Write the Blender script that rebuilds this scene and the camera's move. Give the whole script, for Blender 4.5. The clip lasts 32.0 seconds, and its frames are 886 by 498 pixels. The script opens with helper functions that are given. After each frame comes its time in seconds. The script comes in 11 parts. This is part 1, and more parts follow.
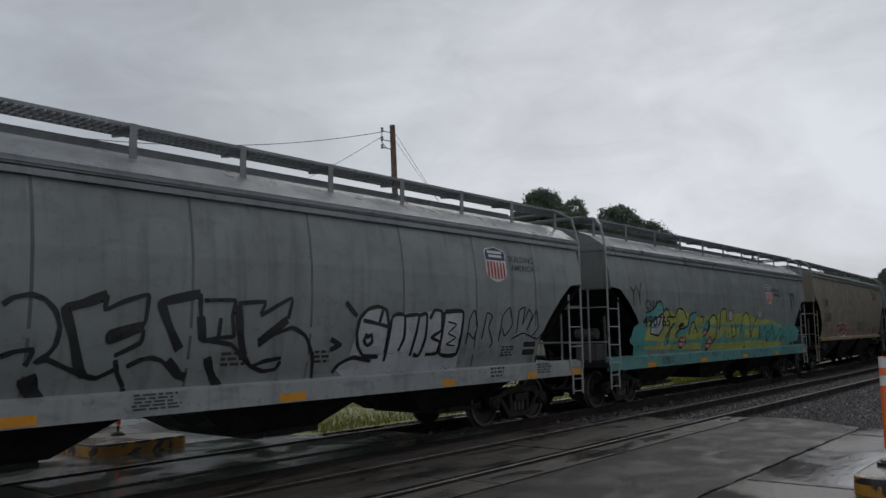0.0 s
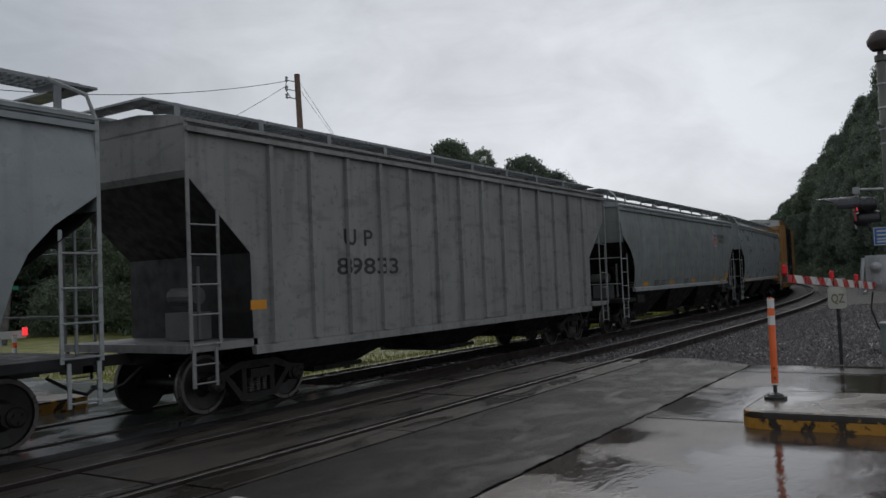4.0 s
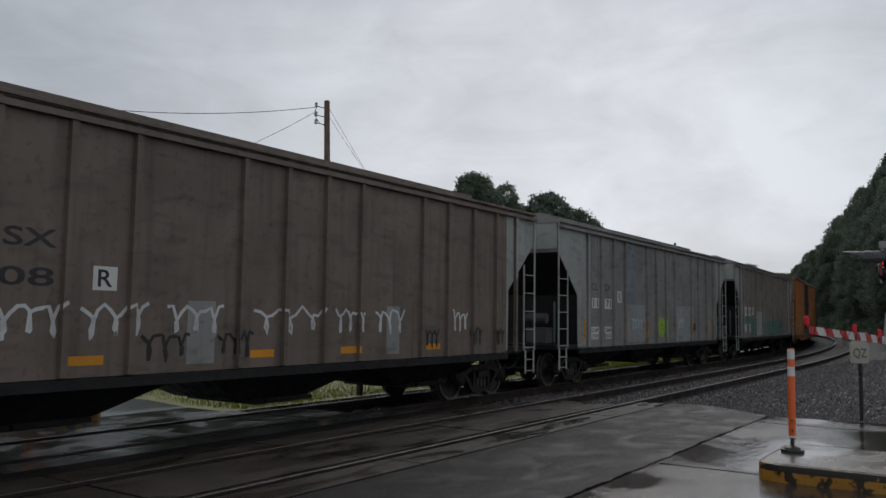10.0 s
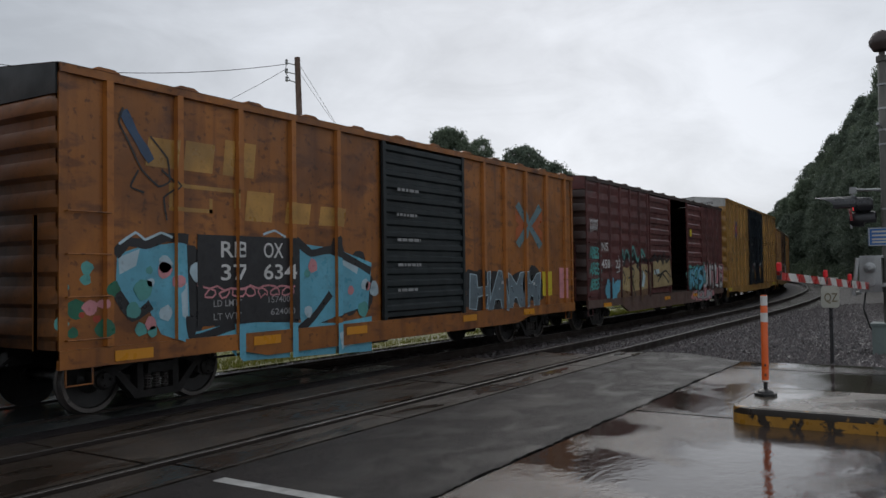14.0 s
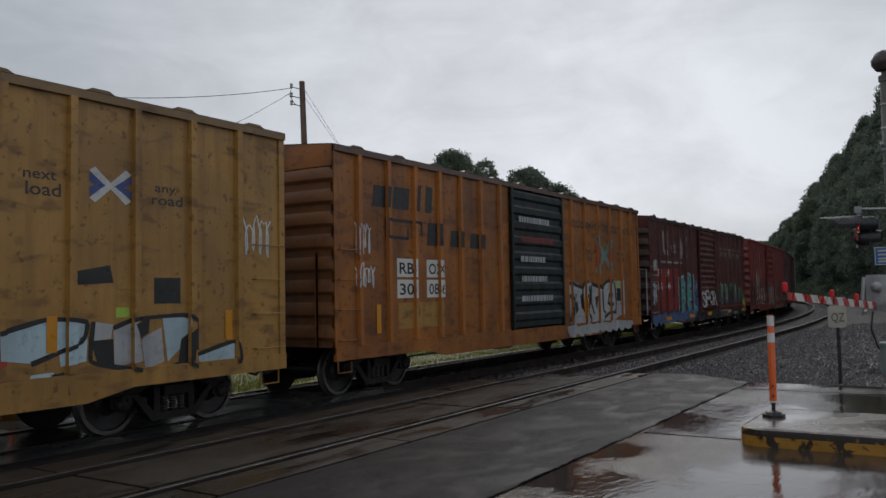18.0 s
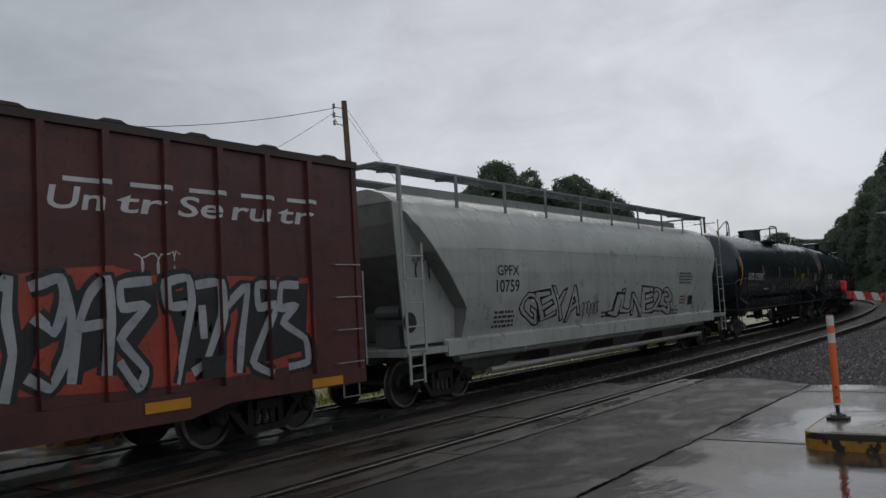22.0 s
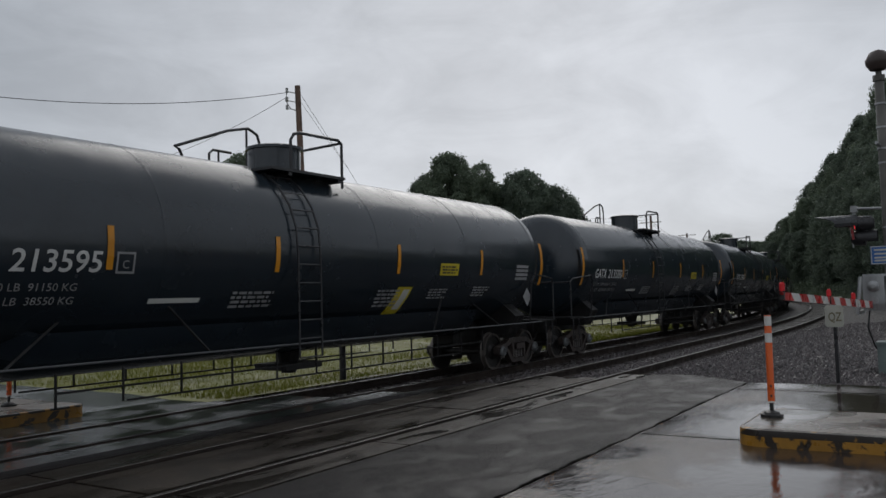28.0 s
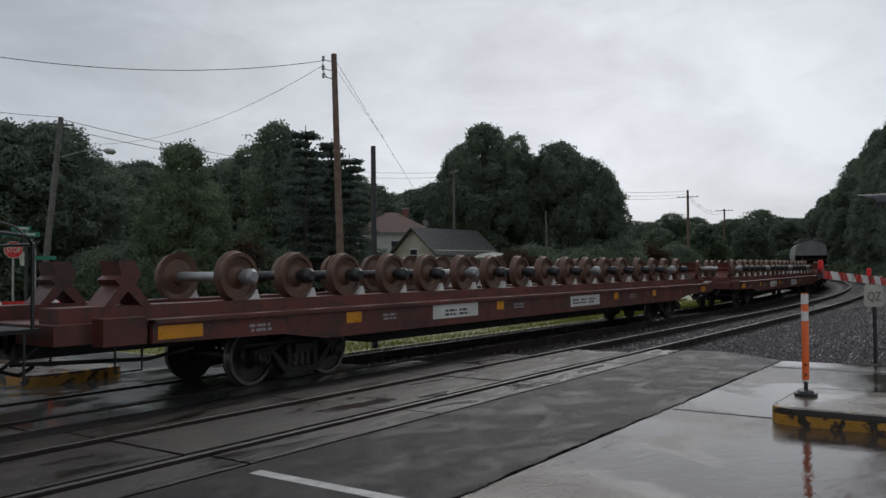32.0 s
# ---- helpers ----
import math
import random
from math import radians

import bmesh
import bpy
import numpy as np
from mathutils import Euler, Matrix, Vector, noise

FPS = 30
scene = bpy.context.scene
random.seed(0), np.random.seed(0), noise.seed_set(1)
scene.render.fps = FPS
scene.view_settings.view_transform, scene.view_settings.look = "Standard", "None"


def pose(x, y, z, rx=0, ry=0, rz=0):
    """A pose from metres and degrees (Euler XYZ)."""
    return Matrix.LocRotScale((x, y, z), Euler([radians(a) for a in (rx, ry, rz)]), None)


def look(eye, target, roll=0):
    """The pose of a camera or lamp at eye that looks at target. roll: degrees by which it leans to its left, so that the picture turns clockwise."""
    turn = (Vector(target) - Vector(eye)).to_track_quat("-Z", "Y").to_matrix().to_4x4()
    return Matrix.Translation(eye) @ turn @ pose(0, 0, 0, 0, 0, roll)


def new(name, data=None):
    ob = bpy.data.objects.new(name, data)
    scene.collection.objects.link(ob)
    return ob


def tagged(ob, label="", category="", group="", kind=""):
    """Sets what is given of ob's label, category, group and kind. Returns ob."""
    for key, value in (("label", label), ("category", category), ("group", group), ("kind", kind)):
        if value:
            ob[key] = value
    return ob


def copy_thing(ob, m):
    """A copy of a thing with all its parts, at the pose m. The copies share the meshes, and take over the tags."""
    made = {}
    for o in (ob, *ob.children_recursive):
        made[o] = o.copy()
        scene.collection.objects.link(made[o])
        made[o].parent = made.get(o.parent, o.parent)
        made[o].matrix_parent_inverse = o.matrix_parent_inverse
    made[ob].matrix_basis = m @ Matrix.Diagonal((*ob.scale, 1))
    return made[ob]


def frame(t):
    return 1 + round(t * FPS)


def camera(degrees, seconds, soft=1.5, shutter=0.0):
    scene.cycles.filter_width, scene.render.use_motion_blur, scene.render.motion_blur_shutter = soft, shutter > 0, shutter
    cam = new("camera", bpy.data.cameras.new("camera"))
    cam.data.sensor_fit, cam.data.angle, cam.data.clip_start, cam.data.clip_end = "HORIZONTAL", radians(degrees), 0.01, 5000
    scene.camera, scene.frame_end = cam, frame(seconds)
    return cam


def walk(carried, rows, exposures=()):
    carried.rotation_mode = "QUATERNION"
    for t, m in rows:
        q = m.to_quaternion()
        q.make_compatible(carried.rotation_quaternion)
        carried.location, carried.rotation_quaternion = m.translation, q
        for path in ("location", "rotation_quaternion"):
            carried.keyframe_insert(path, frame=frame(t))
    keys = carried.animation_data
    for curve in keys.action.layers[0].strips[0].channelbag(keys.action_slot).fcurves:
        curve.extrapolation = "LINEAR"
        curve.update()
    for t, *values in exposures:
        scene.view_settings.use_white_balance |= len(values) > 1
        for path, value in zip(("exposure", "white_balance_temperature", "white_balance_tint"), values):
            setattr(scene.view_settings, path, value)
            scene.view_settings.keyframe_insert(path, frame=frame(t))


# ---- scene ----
EYE = 1.78
SECONDS = 32.0
cam = camera(56.9, SECONDS)
# seconds, tilt, lean, heading of the hand-held camera, which stays on one spot
walk(cam, [(t, pose(0, 0, EYE, rx, ry, rz)) for t, rx, ry, rz in (
    (0, 96.05, 1.09, -51.01), (0.5, 96.79, 1.87, -50.63), (1, 96.84, 1.67, -50.36), (1.5, 94.11, 3.37, -55.53), (2, 94.14, 2.51, -55.56),
    (2.5, 93.26, 2.19, -56.34), (3, 93.14, 1.94, -56.34), (3.5, 92.69, 2.15, -56.97), (5.5, 92.36, 2.65, -57.56), (6, 92.85, 2.55, -57.64),
    (6.5, 93.83, 0.70, -57.25), (7, 93.26, -0.36, -57.86), (7.5, 94.50, -0.52, -58.28), (8, 94.55, 0.71, -56.84), (8.5, 93.70, 1.10, -58.68),
    (9, 93.67, 0.58, -58.46), (9.5, 95.62, -1.77, -56.22), (10, 94.68, -0.75, -56.09), (10.5, 95.62, 0.06, -53.43), (11, 92.70, 2.65, -56.61),
    (11.5, 92.80, 2.66, -56.34), (12, 91.95, 2.09, -56.78), (12.5, 91.78, 2.37, -55.52), (13, 92.42, 1.99, -56.01), (13.5, 91.38, 1.02, -57.32),
    (14, 91.60, 0.76, -57.65), (14.5, 91.76, 0.71, -56.84), (15, 92.10, 1.12, -57.56), (15.5, 92.40, 0.66, -57.02), (17.5, 93.05, 0.93, -57.92),
    (18, 93.14, 1.10, -57.30), (18.5, 94.50, 0.86, -57.57), (19, 96.25, 1.67, -54.14), (19.5, 96.67, 1.58, -52.83), (20, 95.29, 1.33, -53.76),
    (20.5, 95.57, 2.06, -52.88), (21, 94.66, 4.34, -53.13), (21.5, 94.47, 3.53, -53.89), (22, 94.17, 3.27, -53.85), (22.5, 94.37, 2.48, -54.09),
    (23, 94.16, 2.78, -54.39), (23.5, 93.62, 2.17, -55.07), (24, 93.61, 2.98, -56.76), (24.5, 92.72, 1.85, -57.52), (25, 92.25, 1.80, -56.99),
    (25.5, 92.50, 1.48, -58.21), (27.5, 93.03, 1.35, -56.66), (28, 93.35, 1.62, -57.48), (28.5, 93.42, 1.66, -56.18), (29, 93.85, 2.14, -55.93),
    (29.5, 93.35, 2.05, -55.76), (30, 93.90, 1.77, -56.10), (30.5, 93.69, 1.14, -56.18), (31, 93.48, 1.33, -55.95), (31.5, 91.97, 0.97, -56.20),
    (32, 91.35, 0.45, -55.20),
)], exposures=((0, -0.08), (1.2, -0.2), (2, 0.04), (3, 0.0), (6, 0.12), (8, 0.14), (10, 0.0), (12, 0.1), (14, 0.2), (18, 0.04), (20, -0.12), (23, -0.1), (24, -0.04), (25, 0.1), (26.5, 0.02), (28, -0.06), (30, -0.07), (32, 0.1)))

# ---- sky and light: an overcast, rainy afternoon ----
world = bpy.data.worlds.new("overcast_sky")
scene.world = world
world.use_nodes = True
wn, wl = world.node_tree.nodes, world.node_tree.links
wn.clear()


def wnode(kind, **settings):
    n = wn.new(kind)
    for k, v in settings.items():
        n.inputs[k].default_value = v
    return n


w_tc = wnode("ShaderNodeTexCoord")
w_map = wnode("ShaderNodeMapping", Scale=(1.0, 1.0, 1.6))
w_big = wnode("ShaderNodeTexNoise", Scale=2.5, Detail=7.0, Roughness=0.56, Distortion=0.35)
w_cloud = wnode("ShaderNodeMapRange")
for k, v in enumerate((0.37, 0.62, 0.77, 1.06)):
    w_cloud.inputs[k + 1].default_value = v
# the cloud is thinnest low over the bend and thickens upwards and away from it
w_dot = wn.new("ShaderNodeVectorMath")
w_dot.operation = "DOT_PRODUCT"
w_dot.inputs[1].default_value = Vector((0.90, 0.42, 0.10)).normalized()
w_ramp = wnode("ShaderNodeValToRGB")
for k, (p, c) in enumerate(((0.0, (0.50, 0.53, 0.58)), (0.80, (0.505, 0.54, 0.592)), (0.60, (0.49, 0.525, 0.575)), (0.93, (0.66, 0.69, 0.742)), (1.0, (0.77, 0.795, 0.845)))):
    e = w_ramp.color_ramp.elements[k] if k < 2 else w_ramp.color_ramp.elements.new(p)
    e.position, e.color = p, (*c, 1)
w_lit = wn.new("ShaderNodeVectorMath")
w_lit.operation = "SCALE"
w_sky = wn.new("ShaderNodeTexSky")
w_sky.sky_type = "NISHITA"
w_sky.sun_disc = False
w_sky.sun_elevation, w_sky.sun_rotation = radians(38), radians(65)
w_dim = wn.new("ShaderNodeVectorMath")
w_dim.operation = "SCALE"
w_dim.inputs["Scale"].default_value = 0.06
w_mix = wn.new("ShaderNodeMix")
w_mix.data_type = "RGBA"
w_mix.inputs[0].default_value = 0.94
w_bg = wnode("ShaderNodeBackground", Strength=1.0)
w_out = wn.new("ShaderNodeOutputWorld")
wl.new(w_tc.outputs["Generated"], w_map.inputs["Vector"])
wl.new(w_map.outputs[0], w_big.inputs["Vector"])
# torn lower scud under the even layer
w_map2 = wnode("ShaderNodeMapping", Scale=(1.0, 1.0, 2.6), Rotation=(0.25, 0.1, 0.4))
w_small = wnode("ShaderNodeTexNoise", Scale=5.5, Detail=8.0, Roughness=0.6, Distortion=0.7)
w_both = wn.new("ShaderNodeMix")
w_both.inputs[0].default_value = 0.36
wl.new(w_tc.outputs["Generated"], w_map2.inputs["Vector"])
wl.new(w_map2.outputs[0], w_small.inputs["Vector"])
wl.new(w_big.outputs["Fac"], w_both.inputs[2])
wl.new(w_small.outputs["Fac"], w_both.inputs[3])
wl.new(w_both.outputs[0], w_cloud.inputs[0])
wl.new(w_tc.outputs["Generated"], w_dot.inputs[0])
wl.new(w_dot.outputs["Value"], w_ramp.inputs[0])
wl.new(w_ramp.outputs[0], w_lit.inputs[0])
wl.new(w_cloud.outputs[0], w_lit.inputs["Scale"])
wl.new(w_sky.outputs[0], w_dim.inputs[0])
wl.new(w_dim.outputs[0], w_mix.inputs[6])
wl.new(w_lit.outputs[0], w_mix.inputs[7])
wl.new(w_mix.outputs[2], w_bg.inputs["Color"])
wl.new(w_bg.outputs[0], w_out.inputs[0])

sun = new("sun", bpy.data.lights.new("sun", "SUN"))
sun.data.energy, sun.data.angle, sun.data.color = 0.5, radians(40), (1.0, 0.97, 0.93)
sun.matrix_world = look((86, 40, 70), (0, 0, 0))

# ---- materials ----
MATS = {}


def mix_rgb(nt, a, b, fac):
    n = nt.nodes.new("ShaderNodeMix")
    n.data_type = "RGBA"
    for socket, value in ((n.inputs[6], a), (n.inputs[7], b), (n.inputs[0], fac)):
        if isinstance(value, bpy.types.NodeSocket):
            nt.links.new(value, socket)
        else:
            socket.default_value = (*value, 1) if isinstance(value, tuple) else value
    return n.outputs[2]


def noise_fac(nt, vec, scale, detail=5.0, lo=0.35, hi=0.7, stretch=None, top=1.0, distort=0.0):
    """A noise between 0 and top, spread by lo and hi."""
    if stretch:
        m = nt.nodes.new("ShaderNodeMapping")
        m.inputs["Scale"].default_value = stretch
        nt.links.new(vec, m.inputs["Vector"])
        vec = m.outputs[0]
    n = nt.nodes.new("ShaderNodeTexNoise")
    n.inputs["Scale"].default_value, n.inputs["Detail"].default_value = scale, detail
    n.inputs["Distortion"].default_value = distort
    nt.links.new(vec, n.inputs["Vector"])
    r = nt.nodes.new("ShaderNodeMapRange")
    for k, v in enumerate((lo, hi, 0.0, top)):
        r.inputs[k + 1].default_value = v
    nt.links.new(n.outputs["Fac"], r.inputs[0])
    return r.outputs[0]


def mat(name, col, rough=0.5, metal=0.0, var=0.25, scale=1.3, streak=0.0, dirt=(0.05, 0.045, 0.04), grime=0.0, bump=0.15, grain=45.0, gloss_var=0.15, spec=0.5, per_ob=0.0, relief=0.0, relief_scale=6.0, chips=0.0):
    """A painted, weathered or bare surface: colour varied at two scales, rain streaks, grime, fine bump."""
    if name in MATS:
        return MATS[name]
    m = bpy.data.materials.new(name)
    m.use_nodes = True
    nt = m.node_tree
    bsdf = nt.nodes["Principled BSDF"]
    vec = nt.nodes.new("ShaderNodeTexCoord").outputs["Object"]
    dark = tuple(c * (1 - var) for c in col)
    pale = tuple(min(c * (1 + var * 0.7), 1.0) for c in col)
    c = mix_rgb(nt, dark, pale, noise_fac(nt, vec, scale, 6, 0.3, 0.72))
    c = mix_rgb(nt, c, tuple(x * 0.6 for x in col), noise_fac(nt, vec, scale * 14, 3, 0.55, 0.8, top=min(var * 1.6, 0.6)))
    if streak:
        c = mix_rgb(nt, c, dirt, noise_fac(nt, vec, 2.2, 6, 0.5, 0.78, stretch=(2.4, 2.4, 0.16), top=streak))
    if grime:
        c = mix_rgb(nt, c, dirt, noise_fac(nt, vec, 0.7, 8, 0.45, 0.75, top=grime, distort=0.8))
    if chips:
        # scuffs drawn out along the car, and small rust spots
        c = mix_rgb(nt, c, dirt, noise_fac(nt, vec, 2.6, 10, 0.54, 0.66, stretch=(0.7, 0.7, 1.9), top=chips, distort=0.4))
        c = mix_rgb(nt, c, tuple(x * 0.6 for x in dirt), noise_fac(nt, vec, 9.0, 8, 0.60, 0.68, top=chips))
    if per_ob:
        info = nt.nodes.new("ShaderNodeObjectInfo")
        r = nt.nodes.new("ShaderNodeMapRange")
        r.inputs[3].default_value, r.inputs[4].default_value = 0.0, per_ob
        nt.links.new(info.outputs["Random"], r.inputs[0])
        c = mix_rgb(nt, c, tuple(x * 0.45 for x in col), r.outputs[0])
    nt.links.new(c, bsdf.inputs["Base Color"])
    bsdf.inputs["Metallic"].default_value = metal
    bsdf.inputs["Specular IOR Level"].default_value = spec
    rr = nt.nodes.new("ShaderNodeMapRange")
    rr.inputs[3].default_value, rr.inputs[4].default_value = max(rough - gloss_var, 0.03), min(rough + gloss_var, 1.0)
    nt.links.new(noise_fac(nt, vec, scale * 3.1, 5, 0.35, 0.68), rr.inputs[0])
    nt.links.new(rr.outputs[0], bsdf.inputs["Roughness"])
    height = None
    if bump:
        b = nt.nodes.new("ShaderNodeBump")
        b.inputs["Strength"].default_value, b.inputs["Distance"].default_value = bump, 0.01
        nt.links.new(noise_fac(nt, vec, grain, 4, 0.2, 0.8), b.inputs["Height"])
        height = b
    if relief:
        b2 = nt.nodes.new("ShaderNodeBump")
        b2.inputs["Strength"].default_value, b2.inputs["Distance"].default_value = relief, 0.08
        nt.links.new(noise_fac(nt, vec, relief_scale, 4, 0.2, 0.8), b2.inputs["Height"])
        if height:
            nt.links.new(height.outputs[0], b2.inputs["Normal"])
        height = b2
    if height:
        nt.links.new(height.outputs[0], bsdf.inputs["Normal"])
    MATS[name] = m
    return m


def wet_ground(name, dry, wet, puddle=0.5, grain=30.0, scale=0.5, low=0.04, high=0.42, ripple=0.0, spec=0.5, stretch=None, speck=0.6):
    """Paving under rain: damp stone with a film of water lying in its hollows."""
    m = bpy.data.materials.new(name)
    m.use_nodes = True
    nt = m.node_tree
    bsdf = nt.nodes["Principled BSDF"]
    vec = nt.nodes.new("ShaderNodeTexCoord").outputs["Object"]
    film = noise_fac(nt, vec, scale, 6, puddle - 0.12, puddle + 0.12, stretch, distort=0.5)
    c = mix_rgb(nt, wet, dry, noise_fac(nt, vec, 1.7, 8, 0.3, 0.7))
    c = mix_rgb(nt, c, tuple(x * 0.4 for x in wet), noise_fac(nt, vec, 20, 8, 0.40, 0.60, top=speck))
    c = mix_rgb(nt, c, tuple(min(x * 2.2, 1.0) for x in dry), noise_fac(nt, vec, 42, 4, 0.60, 0.70, top=speck * 0.8))
    c = mix_rgb(nt, c, tuple(x * 0.75 for x in wet), film)
    nt.links.new(c, bsdf.inputs["Base Color"])
    rr = nt.nodes.new("ShaderNodeMapRange")
    rr.inputs[3].default_value, rr.inputs[4].default_value = high, low
    nt.links.new(film, rr.inputs[0])
    nt.links.new(rr.outputs[0], bsdf.inputs["Roughness"])
    bsdf.inputs["Specular IOR Level"].default_value = spec
    stone = noise_fac(nt, vec, grain, 5, 0.2, 0.8)
    inv = nt.nodes.new("ShaderNodeMapRange")
    inv.inputs[3].default_value, inv.inputs[4].default_value = 0.85, 0.03
    nt.links.new(film, inv.inputs[0])
    b = nt.nodes.new("ShaderNodeBump")
    b.inputs["Distance"].default_value = 0.01
    nt.links.new(inv.outputs[0], b.inputs["Strength"])
    nt.links.new(stone, b.inputs["Height"])
    last = b
    if ripple:
        b2 = nt.nodes.new("ShaderNodeBump")
        b2.inputs["Strength"].default_value, b2.inputs["Distance"].default_value = ripple, 0.02
        # slow swells and the small rings of raindrops
        swell = nt.nodes.new("ShaderNodeMath")
        swell.operation = "MULTIPLY_ADD"
        swell.inputs[1].default_value = 0.22
        nt.links.new(noise_fac(nt, vec, 17.0, 3, 0.3, 0.7, distort=0.6), swell.inputs[0])
        nt.links.new(noise_fac(nt, vec, 2.6, 3, 0.2, 0.8, stretch=(1.0, 2.2, 1.0), distort=1.2), swell.inputs[2])
        nt.links.new(swell.outputs[0], b2.inputs["Height"])
        nt.links.new(b.outputs[0], b2.inputs["Normal"])
        last = b2
    nt.links.new(last.outputs[0], bsdf.inputs["Normal"])
    MATS[name] = m
    return m


def glow(name, col, power):
    m = bpy.data.materials.new(name)
    m.use_nodes = True
    bsdf = m.node_tree.nodes["Principled BSDF"]
    bsdf.inputs["Base Color"].default_value = (*col, 1)
    bsdf.inputs["Emission Color"].default_value = (*col, 1)
    bsdf.inputs["Emission Strength"].default_value = power
    MATS[name] = m
    return m


def foliage(name, col, pale, thin=0.5):
    m = bpy.data.materials.new(name)
    m.use_nodes = True
    nt = m.node_tree
    bsdf = nt.nodes["Principled BSDF"]
    geo = nt.nodes.new("ShaderNodeNewGeometry")
    info = nt.nodes.new("ShaderNodeObjectInfo")
    c = mix_rgb(nt, col, pale, geo.outputs["Random Per Island"])
    if thin:
        # whole boughs differ in tone
        spot = nt.nodes.new("ShaderNodeTexCoord").outputs["Object"]
        c = mix_rgb(nt, c, tuple(x * 0.5 for x in col), noise_fac(nt, spot, 0.55, 3, 0.42, 0.62, top=0.35))
    r = nt.nodes.new("ShaderNodeMapRange")
    r.inputs[3].default_value, r.inputs[4].default_value = 0.0, 0.2
    nt.links.new(info.outputs["Random"], r.inputs[0])
    c = mix_rgb(nt, c, tuple(x * 0.55 for x in col), r.outputs[0])
    nt.links.new(c, bsdf.inputs["Base Color"])
    bsdf.inputs["Roughness"].default_value = 0.55 if thin else 0.5
    bsdf.inputs["Specular IOR Level"].default_value = 0.3 if thin else 0.5
    if thin:
        # light also passes through leaves and blades
        through_leaf = nt.nodes.new("ShaderNodeBsdfTranslucent")
        blend = nt.nodes.new("ShaderNodeMixShader")
        blend.inputs[0].default_value = thin
        nt.links.new(c, through_leaf.inputs["Color"])
        nt.links.new(bsdf.outputs[0], blend.inputs[1])
        nt.links.new(through_leaf.outputs[0], blend.inputs[2])
        nt.links.new(blend.outputs[0], nt.nodes["Material Output"].inputs["Surface"])
    MATS[name] = m
    return m


concrete_wet = wet_ground("wet_concrete", (0.092, 0.070, 0.057), (0.055, 0.039, 0.031), 0.40, 30, 0.5, 0.05, 0.26, 0.09, 0.33, None, 0.3)
asphalt_wet = wet_ground("wet_asphalt", (0.034, 0.028, 0.029), (0.014, 0.012, 0.0125), 0.58, 110, 1.6, 0.38, 0.47, 0.0, 0.15, (0.8, 1.3, 1.0), 1.0)
panel_wet = wet_ground("wet_crossing_panel", (0.066, 0.050, 0.037), (0.025, 0.021, 0.017), 0.55, 45, 1.3, 0.18, 0.5, 0.0, 0.3, (0.45, 1.6, 1.0))
# next two: raised base colours carry the sky's reflection on the wet paving
panel_shiny = wet_ground("sky_pale_panel", (0.105, 0.110, 0.106), (0.055, 0.060, 0.058), 0.42, 40, 0.7, 0.10, 0.32, 0.05, 0.5)
road_far = wet_ground("wet_far_road", (0.26, 0.27, 0.265), (0.19, 0.20, 0.195), 0.42, 40, 0.3, 0.16, 0.4)
joint_dark = mat("joint_filler", (0.008, 0.008, 0.008), 0.9, spec=0.05)
rail_side = mat("rusty_rail", (0.03, 0.022, 0.018), 0.7, 0.0, 0.4, spec=0.2)
rail_head = mat("worn_rail_head", (0.055, 0.05, 0.046), 0.42, 0.3, 0.3, bump=0.05)
tie_wood = mat("creosoted_tie", (0.045, 0.038, 0.032), 0.6, var=0.5, scale=3, streak=0.2)
gravel = mat("ballast_bed", (0.036, 0.031, 0.030), 0.7, var=0.5, scale=2, bump=0.9, grain=18, relief=0.5, relief_scale=14)
stone_mat = mat("ballast_stone", (0.17, 0.15, 0.14), 0.42, var=0.45, scale=6, bump=0.2)
grass_mat = mat("wet_grass", (0.165, 0.17, 0.032), 0.6, var=0.5, scale=0.5, bump=0.8, grain=25, relief=0.3, relief_scale=3, dirt=(0.26, 0.23, 0.10), grime=0.6)
blade_mat = foliage("grass_blade", (0.14, 0.16, 0.026), (0.21, 0.21, 0.045))
blade_mat.node_tree.nodes["Principled BSDF"].inputs["Specular IOR Level"].default_value = 0.12
yellow_paint = mat("yellow_kerb_paint", (0.40, 0.20, 0.028), 0.4, var=0.4, scale=2, streak=0.85, dirt=(0.022, 0.017, 0.012), grime=0.9)


def chipped(name, paint, bare, lo, hi):
    """Paint that has flaked off and blackened in patches."""
    m = mat(name, paint, 0.42, var=0.4, scale=2, streak=0.3, dirt=bare)
    nt = m.node_tree
    bsdf = nt.nodes["Principled BSDF"]
    old = bsdf.inputs["Base Color"].links[0].from_socket
    vec = nt.nodes.new("ShaderNodeTexCoord").outputs["Object"]
    nt.links.new(mix_rgb(nt, old, bare, noise_fac(nt, vec, 4.5, 8, lo, hi, distort=0.6)), bsdf.inputs["Base Color"])
    return m


yellow_chipped = chipped("chipped_yellow", (0.40, 0.20, 0.028), (0.03, 0.022, 0.016), 0.56, 0.60)
edge_chipped = chipped("blackened_yellow", (0.36, 0.18, 0.028), (0.025, 0.019, 0.014), 0.40, 0.45)
island_top = wet_ground("wet_island_top", (0.24, 0.205, 0.17), (0.15, 0.125, 0.10), 0.5, 30, 0.8, 0.12, 0.45)
white_line = mat("worn_road_line", (0.40, 0.40, 0.385), 0.45, var=0.3, scale=5, grime=0.3)
orange_tube = mat("orange_marker", (0.78, 0.13, 0.02), 0.4, var=0.15)
white_band = mat("white_reflective_band", (0.75, 0.75, 0.72), 0.35, var=0.15, grime=0.15)
rubber = mat("black_rubber", (0.02, 0.02, 0.02), 0.5)
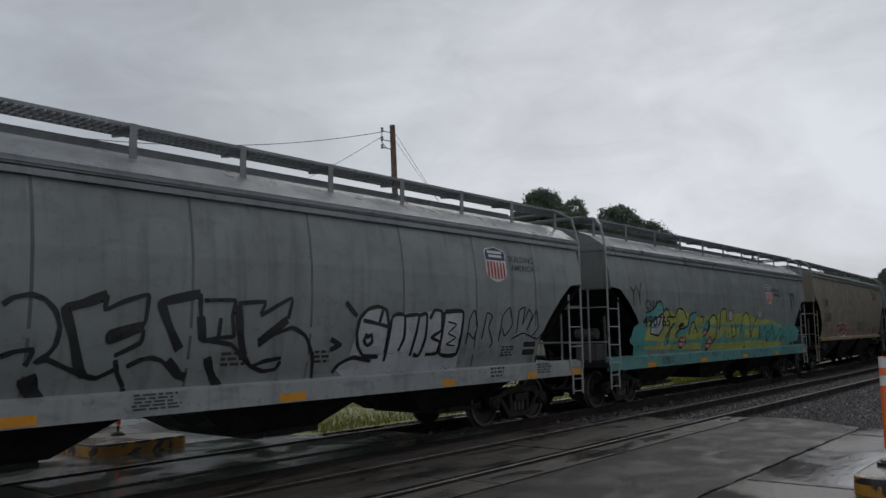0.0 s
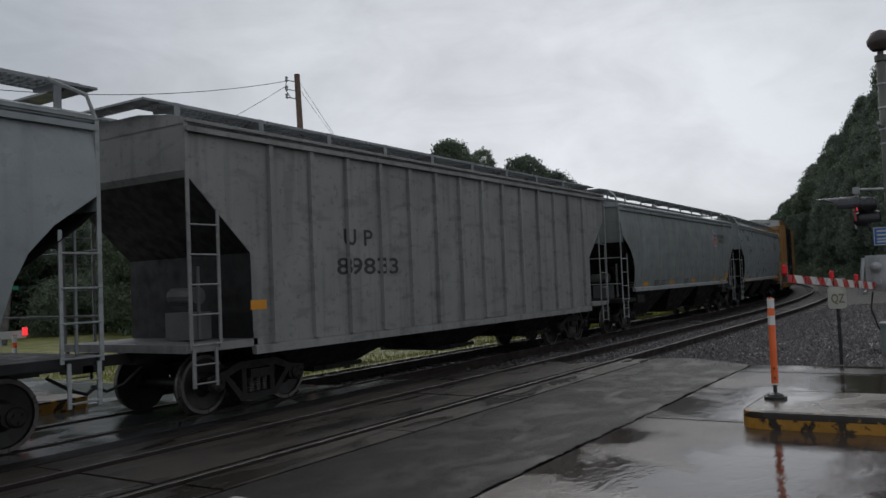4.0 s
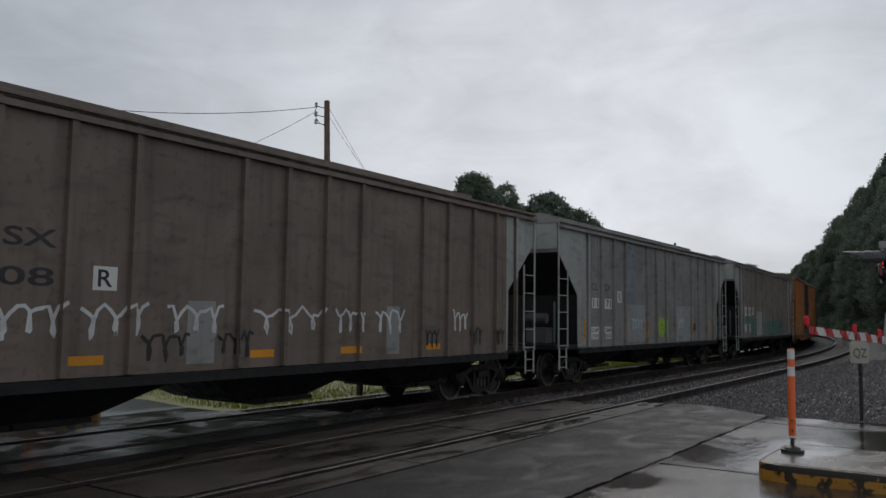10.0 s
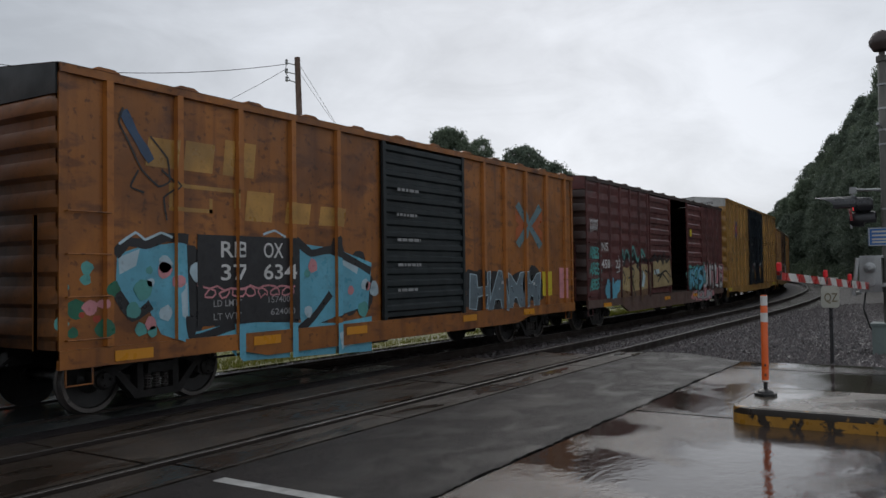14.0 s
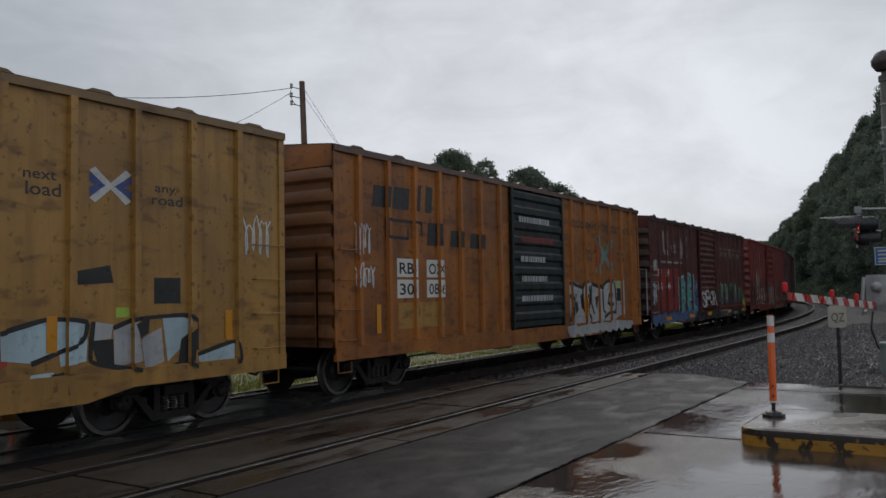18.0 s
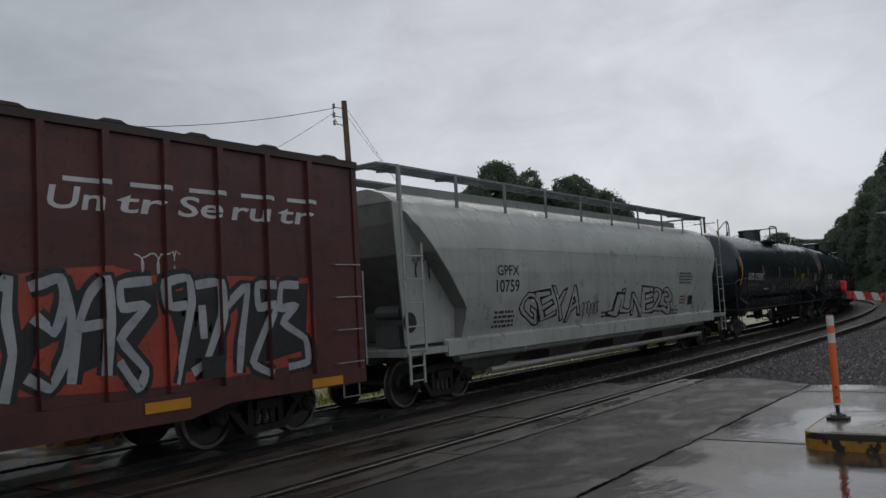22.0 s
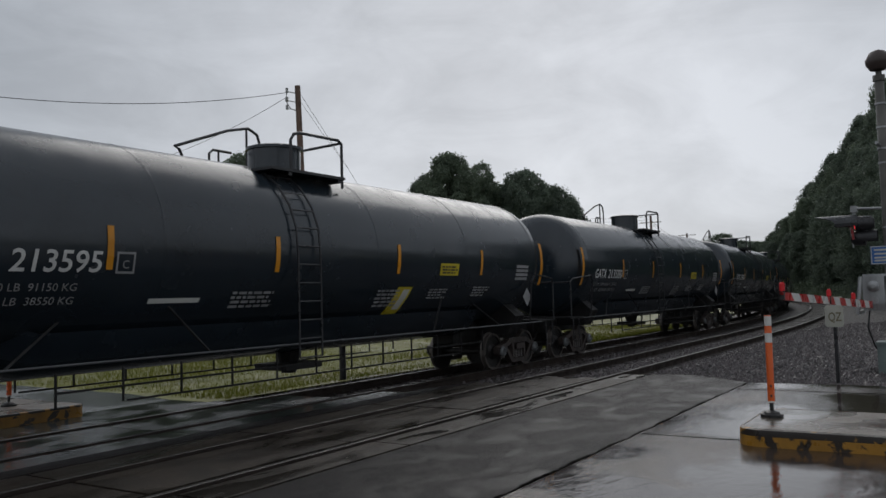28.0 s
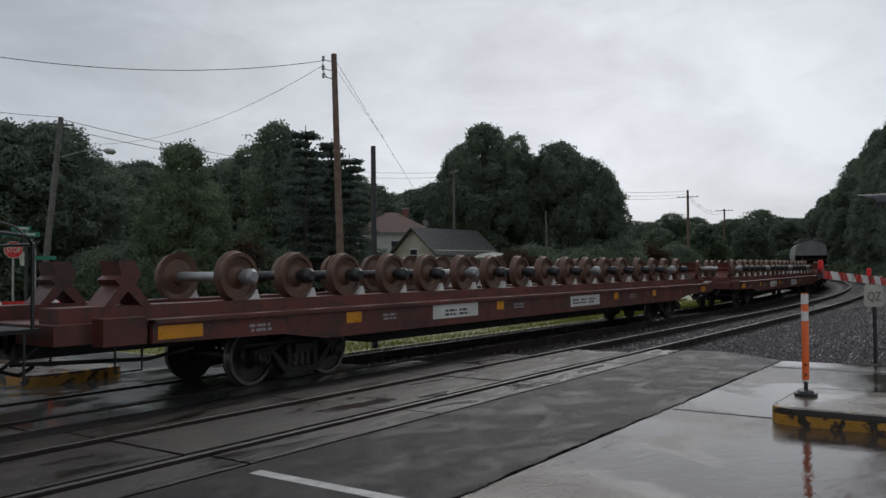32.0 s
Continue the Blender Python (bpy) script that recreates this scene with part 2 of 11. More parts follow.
red_band = mat("red_reflective_band", (0.55, 0.035, 0.03), 0.35, var=0.15)
red_lamp = glow("red_gate_lamp", (0.45, 0.01, 0.015), 0.12)
red_flash = glow("red_flasher", (0.9, 0.04, 0.05), 0.9)
galv = mat("galvanised_steel", (0.36, 0.37, 0.37), 0.45, 0.6, 0.25, streak=0.4)
mast_steel = mat("weathered_mast", (0.14, 0.135, 0.12), 0.55, 0.2, 0.35, streak=0.4)
black_steel = mat("black_painted_steel", (0.018, 0.018, 0.02), 0.38, 0.0, 0.3)
sign_white = mat("sign_white", (0.52, 0.52, 0.45), 0.45, var=0.15, grime=0.3)
sign_blue = mat("sign_blue", (0.03, 0.12, 0.35), 0.4, var=0.1)
sign_green = mat("sign_green", (0.01, 0.16, 0.10), 0.4, var=0.1)
sign_red = mat("sign_red", (0.5, 0.02, 0.025), 0.4, var=0.1)
pole_wood = mat("pole_wood", (0.16, 0.10, 0.075), 0.7, var=0.4, scale=3, streak=0.6)
pole_grey = mat("grey_pole_wood", (0.12, 0.115, 0.105), 0.75, var=0.4, scale=3, streak=0.5)
wire_mat = mat("wire_black", (0.02, 0.02, 0.02), 0.5, bump=0)
bark = mat("bark", (0.05, 0.04, 0.032), 0.8, var=0.4, scale=4, bump=0.6, grain=20)
# base colours are lifted to stand in for haze over the trees
leaf_dark = foliage("leaf_dark", (0.115, 0.15, 0.115), (0.195, 0.24, 0.175))
leaf_mid = foliage("leaf_mid", (0.125, 0.165, 0.115), (0.21, 0.26, 0.175))
leaf_light = foliage("leaf_light", (0.13, 0.18, 0.115), (0.225, 0.28, 0.17))
needle = foliage("needle_blue_green", (0.085, 0.115, 0.10), (0.15, 0.19, 0.16))
leaf_red = foliage("leaf_reddish", (0.05, 0.03, 0.02), (0.10, 0.06, 0.035))
siding_white = mat("white_siding", (0.66, 0.66, 0.63), 0.6, var=0.12, streak=0.2)
siding_cream = mat("cream_siding", (0.54, 0.50, 0.41), 0.6, var=0.15, streak=0.2)
roof_red = mat("red_brown_shingle", (0.125, 0.066, 0.052), 0.7, var=0.4, scale=4, bump=0.6)
roof_grey = mat("grey_shingle", (0.075, 0.075, 0.072), 0.7, var=0.4, scale=4, bump=0.6)
brick_mat = mat("chimney_brick", (0.26, 0.12, 0.09), 0.8, var=0.4, scale=6)
pane_mat = mat("window_pane", (0.03, 0.035, 0.04), 0.08, bump=0, var=0.1)
trim_mat = mat("white_trim", (0.7, 0.7, 0.68), 0.5, var=0.1)
hill_mat = mat("hillside_earth", (0.035, 0.04, 0.018), 0.9, var=0.5, scale=0.6, bump=0.8, grain=10)

# rolling stock
wheel_steel = mat("wheel_steel", (0.022, 0.020, 0.019), 0.5, 0.3, 0.4, scale=4, grime=0.3)
rim_steel = mat("worn_wheel_rim", (0.13, 0.115, 0.105), 0.42, 0.5, 0.4, scale=3, grime=0.4)
cap_worn = mat("worn_bearing_cap", (0.15, 0.16, 0.165), 0.45, 0.2, 0.3, scale=5, grime=0.4)
truck_steel = mat("truck_casting", (0.016, 0.014, 0.013), 0.6, 0.0, 0.5, scale=4, streak=0.3, dirt=(0.03, 0.023, 0.018), spec=0.3)
tread_steel = mat("wheel_rust", (0.125, 0.068, 0.045), 0.55, 0.15, 0.4, scale=3, grime=0.3)
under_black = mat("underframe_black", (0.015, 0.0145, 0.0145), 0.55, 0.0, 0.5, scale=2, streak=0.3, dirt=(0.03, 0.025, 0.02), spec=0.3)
spring_steel = mat("spring_steel", (0.10, 0.09, 0.085), 0.5, 0.5, 0.3)
grate_grey = mat("grating_grey", (0.22, 0.23, 0.235), 0.42, 0.5, 0.2)
reflect_orange = mat("orange_reflector", (0.66, 0.27, 0.01), 0.4, var=0.15, grime=0.15)
black_ink = mat("stencil_black", (0.018, 0.018, 0.02), 0.45, var=0.3, scale=4)
dark_ink = mat("faded_stencil", (0.05, 0.04, 0.035), 0.5, var=0.4, scale=4)
white_ink = mat("stencil_white", (0.62, 0.62, 0.6), 0.45, var=0.2, scale=4)
grey_ink = mat("stencil_grey", (0.30, 0.30, 0.30), 0.45, var=0.25, scale=4)
red_ink = mat("stencil_red", (0.42, 0.05, 0.05), 0.45, var=0.25, scale=4)
yellow_ink = mat("placard_yellow", (0.62, 0.50, 0.03), 0.4, var=0.15)
navy_ink = mat("logo_navy", (0.02, 0.028, 0.09), 0.4, var=0.15)
plate_white = mat("plate_white", (0.66, 0.66, 0.62), 0.45, var=0.15, grime=0.2)


def spray(name, col, var=0.22):
    return mat("spray_" + name, col, 0.42, var=var, scale=1.6, streak=0.25, dirt=tuple(x * 0.35 + 0.02 for x in col), grime=0.3, bump=0.05, chips=0.25)


S_BLACK, S_WHITE = spray("black", (0.016, 0.016, 0.018)), spray("white", (0.62, 0.63, 0.62))
S_SILVER, S_TEAL = spray("silver", (0.42, 0.43, 0.44)), spray("teal", (0.095, 0.34, 0.31))
S_AQUA, S_BLUE = spray("aqua", (0.13, 0.42, 0.55)), spray("blue", (0.07, 0.20, 0.50))
S_PURPLE, S_PINK = spray("purple", (0.13, 0.10, 0.36)), spray("pink", (0.62, 0.26, 0.28))
S_MAROON, S_YELLOW = spray("maroon", (0.20, 0.03, 0.045)), spray("yellow", (0.36, 0.38, 0.10))
S_MINT, S_GREEN = spray("mint", (0.42, 0.58, 0.45)), spray("green", (0.02, 0.15, 0.085))
S_PEACH, S_RED = spray("peach", (0.52, 0.28, 0.15)), spray("red", (0.42, 0.06, 0.03))
S_TAN, S_ICE = spray("tan", (0.40, 0.30, 0.15)), spray("ice", (0.46, 0.60, 0.66))
S_LIME = spray("lime", (0.34, 0.52, 0.06))


# ---- mesh tools ----
class G:
    """Points and faces of one mesh, gathered shape by shape."""

    def __init__(self):
        self.v, self.f = [], []

    def add(self, v, f):
        n = len(self.v)
        self.v += [tuple(p) for p in v]
        self.f += [tuple(i + n for i in q) for q in f]
        return self

    def box(self, x0, x1, y0, y1, z0, z1):
        return self.add([(x, y, z) for z in (z0, z1) for x, y in ((x0, y0), (x1, y0), (x1, y1), (x0, y1))],
                        [(3, 2, 1, 0), (4, 5, 6, 7), (0, 1, 5, 4), (1, 2, 6, 5), (2, 3, 7, 6), (3, 0, 4, 7)])

    def prism(self, pts, axis, a, b):
        def at(p, s):
            return {"x": (s, p[0], p[1]), "y": (p[0], s, p[1]), "z": (p[0], p[1], s)}[axis]
        n = len(pts)
        return self.add([at(p, a) for p in pts] + [at(p, b) for p in pts],
                        [tuple(range(n))[::-1], tuple(range(n, 2 * n))] + [(i, (i + 1) % n, n + (i + 1) % n, n + i) for i in range(n)])

    def tube(self, p, q, r, n=6, r2=None):
        p, q = Vector(p), Vector(q)
        d = (q - p).normalized()
        a = d.orthogonal().normalized()
        b = d.cross(a)
        ring = [(a * math.cos(6.2832 * k / n) + b * math.sin(6.2832 * k / n)) for k in range(n)]
        r2 = r if r2 is None else r2
        return self.add([p + u * r for u in ring] + [q + u * r2 for u in ring],
                        [tuple(range(n))[::-1], tuple(range(n, 2 * n))] + [(i, (i + 1) % n, n + (i + 1) % n, n + i) for i in range(n)])

    def path(self, pts, r, n=6):
        """One bent pipe through all the points."""
        pts = [Vector(p) for p in pts]
        v, side = [], None
        for k, p in enumerate(pts):
            d = (pts[min(k + 1, len(pts) - 1)] - pts[max(k - 1, 0)]).normalized()
            side = d.orthogonal() if side is None else side - d * side.dot(d)
            side.normalize()
            up = d.cross(side)
            v += [p + (side * math.cos(6.2832 * j / n) + up * math.sin(6.2832 * j / n)) * r for j in range(n)]
        m = len(pts)
        f = [(i * n + j, i * n + (j + 1) % n, (i + 1) * n + (j + 1) % n, (i + 1) * n + j) for i in range(m - 1) for j in range(n)]
        return self.add(v, f + [tuple(range(n))[::-1], tuple(range((m - 1) * n, m * n))])

    def lathe(self, prof, axis, c=(0, 0, 0), n=24):
        """Turn a profile of (radius, place along the axis) round the axis."""
        v, f = [], []
        for r, h in prof:
            for k in range(n):
                a = 6.28318531 * k / n
                u, w = r * math.cos(a), r * math.sin(a)
                p = {"x": (h, u, w), "y": (u, h, w), "z": (u, w, h)}[axis]
                v.append((p[0] + c[0], p[1] + c[1], p[2] + c[2]))
        for i in range(len(prof) - 1):
            f += [(i * n + k, i * n + (k + 1) % n, (i + 1) * n + (k + 1) % n, (i + 1) * n + k) for k in range(n)]
        m = (len(prof) - 1) * n
        f += [tuple(range(n))[::-1], tuple(range(m, m + n))]
        return self.add(v, f)

    def grid(self, rows):
        n = len(rows[0])
        return self.add([p for r in rows for p in r],
                        [(i * n + k, i * n + k + 1, (i + 1) * n + k + 1, (i + 1) * n + k) for i in range(len(rows) - 1) for k in range(n - 1)])

    def mesh(self, name, smooth=0):
        me = bpy.data.meshes.new(name)
        me.from_pydata(self.v, [], self.f)
        if smooth:
            me.polygons.foreach_set("use_smooth", [True] * len(me.polygons))
            me.set_sharp_from_angle(angle=radians(smooth))
        me.update()
        return me


KEPT = {}


def part(name, g, material, parent=None, label="", smooth=0, place=None):
    """ONE mesh object under a thing or under a part. g: gathered shapes, or a mesh that is shared."""
    me = g.mesh(name, smooth) if isinstance(g, G) else g
    if not me.materials:
        me.materials.append(material)
    ob = new(name, me)
    if me.materials[0] != material:
        ob.material_slots[0].link = "OBJECT"
        ob.material_slots[0].material = material
    if parent:
        ob.parent = parent
    if place:
        ob.matrix_basis = place
    if label:
        tagged(ob, label)
    return ob


def shared(key, make, smooth=0):
    if key not in KEPT:
        KEPT[key] = make().mesh(key, smooth)
    return KEPT[key]


def thing(name, label, category, group="", kind="", place=None):
    ob = new(name)
    ob.empty_display_size = 0.3
    if place:
        ob.matrix_basis = place
    return tagged(ob, label, category, group, kind)


def setting(name, g, material, label, category, smooth=0):
    return tagged(part(name, g, material, None, "", smooth), label, category, "", "structure")


# ---- writing and spray paint, laid onto a surface that looks towards -y ----
GLYPHS = {}


def glyphs(body, bold=0.0, shear=0.0):
    """Points (x, z) and faces of a word in the built-in font, one unit high."""
    key = (body, bold, shear)
    if key not in GLYPHS:
        c = bpy.data.curves.new("word", "FONT")
        c.body, c.size, c.offset, c.shear, c.resolution_u = body, 1.0, bold, shear, 3
        o = bpy.data.objects.new("word", c)
        me = bpy.data.meshes.new_from_object(o)
        v = [(p.co.x, p.co.y) for p in me.vertices]
        f = [tuple(p.vertices) for p in me.polygons]
        bpy.data.objects.remove(o)
        bpy.data.curves.remove(c)
        bpy.data.meshes.remove(me)
        GLYPHS[key] = (v, f)
    return GLYPHS[key]


class Surface:
    """The side of a car as seen from the street: how far it stands out at (x, z)."""

    shift = 0.0

    def __init__(self, flat=1.55, steps=(), curve=None):
        self.flat, self.steps, self.curve = flat, sorted(steps), curve

    def lay(self, v, f, lift):
        v = [(p[0] + self.shift, p[1]) for p in v]
        xs, zs = [p[0] for p in v], [p[1] for p in v]
        bm = bmesh.new()
        pts = [bm.verts.new((x, 0, z)) for x, z in v]
        for q in f:
            try:
                bm.faces.new([pts[i] for i in q])
            except ValueError:
                pass
        cuts = [((c, 0, 0), (1, 0, 0)) for s in self.steps for c in s[:2] if min(xs) < c < max(xs)]
        if self.curve:
            z = 0.9
            while z < 4.6:
                if min(zs) < z < max(zs):
                    cuts.append(((0, 0, z), (0, 0, 1)))
                z += 0.22
        for co, no in cuts:
            bmesh.ops.bisect_plane(bm, geom=bm.verts[:] + bm.edges[:] + bm.faces[:], plane_co=co, plane_no=no)
        out = G()
        for i, face in enumerate(bm.faces):
            # strokes that cross lie a hair apart
            up = lift + 6e-5 * (i % 15)
            cx = sum(p.co.x for p in face.verts) / len(face.verts)
            deep = self.flat
            for a, b, d in self.steps:
                if a <= cx <= b:
                    deep = self.flat + d
            out.add([(p.co.x, -((self.curve(p.co.z) if self.curve else deep) + up), p.co.z) for p in face.verts], [tuple(range(len(face.verts)))])
        bm.free()
        return out


def write(car, surf, body, x0, z0, h, material, x1=None, bold=0.0, shear=0.0, lift=0.004, name="lettering"):
    """A line of writing with its foot at z0 and capitals of height h; x1 stretches it to that place."""
    v, f = glyphs(body, bold, shear)
    k = h / 0.70
    a = min(p[0] for p in v)
    wide = max(p[0] for p in v) - a
    kx = (x1 - x0) / wide if x1 is not None else k
    return part(name, surf.lay([(x0 + (p[0] - a) * kx, z0 + p[1] * k) for p in v], f, lift), material, car)


def quad(car, surf, x0, z0, x1, z1, material, lift=0.003, name="painted_patch", label="", skew=0.0):
    return part(name, surf.lay([(x0, z0), (x1, z0), (x1 + skew, z1), (x0 + skew, z1)], [(0, 1, 2, 3)], lift), material, car, label)


def bars(car, surf, x0, z0, x1, z1, rows, material, seed=0, lift=0.004):
    """Small print: a block of bars in words of uneven length."""
    rnd = random.Random(seed + int(x0 * 10) + int(z0 * 100))
    v, f = [], []
    step = (z1 - z0) / rows
    for r in range(rows):
        x, end = x0 + rnd.uniform(0, 0.06) * (x1 - x0), x1 - rnd.uniform(0, 0.25) * (x1 - x0)
        while x < end:
            w = min(rnd.uniform(0.06, 0.2), end - x)
            n = len(v)
            zb = z0 + r * step
            v += [(x, zb), (x + w, zb), (x + w, zb + step * 0.58), (x, zb + step * 0.58)]
            f.append((n, n + 1, n + 2, n + 3))
            x += w + 0.035
    return part("small_print", surf.lay(v, f, lift), material, car)


def blob(cx, cz, rx, rz, rnd, n=26, rough=0.18):
    ph = [rnd.uniform(0, 6.28) for _ in range(4)]
    out = []
    for k in range(n):
        a = 6.2832 * k / n
        r = 1 + rough * (math.sin(3 * a + ph[0]) + 0.7 * math.sin(5 * a + ph[1]) + 0.5 * math.sin(8 * a + ph[2])) / 1.5
        out.append((cx + rx * r * math.cos(a), cz + rz * r * math.sin(a)))
    return out


def cloud(car, surf, x0, z0, x1, z1, material, seed=1, lift=0.002, count=7, name="paint_cloud"):
    """A sprayed ground of overlapping bursts."""
    rnd = random.Random(seed)
    v, f = [], []
    for k in range(count):
        cx = x0 + (x1 - x0) * (k + 0.5) / count
        p = blob(cx, (z0 + z1) / 2 + rnd.uniform(-0.08, 0.08) * (z1 - z0), (x1 - x0) / count * 0.72, (z1 - z0) / 2 * rnd.uniform(0.8, 1.0), rnd)
        n = len(v)
        v += p
        f.append(tuple(range(n, n + len(p))))
    return part(name, surf.lay(v, f, lift), material, car)


def cut_at(v, f, z, upper):
    """The faces of a flat drawing above or below the height z."""
    bm = bmesh.new()
    pts = [bm.verts.new((a, 0, b)) for a, b in v]
    for q in f:
        try:
            bm.faces.new([pts[i] for i in q])
        except ValueError:
            pass
    bmesh.ops.bisect_plane(bm, geom=bm.verts[:] + bm.edges[:] + bm.faces[:], plane_co=(0, 0, z), plane_no=(0.05, 0, 1), clear_inner=upper, clear_outer=not upper)
    bm.verts.index_update()
    out = [(p.co.x, p.co.z) for p in bm.verts], [tuple(p.index for p in q.verts) for q in bm.faces]
    bm.free()
    return out


def graffiti(car, surf, word, x0, z0, x1, z1, fill, line=None, ground=None, shade=None, seed=1, fat=0.05, rim=0.045, wild=1.0, drips=None, tail=True, low=None, split=0.5):
    """A sprayed piece: letters of one rough height, each leaning and swelling its own way, with rim, shade and ground."""
    rnd = random.Random(seed)
    n = len(word)
    cell = (x1 - x0) / n
    layers = {"rim": ([], []), "fill": ([], []), "shade": ([], []), "shine": ([], [])}

    def put(layer, v, f, move):
        lv, lf = layers[layer]
        m = len(lv)
        lv.extend(move(p) for p in v)
        lf.extend(tuple(i + m for i in q) for q in f)
    for k, ch in enumerate(word):
        lean, turn = rnd.uniform(-0.22, 0.22) * wild, rnd.uniform(-0.12, 0.12) * wild
        cx, cz = x0 + cell * (k + 0.5), (z0 + z1) / 2 + rnd.uniform(-0.05, 0.05) * (z1 - z0) * wild
        sx, sz = cell * rnd.uniform(1.0, 1.22), (z1 - z0) * rnd.uniform(0.84, 1.0)
        pa, pb = rnd.uniform(0, 6.28), rnd.uniform(0, 6.28)

        def move(p, dx=0.0, dz=0.0):
            u, w = p
            u += lean * w + 0.07 * wild * math.sin(5 * w + pa)
            w += 0.06 * wild * math.sin(5 * u + pb)
            u, w = u * math.cos(turn) - w * math.sin(turn), u * math.sin(turn) + w * math.cos(turn)
            return (cx + u * sx + dx, cz + w * sz + dz)

        def centred(bold):
            v, f = glyphs(ch, bold)
            v0, _ = glyphs(ch, 0.0)
            a, b = min(p[0] for p in v0), max(p[0] for p in v0)
            c, d = min(p[1] for p in v0), max(p[1] for p in v0)
            return [((p[0] - (a + b) / 2) / max(b - a, 0.15) * 0.9, (p[1] - (c + d) / 2) / (d - c) * 0.9) for p in v], f
        v, f = centred(fat + rim)
        if shade:
            put("shade", v, f, lambda p: move(p, 0.07 * cell, -0.07 * cell))
        if line:
            put("rim", v, f, move)
        v, f = centred(fat)
        put("fill", v, f, move)
        if rnd.random() < 0.7 and line:
            u = rnd.uniform(-0.2, 0.2)
            p = [(u, 0.16), (u + 0.13, 0.2), (u + 0.1, 0.27), (u + 0.02, 0.25)]
            put("shine", p, [(0, 1, 2, 3)], move)
        if line and tail and rnd.random() < 0.75:
            # an arrow or a spur that breaks out of the letter
            s, up = rnd.choice((-1, 1)), rnd.choice((-1, 1))
            p = [(0.30 * s, 0.25 * up), (0.55 * s, 0.62 * up), (0.42 * s, 0.30 * up), (0.36 * s, 0.12 * up)]
            put("rim", p, [(0, 1, 2, 3)], move)
    if ground:
        cloud(car, surf, x0 - 0.15, z0 - 0.05, x1 + 0.15, z1 + 0.05, ground, seed + 5, 0.002, max(4, n))
    for layer, material, lift in (("shade", shade, 0.004), ("rim", line, 0.006), ("fill", fill, 0.008), ("shine", S_WHITE if fill != S_WHITE else S_ICE, 0.010)):
        if layer == "fill" and low:
            # the lower part of the letters is sprayed in a second colour
            for upper, tone in ((True, fill), (False, low)):
                part("spray_letters", surf.lay(*cut_at(*layers[layer], z0 + (z1 - z0) * split, upper), lift), tone, car)
            continue
        if material and layers[layer][0]:
            part("spray_" + {"rim": "outline", "fill": "letters", "shade": "shade", "shine": "highlight"}[layer], surf.lay(*layers[layer], lift), material, car)


def tag(car, surf, x0, z0, x1, z1, material, seed=3, loops=5, w=0.035, lift=0.006):
    """A quick signature: one looping stroke of even width."""
    rnd = random.Random(seed)
    pts = []
    steps = loops * 9
    for k in range(steps + 1):
        s = k / steps
        a = s * loops * 6.2832
        pts.append((x0 + (x1 - x0) * (s + 0.09 * math.sin(a)), (z0 + z1) / 2 + (z1 - z0) * 0.5 * math.cos(a + rnd.uniform(-0.5, 0.5)) * rnd.uniform(0.5, 1.0)))
    v, f = [], []
    for k, (ax, az) in enumerate(pts):
        (px, pz), (qx, qz) = pts[max(k - 1, 0)], pts[min(k + 1, len(pts) - 1)]
        d = math.hypot(qx - px, qz - pz) or 1
        nx, nz = -(qz - pz) / d * w / 2, (qx - px) / d * w / 2
        v += [(ax - nx, az - nz), (ax + nx, az + nz)]
        if k:
            f.append((2 * k - 2, 2 * k, 2 * k + 1, 2 * k - 1))
    return part("spray_tag", surf.lay(v, f, lift), material, car)


def stroke(car, surf, pts, material, w=0.05, lift=0.009, closed=False, taper=1.0, name="spray_line"):
    """One hand-drawn line of even width through the points, smoothed between them."""
    pts = [Vector(p) for p in pts]
    if closed:
        pts = pts + [pts[0]]
    fine = []
    for k in range(len(pts) - 1):
        a, b = pts[max(k - 1, 0)], pts[min(k + 2, len(pts) - 1)]
        p, q = pts[k], pts[k + 1]
        for j in range(4):
            u = j / 4
            # half-strength bends keep the corners of the letters
            m1, m2 = (q - a) * 0.22, (b - p) * 0.22
            fine.append(p * (2 * u ** 3 - 3 * u ** 2 + 1) + m1 * (u ** 3 - 2 * u ** 2 + u) + q * (3 * u ** 2 - 2 * u ** 3) + m2 * (u ** 3 - u ** 2))
    fine.append(pts[-1])
    v, f = [], []
    for k, p in enumerate(fine):
        d = fine[min(k + 1, len(fine) - 1)] - fine[max(k - 1, 0)]
        d = d.normalized() if d.length > 1e-6 else Vector((1, 0))
        h = w / 2 * (1 + (taper - 1) * k / len(fine)) * (1 + 0.12 * math.sin(k * 0.9))
        v += [(p.x + d.y * h, p.y - d.x * h), (p.x - d.y * h, p.y + d.x * h)]
        if k:
            f.append((2 * k - 2, 2 * k, 2 * k + 1, 2 * k - 1))
    return part(name, surf.lay(v, f, lift), material, car)


def fill(car, surf, pts, material, lift=0.005, name="spray_fill"):
    """A painted area with the outline given."""
    tri = geometry_fill(pts)
    return part(name, surf.lay(pts, tri, lift), material, car)


def geometry_fill(pts):
    bm = bmesh.new()
    ring = [bm.verts.new((x, 0, z)) for x, z in pts]
    face = bm.faces.new(ring)
    bmesh.ops.triangulate(bm, faces=[face])
    bm.verts.index_update()
    tri = [tuple(p.index for p in q.verts) for q in bm.faces]
    bm.free()
    return tri


# ---- the line: straight past the crossing, then a long bend away from the street ----
NEAR_TRACK, TRAIN_TRACK, BEND_AT, BEND_R, BEND_MAX = 7.2, 11.0, 32.0, 300.0, 1.15
DROP = 0.11  # the farther track lies lower than the street


